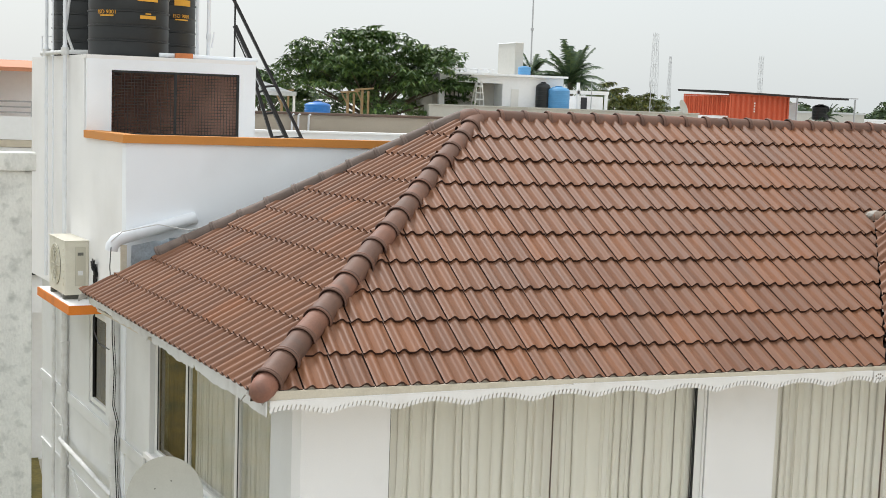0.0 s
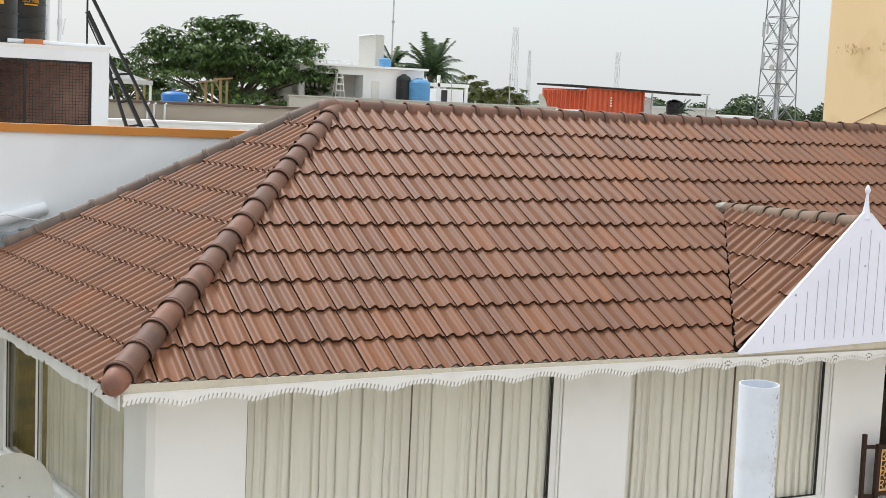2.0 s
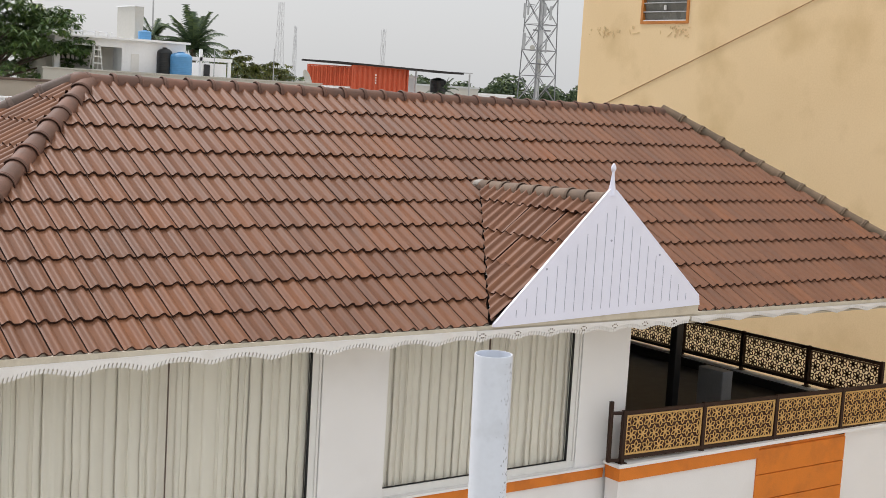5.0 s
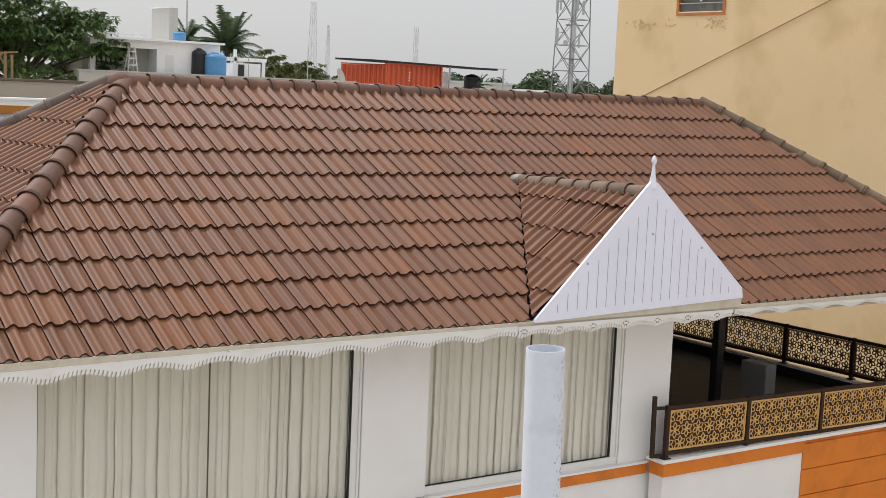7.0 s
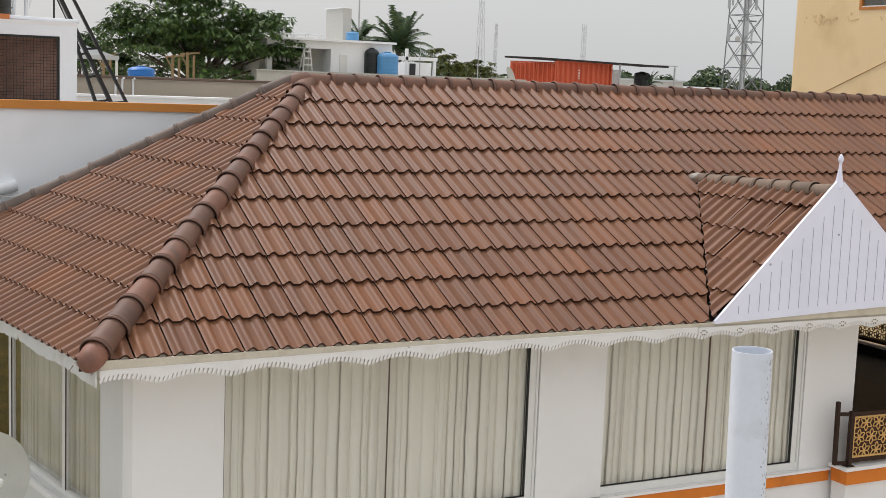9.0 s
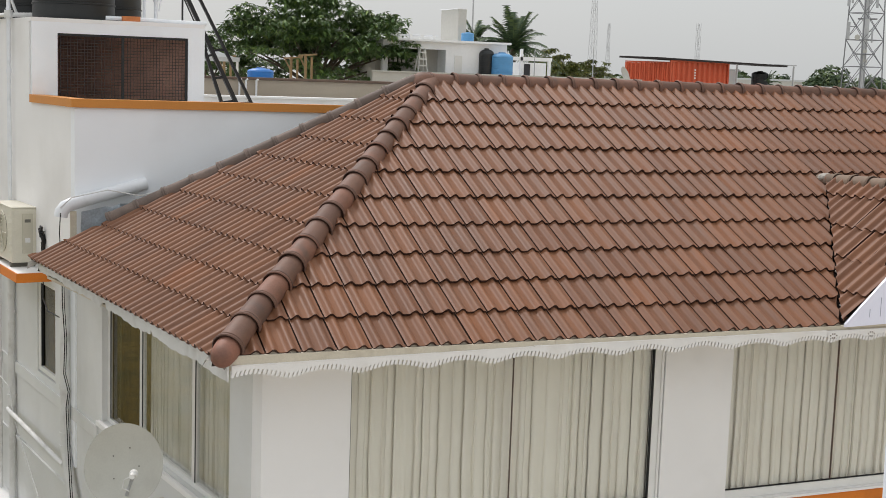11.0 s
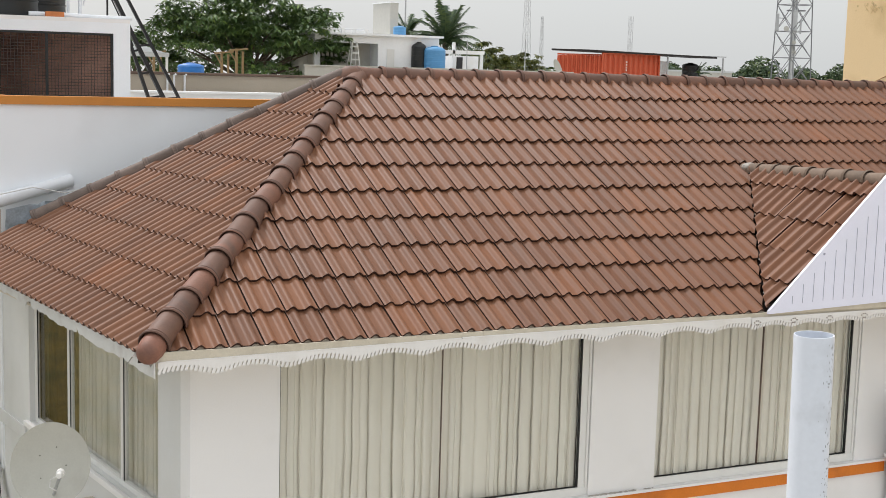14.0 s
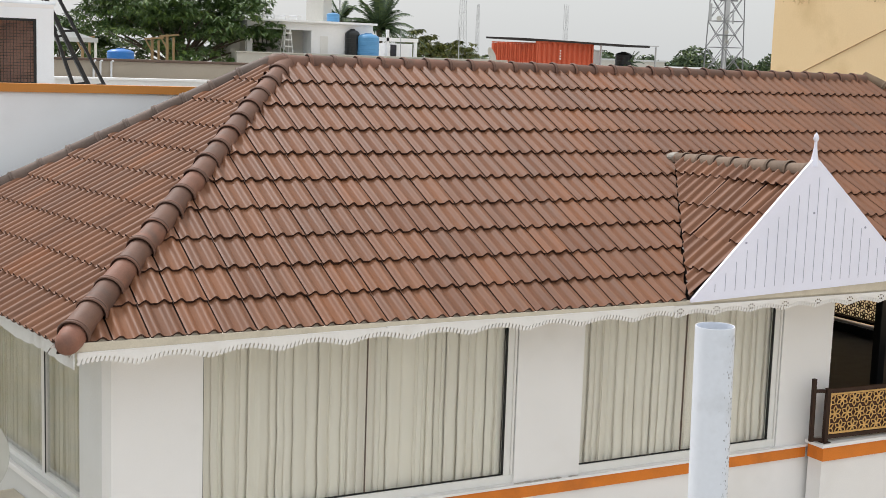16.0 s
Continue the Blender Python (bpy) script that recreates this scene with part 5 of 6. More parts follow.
for r_ in (0.27, 0.225, 0.18, 0.135, 0.09, 0.045):
    part("grille_ring", lathe(B(), [(r_ - 0.006, 0.006), (r_ + 0.006, 0.006), (r_ + 0.006, 0.016), (r_ - 0.006, 0.016), (r_ - 0.006, 0.006)], seg=32, axis=m), M_AC, ac)
for k in range(6):
    d_ = Vector((math.cos(k * math.pi / 3), math.sin(k * math.pi / 3), 0))
    part("grille_spoke", bar(B(), m @ (d_ * 0.04 + Vector((0, 0, 0.018))), m @ (d_ * 0.27 + Vector((0, 0, 0.018))), 0.008), M_AC, ac)
for k in range(6):
    part("louvre", sidebox(B(), A0 + 0.06, A0 + 0.16, 5.42 + k * 0.09, 5.45 + k * 0.09, O1 + 0.001, O1 + 0.006), M_AC, ac)
for a_ in (A0 + 0.1, A1 - 0.1):
    part("foot", sidebox(B(), a_ - 0.03, a_ + 0.03, 5.241, 5.299, O0, O1), M_AC_DARK, ac)
b = B()
rngc = random.Random(31)
for k in range(9):
    pts = []
    for i in range(9):
        f = i / 8
        pts.append(side(6.68 + rngc.uniform(-0.05, 0.05), 5.78 - 0.52 * f + rngc.uniform(-0.05, 0.05), 0.11 - 0.06 * math.sin(math.pi * f) + rngc.uniform(-0.04, 0.04)))
    tube(b, pts, rngc.uniform(0.008, 0.018), 6)
single("insulated_tubes", b, M_CABLE, "tangle of black insulated tubes behind the unit", "tube", smooth=True)

# big drain pipe, flashing and cables
b = B()
drain = [Vector((0.53, 5.98, 6.46)), Vector((0.02, 5.9, 6.33)), Vector((-0.35, 5.82, 6.235)), Vector((-0.435, 5.80, 6.20)), Vector((-0.475, 5.79, 6.145)), Vector((-0.485, 5.79, 6.085))]
tube(b, drain, 0.075, 16, radii=[0.075, 0.075, 0.078, 0.08, 0.08, 0.078])
single("drain_pipe", b, M_PVC, "fat white drain pipe bending down from the wall", "pipe", smooth=True)
b = B()
p_ = side(5.65, 0, 0.09)
tube(b, [p_ + Vector((0, 0, 5.45)), p_ + Vector((0, 0, 3.2)), p_ + Vector((0.02, -0.1, 2.97)) , p_ + Vector((0.09, -0.55, 2.3)), p_ + Vector((0.10, -0.6, 1.9)), p_ + Vector((0.10, -0.6, 0.0))], 0.062, 14)
for z_ in (3.95, 3.36, 3.2):
    rod(b, p_ + Vector((0, 0, z_)), p_ + Vector((0, 0, z_ + 0.05)), 0.07, seg=14)
single("down_pipe", b, M_PVC_OLD, "grey-white plastic down pipe on the side wall", "pipe", smooth=True)
for a_, r_ in ((8.43, 0.05), (9.11, 0.028)):
    b = B()
    p_ = side(a_, 0, 0.06)
    tube(b, [p_, p_ + Vector((0, 0, 5.12))], r_, 10)
    for z_ in (1.5, 3.2, 4.4):
        rod(b, p_ + Vector((0, 0, z_)), p_ + Vector((0, 0, z_ + 0.05)), r_ * 1.3, seg=10)
    single("down_pipe", b, M_PVC_OLD, "thin grey-white plastic pipe on the side wall", "pipe", "side wall pipes", smooth=True)
b = B()
tube(b, [side(8.5, 3.03, 0.10), side(8.37, 3.025, 0.11), side(5.9, 3.0, 0.12), side(5.7, 2.98, 0.1)], 0.033, 10)
single("branch_pipe", b, M_PVC_OLD, "sloping grey-white branch pipe on the side wall", "pipe", smooth=True)
b = B()
pts = [Vector((-0.50, 5.68, 6.14)), Vector((-0.52, 5.62, 5.92)), side(5.45, 5.38, 0.18), side(5.40, 5.05, 0.19), side(5.37, 4.6, 0.17), side(5.35, 4.2, 0.19), side(5.27, 4.0, 0.16), side(5.29, 3.8, 0.18), side(5.25, 3.3, 0.17), side(5.12, 2.8, 0.18), side(5.05, 2.1, 0.16)]
tube(b, pts, 0.0065, 6)
tube(b, [p + Vector((0.02, -0.02, 0.01 * (i % 3))) for i, p in enumerate(pts[2:])], 0.005, 6)
tube(b, [side(6.4, 5.15, 0.15), side(6.35, 4.95, 0.17), side(6.0, 4.85, 0.2), side(5.5, 4.86, 0.2)], 0.008, 6)
single("hanging_cable", b, M_CABLE, "bundle of black cables hanging down the side wall", "cable", smooth=True)
b = B()
tube(b, [side(9.2, 3.4, 0.08), side(8.4, 3.35, 0.1), side(8.2, 3.0, 0.1), side(6.9, 2.3, 0.12), side(5.6, 1.4, 0.12)], 0.007, 6)
single("thin_cable", b, M_PVC_OLD, "thin grey cable strung along the wall", "cable", smooth=True)
b = B()
tube(b, [Vector((-0.5, 5.72, 6.20)), Vector((-0.37, 5.70, 6.32)), Vector((0.05, 5.78, 6.40)), Vector((0.40, 5.68, 6.34)), Vector((0.62, 5.2, 6.45))], 0.008, 6)
single("thin_cable", b, M_PVC_OLD, "thin grey cable looped over the drain pipe", "cable", smooth=True)
b = B()
rngf = random.Random(77)
g = [[b.verts.new(Vector((-0.27 + 0.62 * i / 7, 5.68 - 0.05 * i / 7 + 0.03 * math.sin(i * 1.9 + j * 1.3), 5.90 + 0.26 * i / 7 + (0.24 - 0.015 * i) * j / 4 + rngf.uniform(-0.02, 0.02) - (0.05 if j == 0 and i % 3 == 1 else 0)))) for i in range(8)] for j in range(5)]
for j in range(4):
    for i in range(7):
        b.faces.new((g[j][i], g[j][i + 1], g[j + 1][i + 1], g[j + 1][i]))
bmesh.ops.solidify(b, geom=b.faces[:], thickness=0.006)
single("torn_flashing", b, M_FOIL, "torn crumpled grey metal flashing beside the roof", "flashing", smooth=True)
b = B()
box(b, (-0.38, 5.76, 5.55), (-0.31, 5.80, 6.15))
single("wooden_batten", b, M_CREAM, "short pale upright board under the drain pipe", "board")

# ---- satellite dish ----
dish = thing("satellite_dish", "grey offset satellite dish on a bracket by the side window", "satellite dish", (-0.45, 1.3, 3.54))
DC = Vector((-0.475, 1.22, 4.425))
aim = Vector((-0.30, -0.86, 0.32)).normalized()
m = frame_from(DC, DC + aim)
m.translation = DC
R_ = 0.345
prof = [(R_ * k / 8, 0.10 * (k / 8) ** 2) for k in range(9)] + [(R_ + 0.006, 0.104), (R_ + 0.006, 0.094)] + [(R_ * k / 8, 0.10 * (k / 8) ** 2 - 0.008) for k in range(8, -1, -1)]
part("reflector", lathe(B(), prof, seg=48, axis=m @ Matrix.Diagonal((0.95, 1.03, 1, 1))), M_DISH, dish, smooth=True)
low = m @ Vector((0.0, -0.30, 0.08))
dn = Vector((0.03, -0.10, -0.34))
part("feed_arm", tube(B(), [DC + Vector((0.02, 0.1, -0.34)), DC + aim * 0.06 + Vector((0.0, -0.02, -0.30)), DC + aim * 0.36 + Vector((0.122, 0, -0.115))], 0.014, 8), M_GALV, dish, smooth=True)
hd = DC + aim * 0.37 + Vector((0.125, 0, -0.10))
horn_dir = (Vector((0, 0, 0.35)) - aim).normalized() * 0.01
part("feed_horn", lathe(B(), [(0.0, -0.07), (0.022, -0.068), (0.026, -0.02), (0.034, -0.015), (0.036, 0.03), (0.0, 0.034)], seg=16, axis=frame_from(hd - horn_dir, hd + horn_dir)), M_FRAME, dish, smooth=True)
part("feed_cable", tube(B(), [hd + Vector((-0.01, 0.03, -0.02)), hd + Vector((-0.07, 0.05, -0.06)), hd + Vector((-0.08, 0.06, -0.13)), hd + Vector((-0.02, 0.08, -0.17))], 0.006, 6), M_PVC_OLD, dish, smooth=True)
part("mast", rod(B(), (-0.39, 1.40, 3.54), (-0.43, 1.38, 4.45), 0.02), M_GALV, dish)
part("brace", rod(B(), (-0.09, 1.10, 3.54), (-0.39, 1.36, 4.05), 0.012), M_GALV, dish)
part("brace", rod(B(), (-0.19, 1.75, 3.54), (-0.40, 1.40, 4.10), 0.012), M_GALV, dish)
part("back_plate", mbox(B(), m @ Matrix.Translation((0, 0, -0.02)), (0.16, 0.2, 0.02)), M_GALV, dish)
for k in range(5):
    q_ = m @ Vector((0.12 * math.cos(k * 1.3), 0.16 * math.sin(k * 1.3), 0.032))
    part("bolt", rod(B(), q_, q_ + aim * 0.006, 0.007, seg=6), M_AC_DARK, dish)

# ---- concrete wall post near the camera ----
b = B()
box(b, (-5.5, 4.0, 0.0), (-1.47, 4.25, 7.11), 0.012)
cpost = tagged(part("boundary_wall", b, M_CONCRETE, None), "weathered grey concrete wall end with a cap", "wall", kind="structure")
b = B()
box(b, (-5.5, 3.96, 7.112), (-1.43, 4.29, 7.30), 0.015)
part("wall_cap", b, M_CONCRETE, cpost)

# small white slab box low on the side wall
part("low_ledge", sidebox(B(), 7.8, 9.2, 1.35, 1.72, 0.002, 0.45, 0.01), M_WHITE_OLD_SHADE, house)

# gilded finial of a gate post below
M_GILT = mat("blackened_gold_paint", (0.50, 0.26, 0.05), 0.45, 0.45, 14, 60, 0.6, stain=(0.05, 0.03, 0.02), stain_amt=0.8, stain_scale=9)
finial = thing("gate_post", "stone gate post with a blackened gold finial", "post", (-1.90, 1.5, 0))
part("post", box(B(), (-2.04, 1.36, 0.0), (-1.76, 1.64, 4.12), 0.015), M_CONCRETE, finial)
part("finial", lathe(B(), [(0.10, 0.0), (0.13, 0.06), (0.12, 0.14), (0.07, 0.24), (0.04, 0.30), (0.045, 0.34), (0.0, 0.38)], (-1.90, 1.5, 4.12), 20), M_GILT, finial, smooth=True)

# ---- yellow building ----
M_LOUVRE = mat("smoky_louvre_glass", (0.16, 0.16, 0.145), 0.25, 0.2, 3, 40, 0.05, spec=0.5)
yel = thing("yellow_building", "tall ochre-yellow rendered building with stains and a small window", "building", (22, 3, 0))
YX = 19.0
WY0, WY1, WZ0, WZ1 = 10.062, 11.518, 9.702, 10.43
part("wall", box(B(), (YX, -7.5, 0.0), (YX + 0.25, WY0, 15.5)), M_YELLOW, yel)
part("wall", box(B(), (YX, WY1, 0.0), (YX + 0.25, 13.468, 15.5)), M_YELLOW, yel)
part("wall", box(B(), (YX, WY0, 0.0), (YX + 0.25, WY1, WZ0)), M_YELLOW, yel)
part("wall", box(B(), (YX, WY0, WZ1), (YX + 0.25, WY1, 15.5)), M_YELLOW, yel)
part("wall", box(B(), (YX + 0.25, 13.184, 0.0), (26.0, 13.468, 15.5)), M_YELLOW, yel)
part("roof", box(B(), (YX - 0.05, -7.5, 15.5), (26.0, 13.493, 15.65)), M_YELLOW, yel)
yw = part("window_frame", frame_rect(B(), lambda bm, a0, a1, z0, z1, d0, d1: box(bm, (YX + d0, a0, z0), (YX + d1, a1, z1)), WY0, WY1, WZ0, WZ1, 0.07, 0.07, 0.06, 0.06, -0.02, 0.08), M_WOOD, yel, "varnished orange-brown wooden window frame")
for k in range(3):
    part("louvre_pane", mbox(B(), Matrix.Translation((YX + 0.05, (WY0 + WY1) / 2, WZ0 + 0.165 + k * 0.195)) @ Matrix.Rotation(radians(-18), 4, "Y"), (0.012, WY1 - WY0 - 0.15, 0.195)), M_LOUVRE, yw)
for z_ in (WZ0 + 0.26, WZ0 + 0.455):
    part("window_bar", rod(B(), (YX - 0.005, WY0 + 0.06, z_), (YX - 0.005, WY1 - 0.06, z_), 0.012, seg=6), M_GALV, yw)
part("window_catch", box(B(), (YX - 0.02, (WY0 + WY1) / 2 - 0.02, WZ0 + 0.30), (YX + 0.02, (WY0 + WY1) / 2 + 0.02, WZ0 + 0.40)), M_FRAME, yw)
part("inner_sill", box(B(), (YX - 0.012, WY0 + 0.071, WZ0 + 0.061), (YX + 0.03, WY1 - 0.071, WZ0 + 0.085)), M_FRAME, yw)
part("dark_inside", box(B(), (YX + 0.13, WY0 + 0.05, WZ0 + 0.05), (YX + 0.15, WY1 - 0.05, WZ1 - 0.05)), M_FARDARK, yw)
b = B()
rngs = random.Random(21)
for cy, cz, sp_, n_ in ((12.567, 9.529, 0.33, 26), (10.284, 9.529, 0.14, 16), (10.346, 9.628, 0.24, 12)):
    for i in range(n_):
        y_, z_ = cy + rngs.gauss(0, sp_), cz + rngs.gauss(0, 0.06)
        if z_ > 9.677:
            continue
        bmesh.ops.create_circle(b, cap_ends=True, segments=7, radius=rngs.uniform(0.008, 0.04), matrix=Matrix.Translation((YX - 0.002 - 0.0004 * (len(b.faces) % 60), y_, z_)) @ Matrix.Rotation(radians(-90), 4, "Y") @ Matrix.Diagonal((rngs.uniform(0.5, 1.6), 1, 1, 1)))
for cy, cz, n_ in ((12.629, 9.578, 5), (11.95, 9.554, 2), (10.309, 9.504, 3)):
    for i in range(n_):
        p_ = Vector((YX - 0.004, cy + rngs.gauss(0, 0.3), cz + rngs.gauss(0, 0.03)))
        q_ = p_ + Vector((0, rngs.gauss(0, 0.08), -rngs.uniform(0.03, 0.16)))
        tube(b, [p_, p_.lerp(q_, 0.5) + Vector((0, rngs.gauss(0, 0.03), 0)), q_], 0.007, 5)
tagged(part("stain", b, M_STAIN, yel, "brown water stains"), kind="stuff")
M_CREAMCABLE = mat("tan_cable", (0.36, 0.21, 0.10), 0.7, 0.1, 5, 40, 0.1)
b = B()
tube(b, [(18.995, 12.999, 7.69), (18.985, 9.791, 8.937), (18.985, 7.323, 9.911), (18.995, 2.387, 11.911)], 0.009, 6)
single("overhead_cable", b, M_CREAMCABLE, "thin brown cable strung past the yellow wall", "cable", smooth=True)

# ---- plants ----


def leaves(name, parent, material, spots, per, spread, size, seed, flat=0.7, kind="stuff", droop=0.0):
    """Many small pointed leaves scattered round spots (centre, radius)."""
    rng = np.random.RandomState(seed)
    vs, fs = [], []
    for c, r in spots:
        n = max(6, int(per * r * r))
        d = rng.normal(size=(n, 3))
        d /= np.linalg.norm(d, axis=1)[:, None]
        rad = r * (0.45 + 0.62 * rng.rand(n) ** 0.6)
        p = np.array(c) + d * rad[:, None] * np.array((1, 1, flat))
        for i in range(n):
            ax = rng.normal(size=3)
            ax[2] = ax[2] * 0.5 - droop
            ax /= np.linalg.norm(ax)
            side_ = np.cross(ax, d[i] + rng.normal(size=3) * 0.5)
            side_ /= np.linalg.norm(side_) + 1e-6
            L, W = size * rng.uniform(0.6, 1.4), size * rng.uniform(0.22, 0.42)
            b0 = len(vs)
            q = p[i]
            vs += [tuple(q - ax * L / 2), tuple(q + side_ * W), tuple(q + ax * L / 2), tuple(q - side_ * W)]
            fs.append((b0, b0 + 1, b0 + 2, b0 + 3))
    me = bpy.data.meshes.new(name)
    me.from_pydata(vs, [], fs)
    me.materials.append(material)
    ob = new(name, me)
    if parent is not None:
        ob.parent, ob.matrix_parent_inverse = parent, world_of(parent).inverted()
    return tagged(ob, kind=kind)


def rosettes(name, parent, material, spots, per, size, seed):
    """Tufts of drooping pointed leaves over the upper sides of flattened clumps (centre, radius, flatness)."""
    rng = np.random.RandomState(seed)
    vs, fs = [], []
    for c, r, flat in spots:
        for _ in range(max(5, int(per * r * r))):
            d = rng.normal(size=3)
            d[2] = abs(d[2]) * 0.9 - 0.25
            d /= np.linalg.norm(d)
            q = np.array(c) + d * r * (0.55 + 0.5 * rng.rand()) * np.array((1, 1, flat))
            for k in range(rng.randint(6, 10)):
                a_ = 6.283 * rng.rand()
                ax = np.array((math.cos(a_), math.sin(a_), rng.uniform(-0.9, 0.35)))
                ax /= np.linalg.norm(ax)
                sd_ = np.cross(ax, (0, 0, 1.0))
                sd_ /= np.linalg.norm(sd_) + 1e-6
                L = size * rng.uniform(0.6, 1.3)
                W = L * rng.uniform(0.16, 0.24)
                b0 = len(vs)
                droop = np.array((0, 0, -0.22 * L))
                vs += [tuple(q), tuple(q + ax * L * 0.5 + sd_ * W), tuple(q + ax * L + droop), tuple(q + ax * L * 0.5 - sd_ * W)]
                fs.append((b0, b0 + 1, b0 + 2, b0 + 3))
    me = bpy.data.meshes.new(name)
    me.from_pydata(vs, [], fs)
    me.materials.append(material)
    ob = new(name, me)
    ob.parent, ob.matrix_parent_inverse = parent, world_of(parent).inverted()
    return tagged(ob, kind="stuff")


def tree(label, base, top, crown_c, crown_r, seed, material, clumps=60, per=60, leaf=0.2, group="", trunk_r=0.22, skirt=0.35):
    """A tapered trunk that forks low into spreading limbs, under a broad, uneven crown of leaf tufts with gaps."""
    rng = random.Random(seed)
    t = thing("tree", label, "tree", base, group)
    bx, cc = Vector(base), Vector(crown_c)
    fork = Vector((cc.x * 0.7 + bx.x * 0.3, cc.y * 0.7 + bx.y * 0.3, top))
    part("trunk", tube(B(), [bx, bx.lerp(fork, 0.5) + Vector((0.15, 0, 0)), fork], trunk_r, 10, radii=[trunk_r * 1.3, trunk_r, trunk_r * 0.7]), M_BARK, t, smooth=True)
    spots = []
    for i in range(clumps):
        ang, out = 2 * math.pi * (i * 0.618 + rng.uniform(-0.08, 0.08)), math.sqrt((i + 0.6) / clumps)
        roof = math.sqrt(max(0.0, 1 - (out * 0.93) ** 2))
        low = roof - (0.8 + 0.7 * (1 - out)) if rng.random() > skirt else -0.98
        lift = low + (roof - low) * rng.random() ** 0.8
        p = cc + Vector((math.cos(ang) * out * crown_r[0], math.sin(ang) * out * crown_r[1], lift * crown_r[2] * rng.uniform(0.74, 1.1)))
        r = rng.uniform(0.13, 0.24) * min(crown_r[0], crown_r[2] * 1.7)
        spots.append((tuple(p), r, rng.uniform(0.4, 0.7)))
        if i % 6 == 1:
            mid = fork.lerp(p, 0.55) + Vector((rng.uniform(-0.2, 0.2), rng.uniform(-0.2, 0.2), rng.uniform(0.0, 0.3)))
            part("limb", tube(B(), [fork, mid, p], 0.05, 6, radii=[trunk_r * 0.3, trunk_r * 0.16, trunk_r * 0.05]), M_BARK, t, smooth=True)
    rosettes("crown", t, material, spots, per, leaf, seed)
    return t


def palm(label, base, top, r, seed, n=22, group="palms"):
    rng = random.Random(seed)
    t = thing("palm_tree", label, "palm tree", base, group)
    part("trunk", tube(B(), [base, ((base[0] + top[0]) / 2 + 0.1, base[1], (base[2] + top[2]) / 2), top], 0.15, 10, radii=[0.2, 0.15, 0.12]), M_BARK, t, smooth=True)
    T = Vector(top)
    for k in range(n):
        az, el = 2 * math.pi * k * 0.618 + rng.uniform(-0.2, 0.2), radians(rng.uniform(-10, 74))
        d = Vector((math.cos(az) * math.cos(el), math.sin(az) * math.cos(el), math.sin(el)))
        L = r * rng.uniform(0.85, 1.15)
        pts = [T + d * (L * f) + Vector((0, 0, -0.70 * L * f * f * math.cos(el))) for f in (0, 0.25, 0.5, 0.75, 1.0)]
        bm = B()
        tube(bm, pts, 0.02, 4, radii=[0.03, 0.025, 0.018, 0.012, 0.005])
        sd_ = d.cross(Vector((0, 0, 1)))
        sd_ = sd_.normalized() if sd_.length > 0.01 else Vector((1, 0, 0))
        m_ = 22
        for i in range(2, m_):
            f = i / m_
            j = min(3, int(f * 4))
            q = pts[j].lerp(pts[j + 1], f * 4 - j)
            fwd = (pts[j + 1] - pts[j]).normalized()
            ll = 0.30 * r * (1 - 0.55 * f) * rng.uniform(0.8, 1.1)
            for s in (-1, 1):
                tipv = q + (sd_ * s * 0.75 + fwd * 0.55 + Vector((0, 0, -0.35))) * ll
                w = fwd * 0.022 * r
                bm.faces.new([bm.verts.new(v) for v in (q - w, q + w, tipv)])
        tagged(part("frond", bm, M_PALM, t), kind="")
    return t


tree("broad dark green tree with a spreading uneven crown", (12.3, 37.5, 0), 7.3, (12.2, 37, 8.85), (3.35, 2.4, 1.75), 3, M_LEAF, clumps=165, per=80, leaf=0.22, trunk_r=0.24, skirt=0.6)
tree("smaller dark green tree behind the terrace", (8.6, 39, 0), 7.0, (8.4, 39, 8.1), (1.6, 1.4, 0.95), 5, M_LEAF, clumps=40, per=190, leaf=0.22, trunk_r=0.16)
tree("low round green tree between rooftops", (26.6, 46, 0), 7.2, (26.6, 46, 8.5), (1.25, 1.1, 0.85), 7, M_LEAF_YEL, clumps=40, per=260, leaf=0.2, group="low trees", trunk_r=0.12)
tree("low yellow-green tree between rooftops", (28.6, 46.5, 0), 7.0, (28.6, 46.5, 8.25), (1.05, 1.0, 0.8), 8, M_LEAF_YEL, clumps=34, per=260, leaf=0.2, group="low trees", trunk_r=0.12)
palm("coconut palm with drooping green fronds", (22.05, 41, 0), (22.05, 41, 9.1), 2.1, 2, 34)
palm("smaller coconut palm beside a taller one", (20.7, 42, 0), (20.7, 42, 9.45), 1.35, 6, 20)
palm("small palm by the container shed", (38.6, 46, 0), (38.6, 46, 8.0), 1.1, 9, 12)

# ---- the neighbour's rooftops behind ----


def simple_house(name, label, x0, x1, y0, y1, z, material, group="", openings=(), coping=None, at=None):
    t = thing(name, label, "building", ((x0 + x1) / 2, (y0 + y1) / 2, 0), group)
    part("wall", box(B(), (x0, y0, 0), (x1, y1, z)), material, t)
    part("roof_edge", box(B(), (x0 - 0.06, y0 - 0.06, z), (x1 + 0.06, y1 + 0.06, z + 0.1)), coping or material, t)
    for ox0, ox1, oz0, oz1 in openings:
        w = part("window", box(B(), (ox0, y0 - 0.02, oz0), (ox1, y0 - 0.001, oz1)), M_FRAME, t)
        part("pane", box(B(), (ox0 + 0.05, y0 - 0.03, oz0 + 0.05), (ox1 - 0.05, y0 - 0.021, oz1 - 0.05)), M_FARDARK, w)
    return t


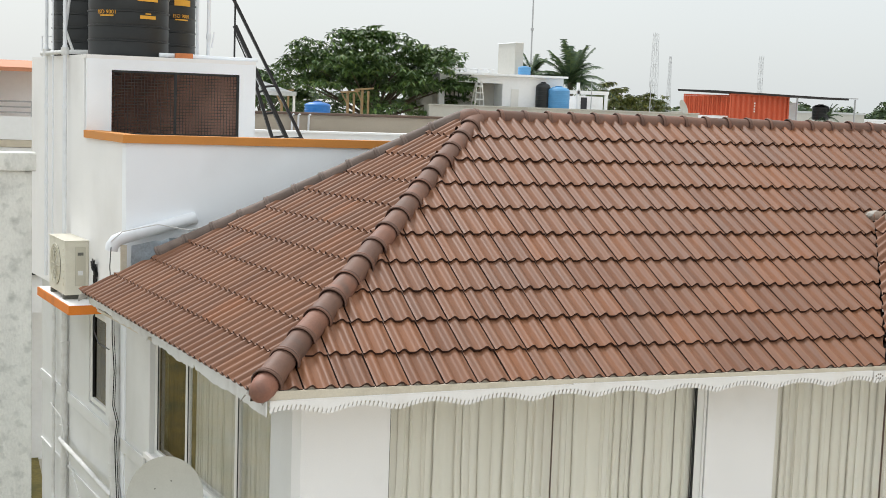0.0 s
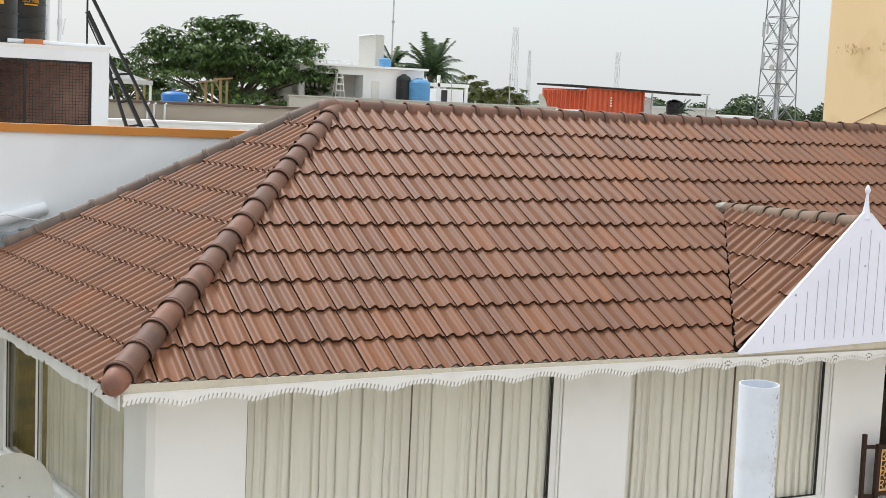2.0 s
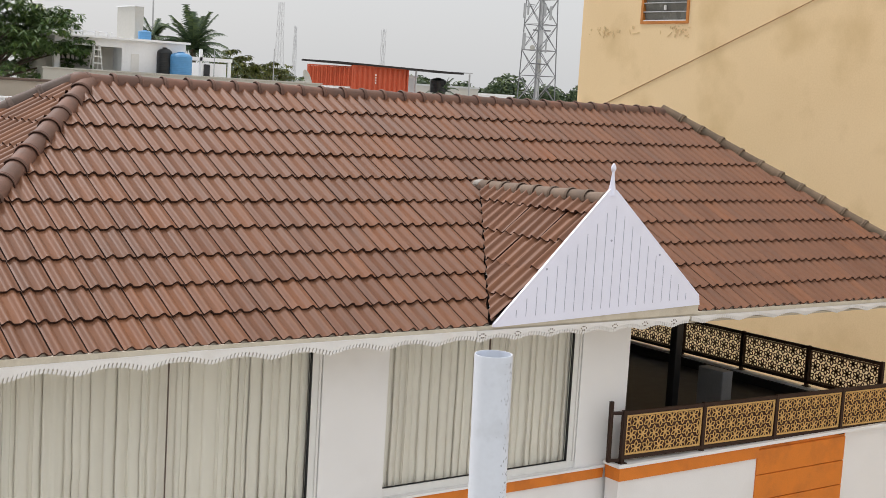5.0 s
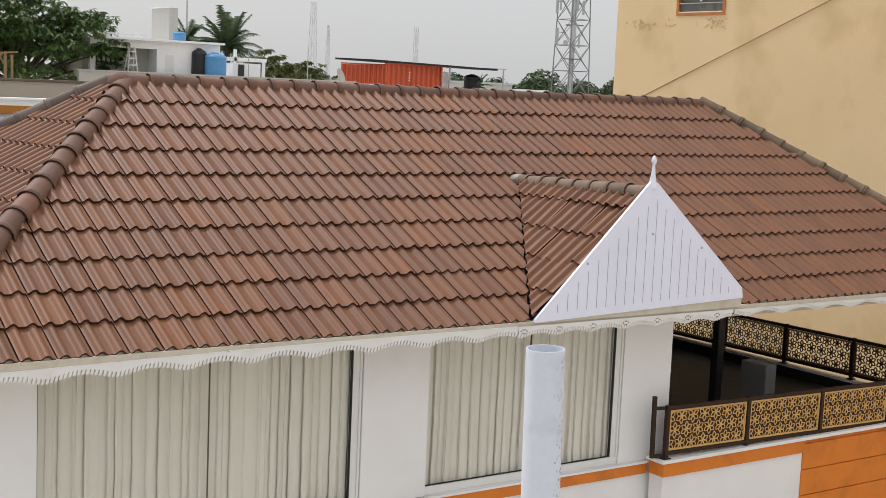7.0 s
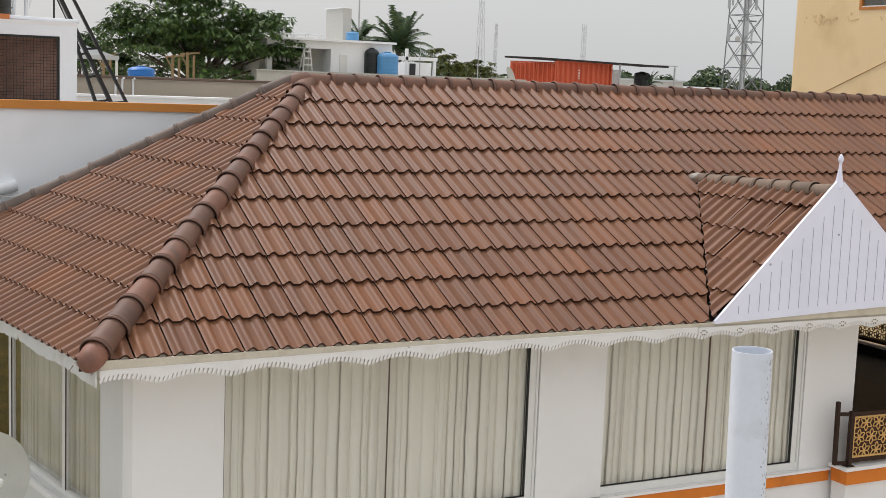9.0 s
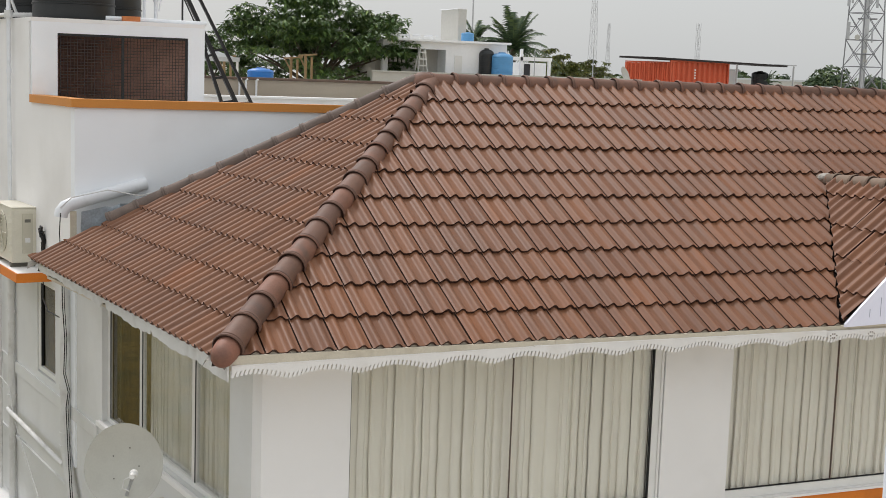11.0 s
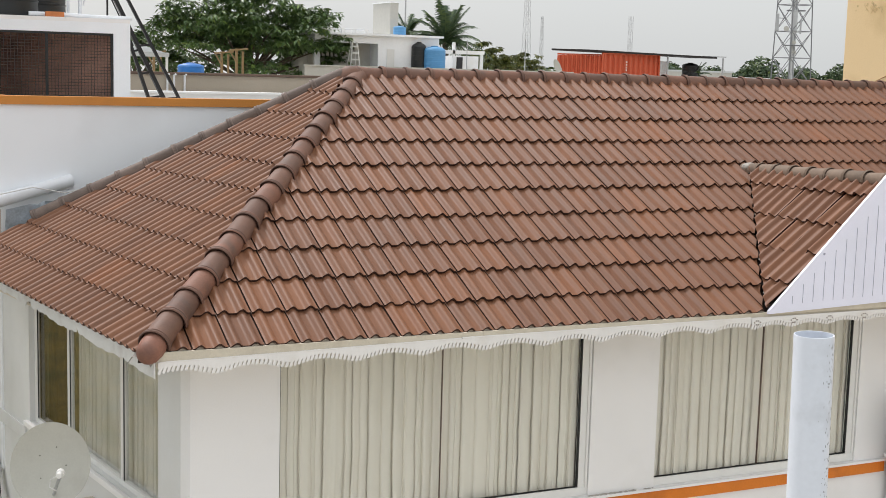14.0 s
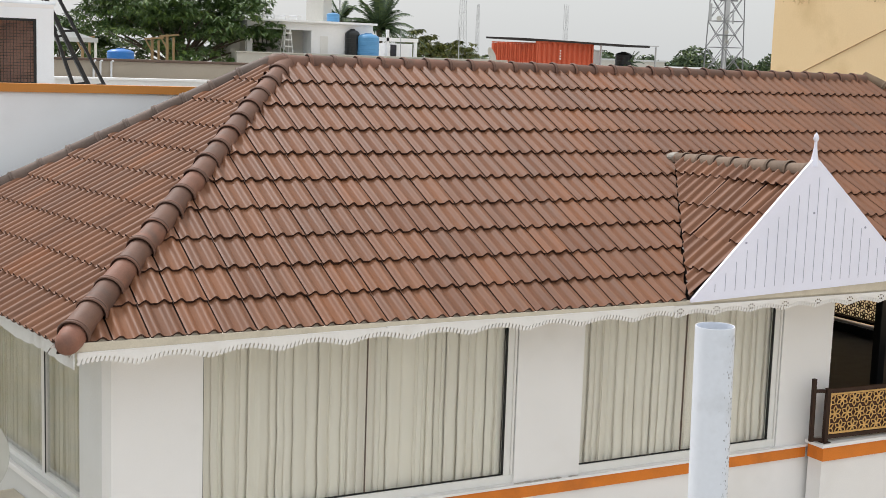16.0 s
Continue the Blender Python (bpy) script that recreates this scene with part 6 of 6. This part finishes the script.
beige = thing("neighbour_terrace", "beige rendered terrace wall with dark brown coping", "building", (6, 12, 0))
part("wall", box(B(), (1.6, 12.0, 0), (13.0, 12.2, 7.69)), M_BEIGE, beige)
part("coping", box(B(), (1.55, 11.95, 7.692), (13.0, 12.25, 7.735), 0.008), M_BROWN, beige)
part("white_parapet", box(B(), (1.55, 11.2, 0), (13.0, 11.4, 7.40)), M_FARWHITE, beige)
part("white_parapet_top", box(B(), (1.5, 11.15, 7.402), (13.0, 11.45, 7.435)), M_FARWHITE, beige)
for x_ in (3.13, 3.24, 3.42):
    b = B()
    tube(b, [(x_, 11.95, 7.40), (x_, 11.93, 7.68), (x_ + 0.02, 11.9, 7.70)], 0.018, 8)
    single("wall_pipe", b, M_PVC, "thin white plastic pipe on the beige wall", "pipe", "pipes on the beige wall", smooth=True)
bt = water_tank(Vector((8.25, 30.0, 7.35)), 0.40, 0.56, M_TANK_BLUE, "squat bright blue plastic water tank on a roof", ribs=3)
b = B()
box(b, (5.0, 29.2, 0), (12.0, 33.0, 7.35))
single("neighbour_roof", b, M_FARGREY, "flat grey concrete roof of a lower house", "building")
for x_, h_ in ((7.02, 8.25), (9.10, 8.3), (9.56, 8.4)):
    sc = thing("bamboo_prop", "bare timber prop with a cross piece on a roof", "post", (x_, 29.6, 7.35), "timber props")
    part("pole", bar(B(), (x_, 29.6, 7.35), (x_, 29.6, h_), 0.07), M_BAMBOO, sc)
    part("pole", bar(B(), (x_ + 0.2, 29.6, 7.35), (x_ + 0.2, 29.6, h_ - 0.08), 0.06), M_BAMBOO, sc)
    part("cross_piece", bar(B(), (x_ - 0.25, 29.54, h_ - 0.06), (x_ + 0.35, 29.54, h_), 0.05), M_BAMBOO, sc)
    part("strut", bar(B(), (x_ - 0.2, 29.56, h_ - 0.1), (x_, 29.56, h_ - 0.45), 0.04), M_BAMBOO, sc)
can = thing("canopy", "pale grey tent canopy on thin white posts", "canopy", (6.6, 27, 0))
b = B()
cv = [b.verts.new(p) for p in ((5.0, 26, 8.22), (6.6, 26, 8.14), (6.6, 28.5, 8.14), (5.0, 28.5, 8.22), (5.4, 27.2, 8.62))]
for i in range(4):
    b.faces.new((cv[i], cv[(i + 1) % 4], cv[4]))
bmesh.ops.solidify(b, geom=b.faces[:], thickness=0.02)
part("cloth", b, M_CYAN, can)
part("valance", box(B(), (5.0, 25.98, 8.06), (6.6, 26.0, 8.18)), M_CYAN, can)
for x_ in (5.1, 6.55):
    part("post", bar(B(), (x_, 26.05, 0), (x_, 26.05, 8.1), 0.06), M_FRAME, can)
b = B()
box(b, (4.5, 25.5, 0), (7.6, 29.0, 7.4))
single("neighbour_roof", b, M_FARGREY, "flat grey roof under the canopy", "building")

# white rooftop building with stair head
wb = thing("white_building", "white flat-roofed house with stair head and open verandah", "building", (17, 38, 0))
part("wall", box(B(), (16.9, 36.0, 0), (19.4, 40.0, 9.12)), M_FARWHITE, wb)
part("wall", box(B(), (14.4, 36.8, 0), (16.9, 40.0, 9.0)), M_FARGREY, wb)
part("beam", box(B(), (14.4, 36.0, 8.84), (16.899, 36.799, 9.12)), M_FARWHITE, wb)
part("column", box(B(), (14.4, 36.0, 0), (14.6, 36.2, 8.838)), M_FARWHITE, wb)
part("floor", box(B(), (14.4, 36.0, 7.5), (16.899, 36.799, 7.6)), M_FARGREY, wb)
part("window", box(B(), (14.75, 36.75, 8.3), (15.6, 36.798, 8.78)), M_FARDARK, wb)
for i in range(5):
    part("grille_bar", box(B(), (14.77 + 0.17 * i, 36.68, 8.3), (14.87 + 0.17 * i, 36.749, 8.78)), M_FRAME, wb)
part("slab", box(B(), (14.2, 35.8, 9.122), (19.5, 40.0, 9.2)), M_FARWHITE, wb)
part("stair_head", box(B(), (17.78, 37.0, 9.202), (18.12, 38.7, 10.42)), M_FARGREY, wb)
part("stair_head_roof", box(B(), (17.75, 36.97, 10.422), (18.15, 38.73, 10.46)), M_FARWHITE, wb)
part("door", box(B(), (17.25, 35.97, 7.7), (17.55, 35.999, 8.65)), M_FRAME, wb)
part("opening", box(B(), (18.5, 35.97, 7.9), (18.8, 35.999, 8.75)), M_FARDARK, wb)
for i in range(5):
    part("baluster", box(B(), (14.5 + 0.45 * i, 35.9, 9.202), (14.62 + 0.45 * i, 36.02, 9.36)), M_FARWHITE, wb)
part("parapet_pipe", rod(B(), (14.3, 35.95, 9.31), (16.5, 35.95, 9.33), 0.03), M_PVC, wb)
lad = thing("step_ladder", "white folding step ladder standing on the verandah", "ladder", (15.95, 36.3, 7.6))
for s in (-1, 1):
    part("leg", bar(B(), (15.95 + s * 0.22, 35.85, 7.6), (15.92 + s * 0.10, 35.9, 8.88), 0.04), M_FRAME, lad)
    part("leg", bar(B(), (15.95 + s * 0.20, 36.4, 7.6), (15.92 + s * 0.10, 35.98, 8.88), 0.035), M_FRAME, lad)
for k in range(5):
    part("tread", bar(B(), (15.74 + 0.02 * k, 35.85, 7.75 + 0.24 * k), (16.15 - 0.025 * k, 35.85, 7.75 + 0.24 * k), 0.05), M_FRAME, lad)
b = B()
box(b, (13.6, 34.8, 0), (24.6, 35.4, 7.95))
box(b, (13.55, 34.75, 7.952), (24.65, 35.45, 8.0))
single("roof_parapet", b, M_FARGREY, "long grey parapet of a rooftop", "wall")
perg = thing("pergola", "white square-framed rooftop pergola", "pergola", (20.4, 36, 0))
for x_ in (19.5, 20.0, 21.2):
    part("post", box(B(), (x_ - 0.05, 35.9, 7.3), (x_ + 0.05, 36.0, 8.56 if x_ != 20.0 else 9.0)), M_FARWHITE, perg)
part("beam", box(B(), (19.45, 35.9, 8.562), (21.3, 36.0, 8.70)), M_FARWHITE, perg)
part("wall", box(B(), (20.3, 36.4, 0), (21.3, 38, 8.5)), M_FARWHITE, perg)
part("opening", box(B(), (20.35, 36.37, 7.9), (20.6, 36.399, 8.45)), M_FARDARK, perg)
water_tank(Vector((19.05, 35.65, 7.95)), 0.42, 0.85, M_TANK_LIGHTBLUE, "light blue ribbed plastic water tank on a roof", ribs=5)
water_tank(Vector((18.52, 35.9, 7.95)), 0.28, 0.98, M_TANK_BLACK, "black plastic water tank beside a blue one", ribs=5)
water_tank(Vector((17.95, 36.45, 9.2)), 0.24, 0.32, M_TANK_LIGHTBLUE, "small blue tank beside the stair head", ribs=2)
for x_, y_, z0, z1, r_ in ((28.5, 60, 0, 15.5, 0.06), (22.65, 35.1, 7.99, 9.2, 0.02), (20.15, 35.1, 7.99, 9.1, 0.02)):
    b = B()
    rod(b, (x_, y_, z0), (x_, y_, z1), r_, r_ * 0.7, 8)
    if r_ > 0.05:
        for zz in (10.5, 12.4):
            rod(b, (x_, y_, zz), (x_, y_, zz + 0.12), r_ * 1.6, seg=8)
    single("mast_pole", b, M_GALV, "slim grey steel pole rising over the roofs", "pole", "roof poles")

# container on a roof under a shed roof
cont = thing("shipping_container", "orange-red corrugated steel container on a rooftop", "container", (33, 47, 7.4))


def corrugated(bm, p, q, z0, z1, n, depth, nrm):
    p, q, nrm = Vector(p), Vector(q), Vector(nrm)
    row = []
    for i in range(n * 4 + 1):
        f = i / (n * 4)
        o = depth if i % 4 in (1, 2) else 0.0
        c = p.lerp(q, f) + nrm * o
        row.append((bm.verts.new((c.x, c.y, z0)), bm.verts.new((c.x, c.y, z1))))
    for a, c in zip(row, row[1:]):
        bm.faces.new((a[0], c[0], c[1], a[1]))
    return bm


part("side", corrugated(B(), (32.35, 45.0, 0), (35.65, 45.1, 0), 7.2, 8.95, 11, 0.10, (0, -1, 0)), M_CONTAINER, cont)
part("end", corrugated(B(), (30.6, 46.3, 0), (32.33, 45.0, 0), 7.95, 8.86, 10, 0.10, (-0.5, -0.8, 0)), M_CONTAINER, cont)
part("frame_rail", bar(B(), (32.34, 44.95, 8.97), (35.68, 45.05, 8.97), 0.08), M_CONTAINER, cont)
part("frame_post", bar(B(), (32.34, 44.95, 7.2), (32.34, 44.95, 9.0), 0.08), M_CONTAINER, cont)
part("frame_post", bar(B(), (35.68, 45.05, 7.2), (35.68, 45.05, 9.0), 0.08), M_CONTAINER, cont)
part("roof_panel", prism(B(), [(30.6, 46.3), (32.34, 45.0), (35.68, 45.1), (33.95, 46.4)], 8.87, 8.93), M_CONTAINER, cont)
for k in range(4):
    part("mark", box(B(), (33.66, 44.915, 8.55 - k * 0.13), (33.74, 44.92, 8.62 - k * 0.13)), M_FRAME, cont)
b = B()
box(b, (29.7, 44.6, 0), (41.0, 49.0, 7.18))
single("neighbour_roof", b, M_FARWHITE, "white flat roof under the container", "building")
b = B()
prism(b, [(29.95, 46.62), (32.3, 45.02), (32.3, 45.3), (30.1, 46.9)], 7.18, 7.94)
single("low_wall", b, M_FARWHITE, "low white wall below the container", "wall")
shed = thing("shed_roof", "thin dark sheet-metal shed roof on slim posts", "shed", (35, 46, 7.2))
b = B()
slab_poly(b, [(31.55, 44.9, 9.13), (38.7, 44.4, 8.98), (39.0, 47.0, 9.02), (30.9, 47.4, 9.17)], (0, 0, 1), 0.09)
part("sheet", b, M_SHED, shed)
part("edge_rail", bar(B(), (38.0, 44.55, 8.99), (39.35, 44.55, 8.99), 0.05), M_GALV, shed)
for x_ in (35.95, 39.3):
    part("post", rod(B(), (x_, 44.7, 7.18), (x_, 44.7, 8.95), 0.045), M_GALV, shed)
simple_house("white_house", "white house wall behind the shed", 36.3, 37.6, 47, 50, 8.62, M_FARWHITE, "far houses")
water_tank(Vector((38.4, 46.2, 7.9)), 0.42, 0.75, M_TANK_BLACK, "black plastic water tank under the shed roof", ribs=4)
simple_house("low_house", "low pale green-roofed house", 39.4, 45.5, 52, 60, 8.25, M_FARGREY, "far houses", coping=M_CYAN)
simple_house("low_house", "low white house beyond the container", 46.5, 53, 58, 64, 7.95, M_FARWHITE, "far houses")
dsh = thing("roof_dish", "grey satellite dish tilted on a far roof", "satellite dish", (29.5, 44.4, 7.4))
q_ = Vector((29.45, 44.4, 8.2))
part("reflector", lathe(B(), [(0.0, 0.0), (0.2, 0.02), (0.4, 0.1), (0.41, 0.09), (0.2, 0.0), (0.0, -0.02)], seg=24, axis=Matrix.Translation(q_) @ frame_from((0, 0, 0), (0.55, -0.75, 0.35)).to_3x3().to_4x4()), M_DISH, dsh, smooth=True)
part("mast", rod(B(), (29.85, 44.5, 7.1), q_, 0.03), M_GALV, dsh)
part("feed_arm", rod(B(), q_ + Vector((0.0, 0, -0.3)), q_ + Vector((0.55, -0.25, -0.35)), 0.04), M_DISH, dsh)

# lattice masts


def lattice(name, label, c, w0, w1, z0, z1, n, r, group="", steel=M_GALV):
    t = thing(name, label, "tower", c, group)
    C = Vector((c[0], c[1], 0))
    corner = [Vector((s, u, 0)) for s, u in ((-1, -1), (1, -1), (1, 1), (-1, 1))]

    def at(k, z):
        w = w0 + (w1 - w0) * (z - z0) / (z1 - z0)
        return C + corner[k % 4] * (w / 2) + Vector((0, 0, z))

    for k in range(4):
        part("leg", bar(B(), at(k, z0), at(k, z1), r * 1.6), steel, t)
    for i in range(n):
        za, zb = z0 + (z1 - z0) * i / n, z0 + (z1 - z0) * (i + 1) / n
        zm = (za + zb) / 2
        b = B()
        for k in range(4):
            bar(b, at(k, za), at(k + 1, za), r)
            mid = (at(k, zm) + at(k + 1, zm)) / 2
            for e in (at(k, za), at(k + 1, za), at(k, zb), at(k + 1, zb)):
                bar(b, mid, e, r * 0.8)
        tagged(part("bracing", b, steel, t), kind="stuff")
    return t


TWX, TWY = 125.1, 142.0
tw = lattice("lattice_tower", "grey steel lattice telecom tower with antennas", (TWX, TWY, 0), 4.3, 2.9, 0, 30, 8, 0.095, steel=M_TOWER)


def tower_at(across, near, z):
    """A place on the tower: metres to its right as seen from the house, towards the house, and up."""
    return Vector((TWX + 0.77 * across - 0.64 * near, TWY - 0.64 * across - 0.77 * near, z))


for s_ in (-1, 1):
    part("cable_ladder", bar(B(), tower_at(0.28 * s_, 0, 0), tower_at(0.28 * s_, 0, 30), 0.16), M_GALV, tw)
part("cable_bundle", bar(B(), tower_at(0.0, 0.1, 0), tower_at(0.0, 0.1, 30), 0.34, 0.2), M_HAZE, tw)
for ac_, z_, w_, h_ in ((-2.45, 20.6, 0.42, 2.1), (-2.3, 16.2, 0.50, 2.4), (-1.95, 20.9, 0.3, 1.8), (0.05, 16.4, 0.85, 3.0), (0.95, 15.6, 0.25, 2.0), (1.35, 20.4, 0.35, 2.0), (0.5, 20.8, 0.4, 1.8)):
    m_ = Matrix.Rotation(-0.69, 4, "Z")
    m_.translation = tower_at(ac_, 1.9, z_)
    part("antenna", mbox(B(), m_, (w_, 0.3, h_), 0.05), M_GALV if abs(ac_) > 0.3 else M_HAZE, tw)
    part("antenna_bracket", bar(B(), tower_at(ac_ * 0.5, 1.2, z_ + 0.6), tower_at(ac_, 1.7, z_ + 0.6), 0.1), M_TOWER, tw)
for ac_, z_, r_ in ((-1.0, 15.3, 0.38), (0.15, 13.4, 0.3), (0.3, 12.0, 0.28)):
    m_ = Matrix.Translation(tower_at(ac_, 1.8, z_)) @ Matrix.Rotation(-0.69, 4, "Z") @ Matrix.Rotation(radians(90), 4, "X")
    part("dish", lathe(B(), [(0.0, 0.0), (r_ * 0.9, 0.05), (r_, 0.3), (0.0, 0.32)], seg=12, axis=m_), M_FARGREY, tw)
for z_ in (13.0, 17.9):
    part("platform", mbox(B(), Matrix.Translation(tower_at(0.2, 0.8, z_)) @ Matrix.Rotation(-0.69, 4, "Z"), (2.6, 1.4, 0.14)), M_TOWER, tw)
lattice("lattice_mast", "thin far lattice mast in the haze", (113.6, 200, 0), 1.7, 0.7, 0, 22.2, 12, 0.03, "far masts", M_HAZE)
lattice("lattice_mast", "thin far lattice mast in the haze", (116.7, 200, 0), 0.9, 0.3, 0, 18.3, 12, 0.025, "far masts", M_HAZE)
lattice("lattice_mast", "slim far mast standing over the container", (136.2, 201, 0), 0.7, 0.6, 0, 19.2, 5, 0.025, "far masts", M_HAZE)

# far trees and houses along the skyline
rng = random.Random(40)
spots = [((rng.uniform(112, 150), rng.uniform(150, 190), rng.uniform(5.0, 9.6)), rng.uniform(1.6, 2.8)) for _ in range(46)]
tagged(leaves("far_woods", None, M_LEAF_FAR, spots, 60, 1, 0.75, 41), "grey-green trees round the foot of the tower", "trees", kind="stuff")
spots = [((rng.uniform(-260, 900), rng.uniform(560, 760), rng.uniform(3.0, 10.5)), rng.uniform(4, 8)) for _ in range(330)]
tagged(leaves("far_woods", None, M_LEAF_FAR, spots, 4, 1, 2.6, 42), "hazy distant line of trees on the horizon", "trees", kind="stuff")
spots = [((rng.uniform(-60, 240), rng.uniform(90, 300), rng.uniform(2.5, 6.0)), rng.uniform(1.8, 3.2)) for _ in range(150)]
tagged(leaves("far_woods", None, M_LEAF_FAR, spots, 26, 1, 0.9, 43), "scattered green trees among far houses", "trees", kind="stuff")
for k in range(34):
    x_, y_ = rng.uniform(-20, 210), rng.uniform(75, 260)
    w_, h_ = rng.uniform(5, 11), rng.uniform(5.0, 8.3)
    simple_house("far_house", "small pale flat-roofed house far off", x_, x_ + w_, y_, y_ + 8, h_, rng.choice([M_FARWHITE, M_FARGREY, M_FARWHITE, M_BEIGE]), "far houses", [(x_ + 1 + 2.2 * i, x_ + 2 + 2.2 * i, h_ - 2.2, h_ - 1.1) for i in range(int(w_ / 2.4))])
# neighbours seen past the side wall
nb = thing("neighbour_house", "white house with orange tiled canopy and balcony rail", "building", (-3, 18, 0))
part("wall", box(B(), (-7.0, 19.2, 0), (-0.2, 22, 8.5)), M_FARWHITE, nb)
part("balcony_wall", box(B(), (-7.0, 18.0, 6.95), (-0.6, 18.15, 7.42)), M_FARWHITE, nb)
part("balcony_floor", box(B(), (-7.0, 18.0, 6.80), (-0.6, 19.2, 6.94)), M_CREAM, nb)
b = B()
slab_poly(b, [(-7.0, 17.8, 8.40), (-0.3, 17.8, 8.40), (-0.3, 20.5, 8.60), (-7.0, 20.5, 8.60)], (0, 0, 1), 0.08)
part("canopy_roof", b, M_REDTILE, nb)
for k in range(3):
    part("rail", rod(B(), (-7.0, 18.05, 7.50 + 0.11 * k), (-0.6, 18.05, 7.50 + 0.11 * k), 0.015, seg=6), M_GALV, nb)
for k in range(9):
    part("baluster", rod(B(), (-6.8 + 0.75 * k, 18.05, 7.42), (-6.8 + 0.75 * k, 18.05, 7.74), 0.014, seg=6), M_GALV, nb)
part("dark_opening", box(B(), (-1.35, 17.9, 4.2), (-0.6, 17.99, 5.9)), M_FARDARK, nb)
part("lower_wall", box(B(), (-7, 18.02, 3.4), (-0.6, 18.2, 6.79)), M_FARWHITE, nb)
for k in range(5):
    part("shutter_slat", box(B(), (-1.3, 17.95, 6.05 + 0.12 * k), (-0.6, 18.0, 6.11 + 0.12 * k)), M_FARDARK, nb)
b = B()
bmesh.ops.create_grid(b, x_segments=12, y_segments=24, size=1.0, matrix=Matrix.Translation((-11.2, 19.5, 0.03)) @ Matrix.Diagonal((10.6, 19.0, 1, 1)))
single("lawn", b, M_LAWN, "olive-green patchy grass plot beside the house", "lawn", kind="structure")
rs = np.random.RandomState(6)
vs, fs = [], []
for i in range(16000):
    x_, y_ = rs.uniform(-3.5, -0.9), rs.uniform(2, 17.5)
    h_, a_ = rs.uniform(0.1, 0.35), rs.uniform(0, 6.28)
    dx, dy = 0.012 * math.cos(a_), 0.012 * math.sin(a_)
    b0 = len(vs)
    vs += [(x_ - dx, y_ - dy, 0), (x_ + dx, y_ + dy, 0), (x_ + rs.uniform(-0.1, 0.1), y_ + rs.uniform(-0.1, 0.1), h_)]
    fs.append((b0, b0 + 1, b0 + 2))
me = bpy.data.meshes.new("grass")
me.from_pydata(vs, [], fs)
me.materials.append(M_GRASS)
tagged(new("grass", me), "dry yellow-green grass beside the side wall", "grass", kind="stuff")

# ---- roof tiles, laid last ----
tile_slope(roof_front, F_FRONT, fpoly, COURSES, 0.0, fpoly[1][0], 0.427, hole=[uv_of(F_FRONT, FL - Vector((0.06, 0, 0))), uv_of(F_FRONT, FRt + Vector((0.06, 0, 0))), uv_of(F_FRONT, VALLEY + Vector((0, 0.06, 0.03)))], single_until=11.3, most=290)
tile_slope(roof_left, F_LEFT, lpoly, [c * lscale for c in COURSES], 0.0, lpoly[1][0], 0.1, rise=1.08, lip=0.022)
tile_slope(dorm_l, F_DORM, dpoly, [0.0, 0.34, 0.78, 1.22, 1.66, 2.05], 0.0, 3.2, 0.13, cut_all=True, rise=1.15)
